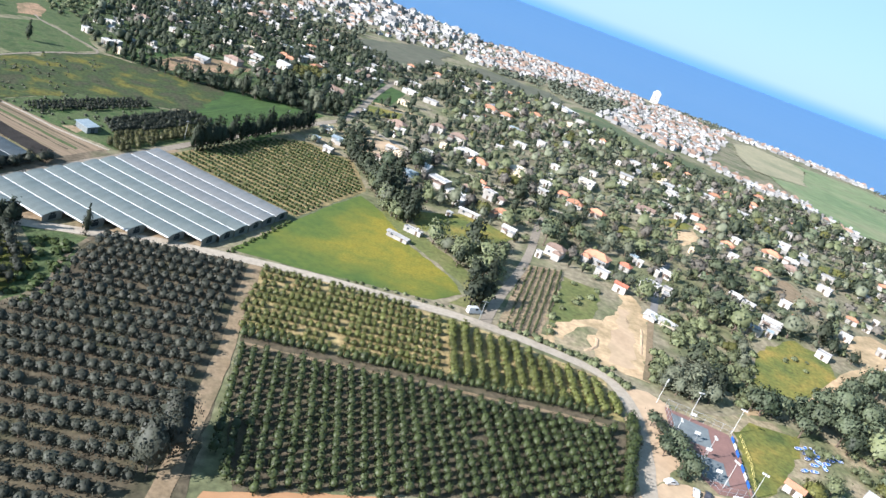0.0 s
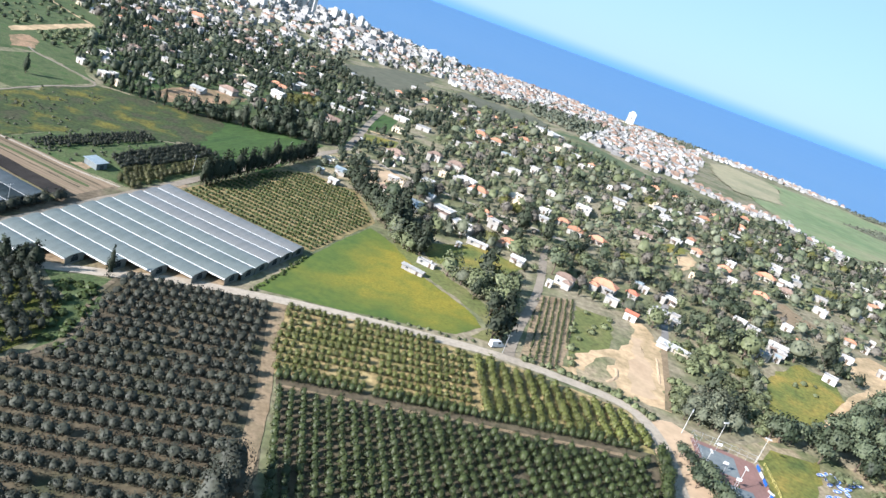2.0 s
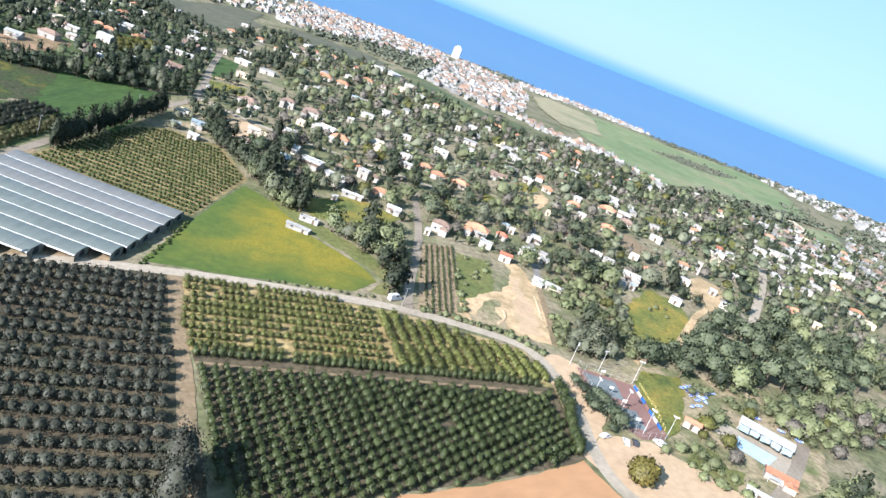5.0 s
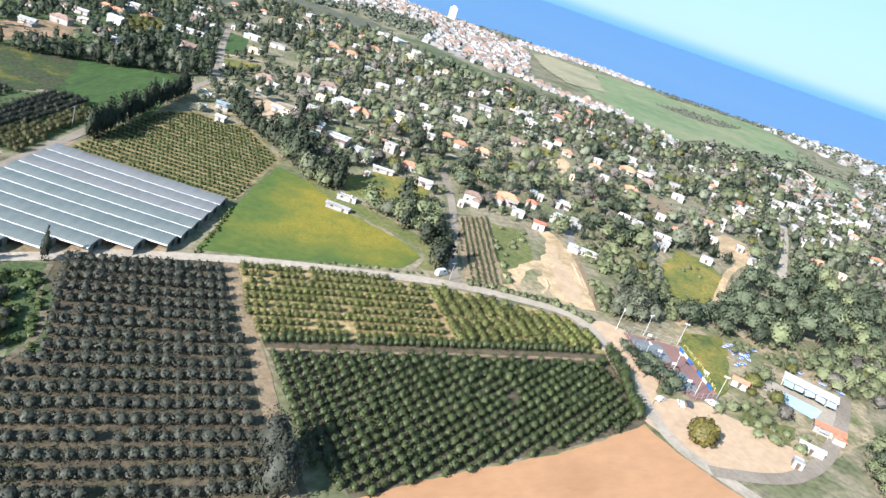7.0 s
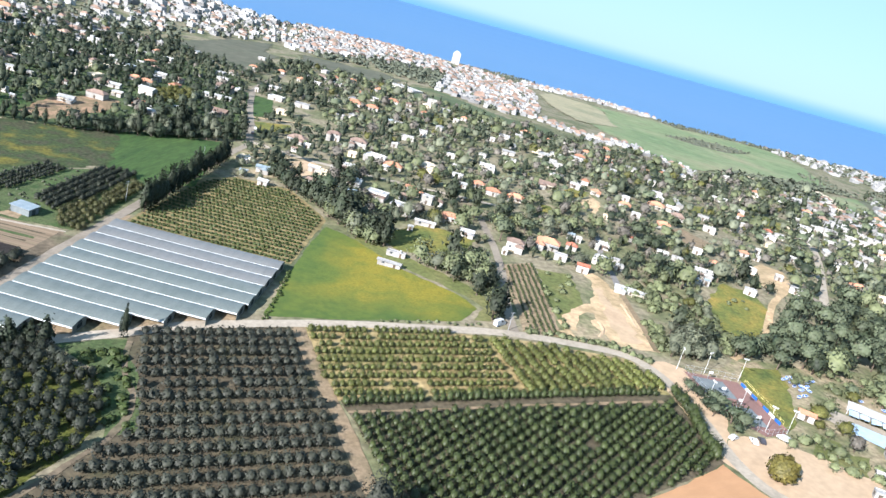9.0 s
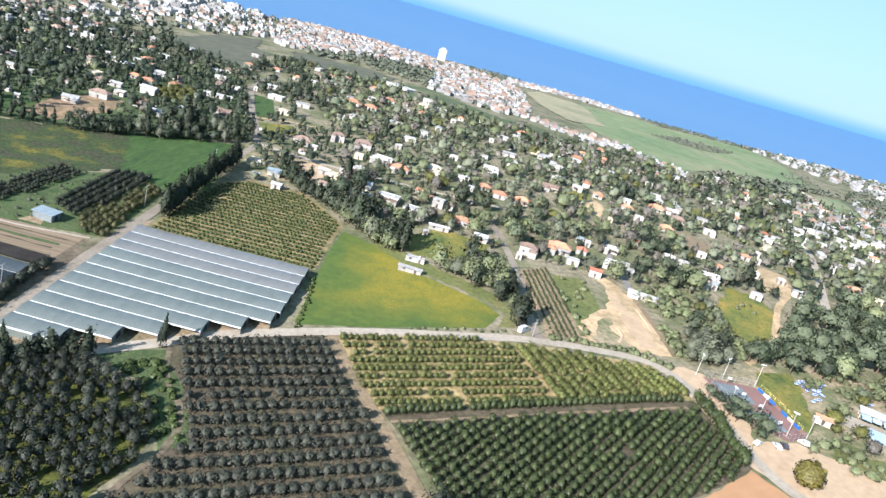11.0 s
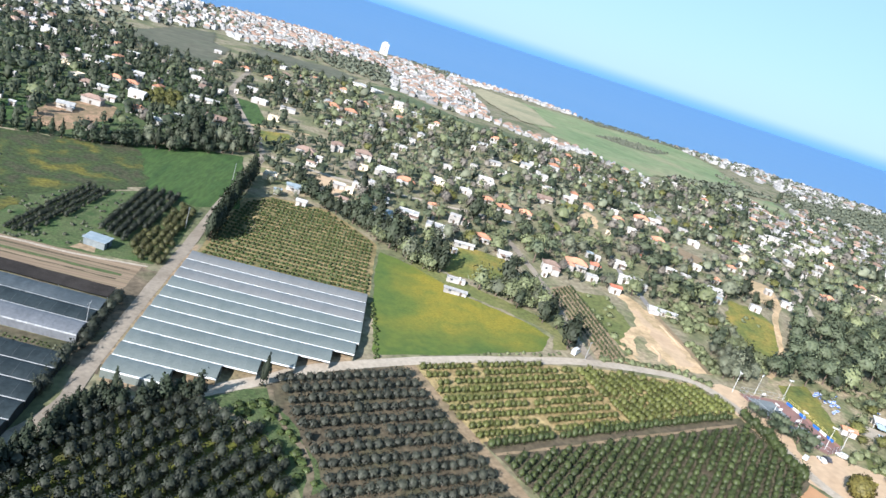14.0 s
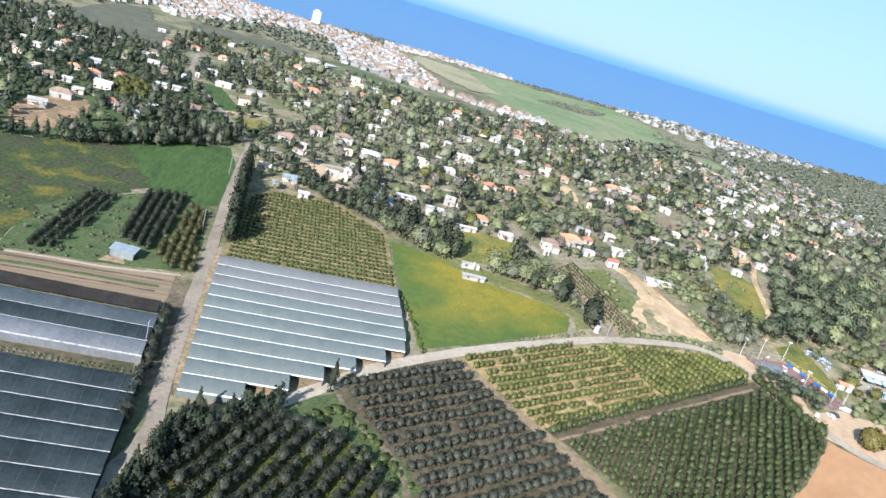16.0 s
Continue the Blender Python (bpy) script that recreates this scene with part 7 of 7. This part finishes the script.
def shed():
    root = thing("shed", -126.5, 325, -33, "grey block shed with a pale blue sheet roof", "shed")
    bm = bmesh.new()
    box(bm, -4.2, -2.6, -0.8, 4.2, 2.6, 2.7)
    part("wall", bm, COURT_GREY, root)
    bm = bmesh.new()
    v = [bm.verts.new((x, y, z + t)) for t in (0, 0.12) for x, y, z in ((-4.7, -3.1, 2.72), (4.7, -3.1, 2.72), (4.7, 3.1, 3.3), (-4.7, 3.1, 3.3))]
    bm.faces.new(v[:4][::-1]), bm.faces.new(v[4:])
    for k in range(4):
        m = (k + 1) % 4
        bm.faces.new((v[k], v[m], v[m + 4], v[k + 4]))
    part("roof", bm, ROOF["blue"], root)
    bm = bmesh.new()
    box(bm, 4.15, -0.9, 0.0, 4.26, 0.9, 2.2)
    part("door", bm, GLASS, root, "dark open doorway")


shed()
sheet("shed_yard", [(-136, 322), (-132, 326), (-127, 323), (-128, 318)], PLOT_SOIL, 0.12, "bare earth yard by the shed", ragged=1.0)


def utility_pole(x, y, h, angle):
    root = thing("utility_pole", x, y, angle, "tall grey utility pole with a crossarm", "pole", "utility poles")
    bm = bmesh.new()
    tube(bm, (0, 0, -0.3), (0, 0, h), 0.16, 0.1, 8)
    part("pole", bm, STEEL, root)
    bm = bmesh.new()
    box(bm, -1.1, -0.06, h - 0.5, 1.1, 0.06, h - 0.36)
    part("crossarm", bm, STEEL, root)
    for s in (-1.0, 0.0, 1.0):
        bm = bmesh.new()
        tube(bm, (s, 0, h - 0.36), (s, 0, h - 0.1), 0.05, sides=6)
        part("insulator", bm, PAINT_WHITE, root)


for x, y, h, a in ((-133, 264, 9.5, 60), (-91, 348, 9.5, 60), (51.5, 243.8, 8, 20), (-57, 417, 9, 60)):
    utility_pole(x, y, h, a)

# seed bed between the old greenhouses
sheet("seed_bed", [(-137.5, 256.5), (-141.5, 245.5), (-216, 281), (-211, 291)], OLIVE_SOIL, 0.15, "open bed of seedlings between greenhouses", ragged=0.2)
orchard("bush", "seedling", [(-140, 254), (-143, 248.5), (-205, 278.5), (-202, 284)], (-0.9, 0.435), 1.6, 1.5, 0.42, "small green seedling bush in a bed", "seedlings", "seedlings", "further seedlings", GREY_LEAF, (-150, 255), limit=40)
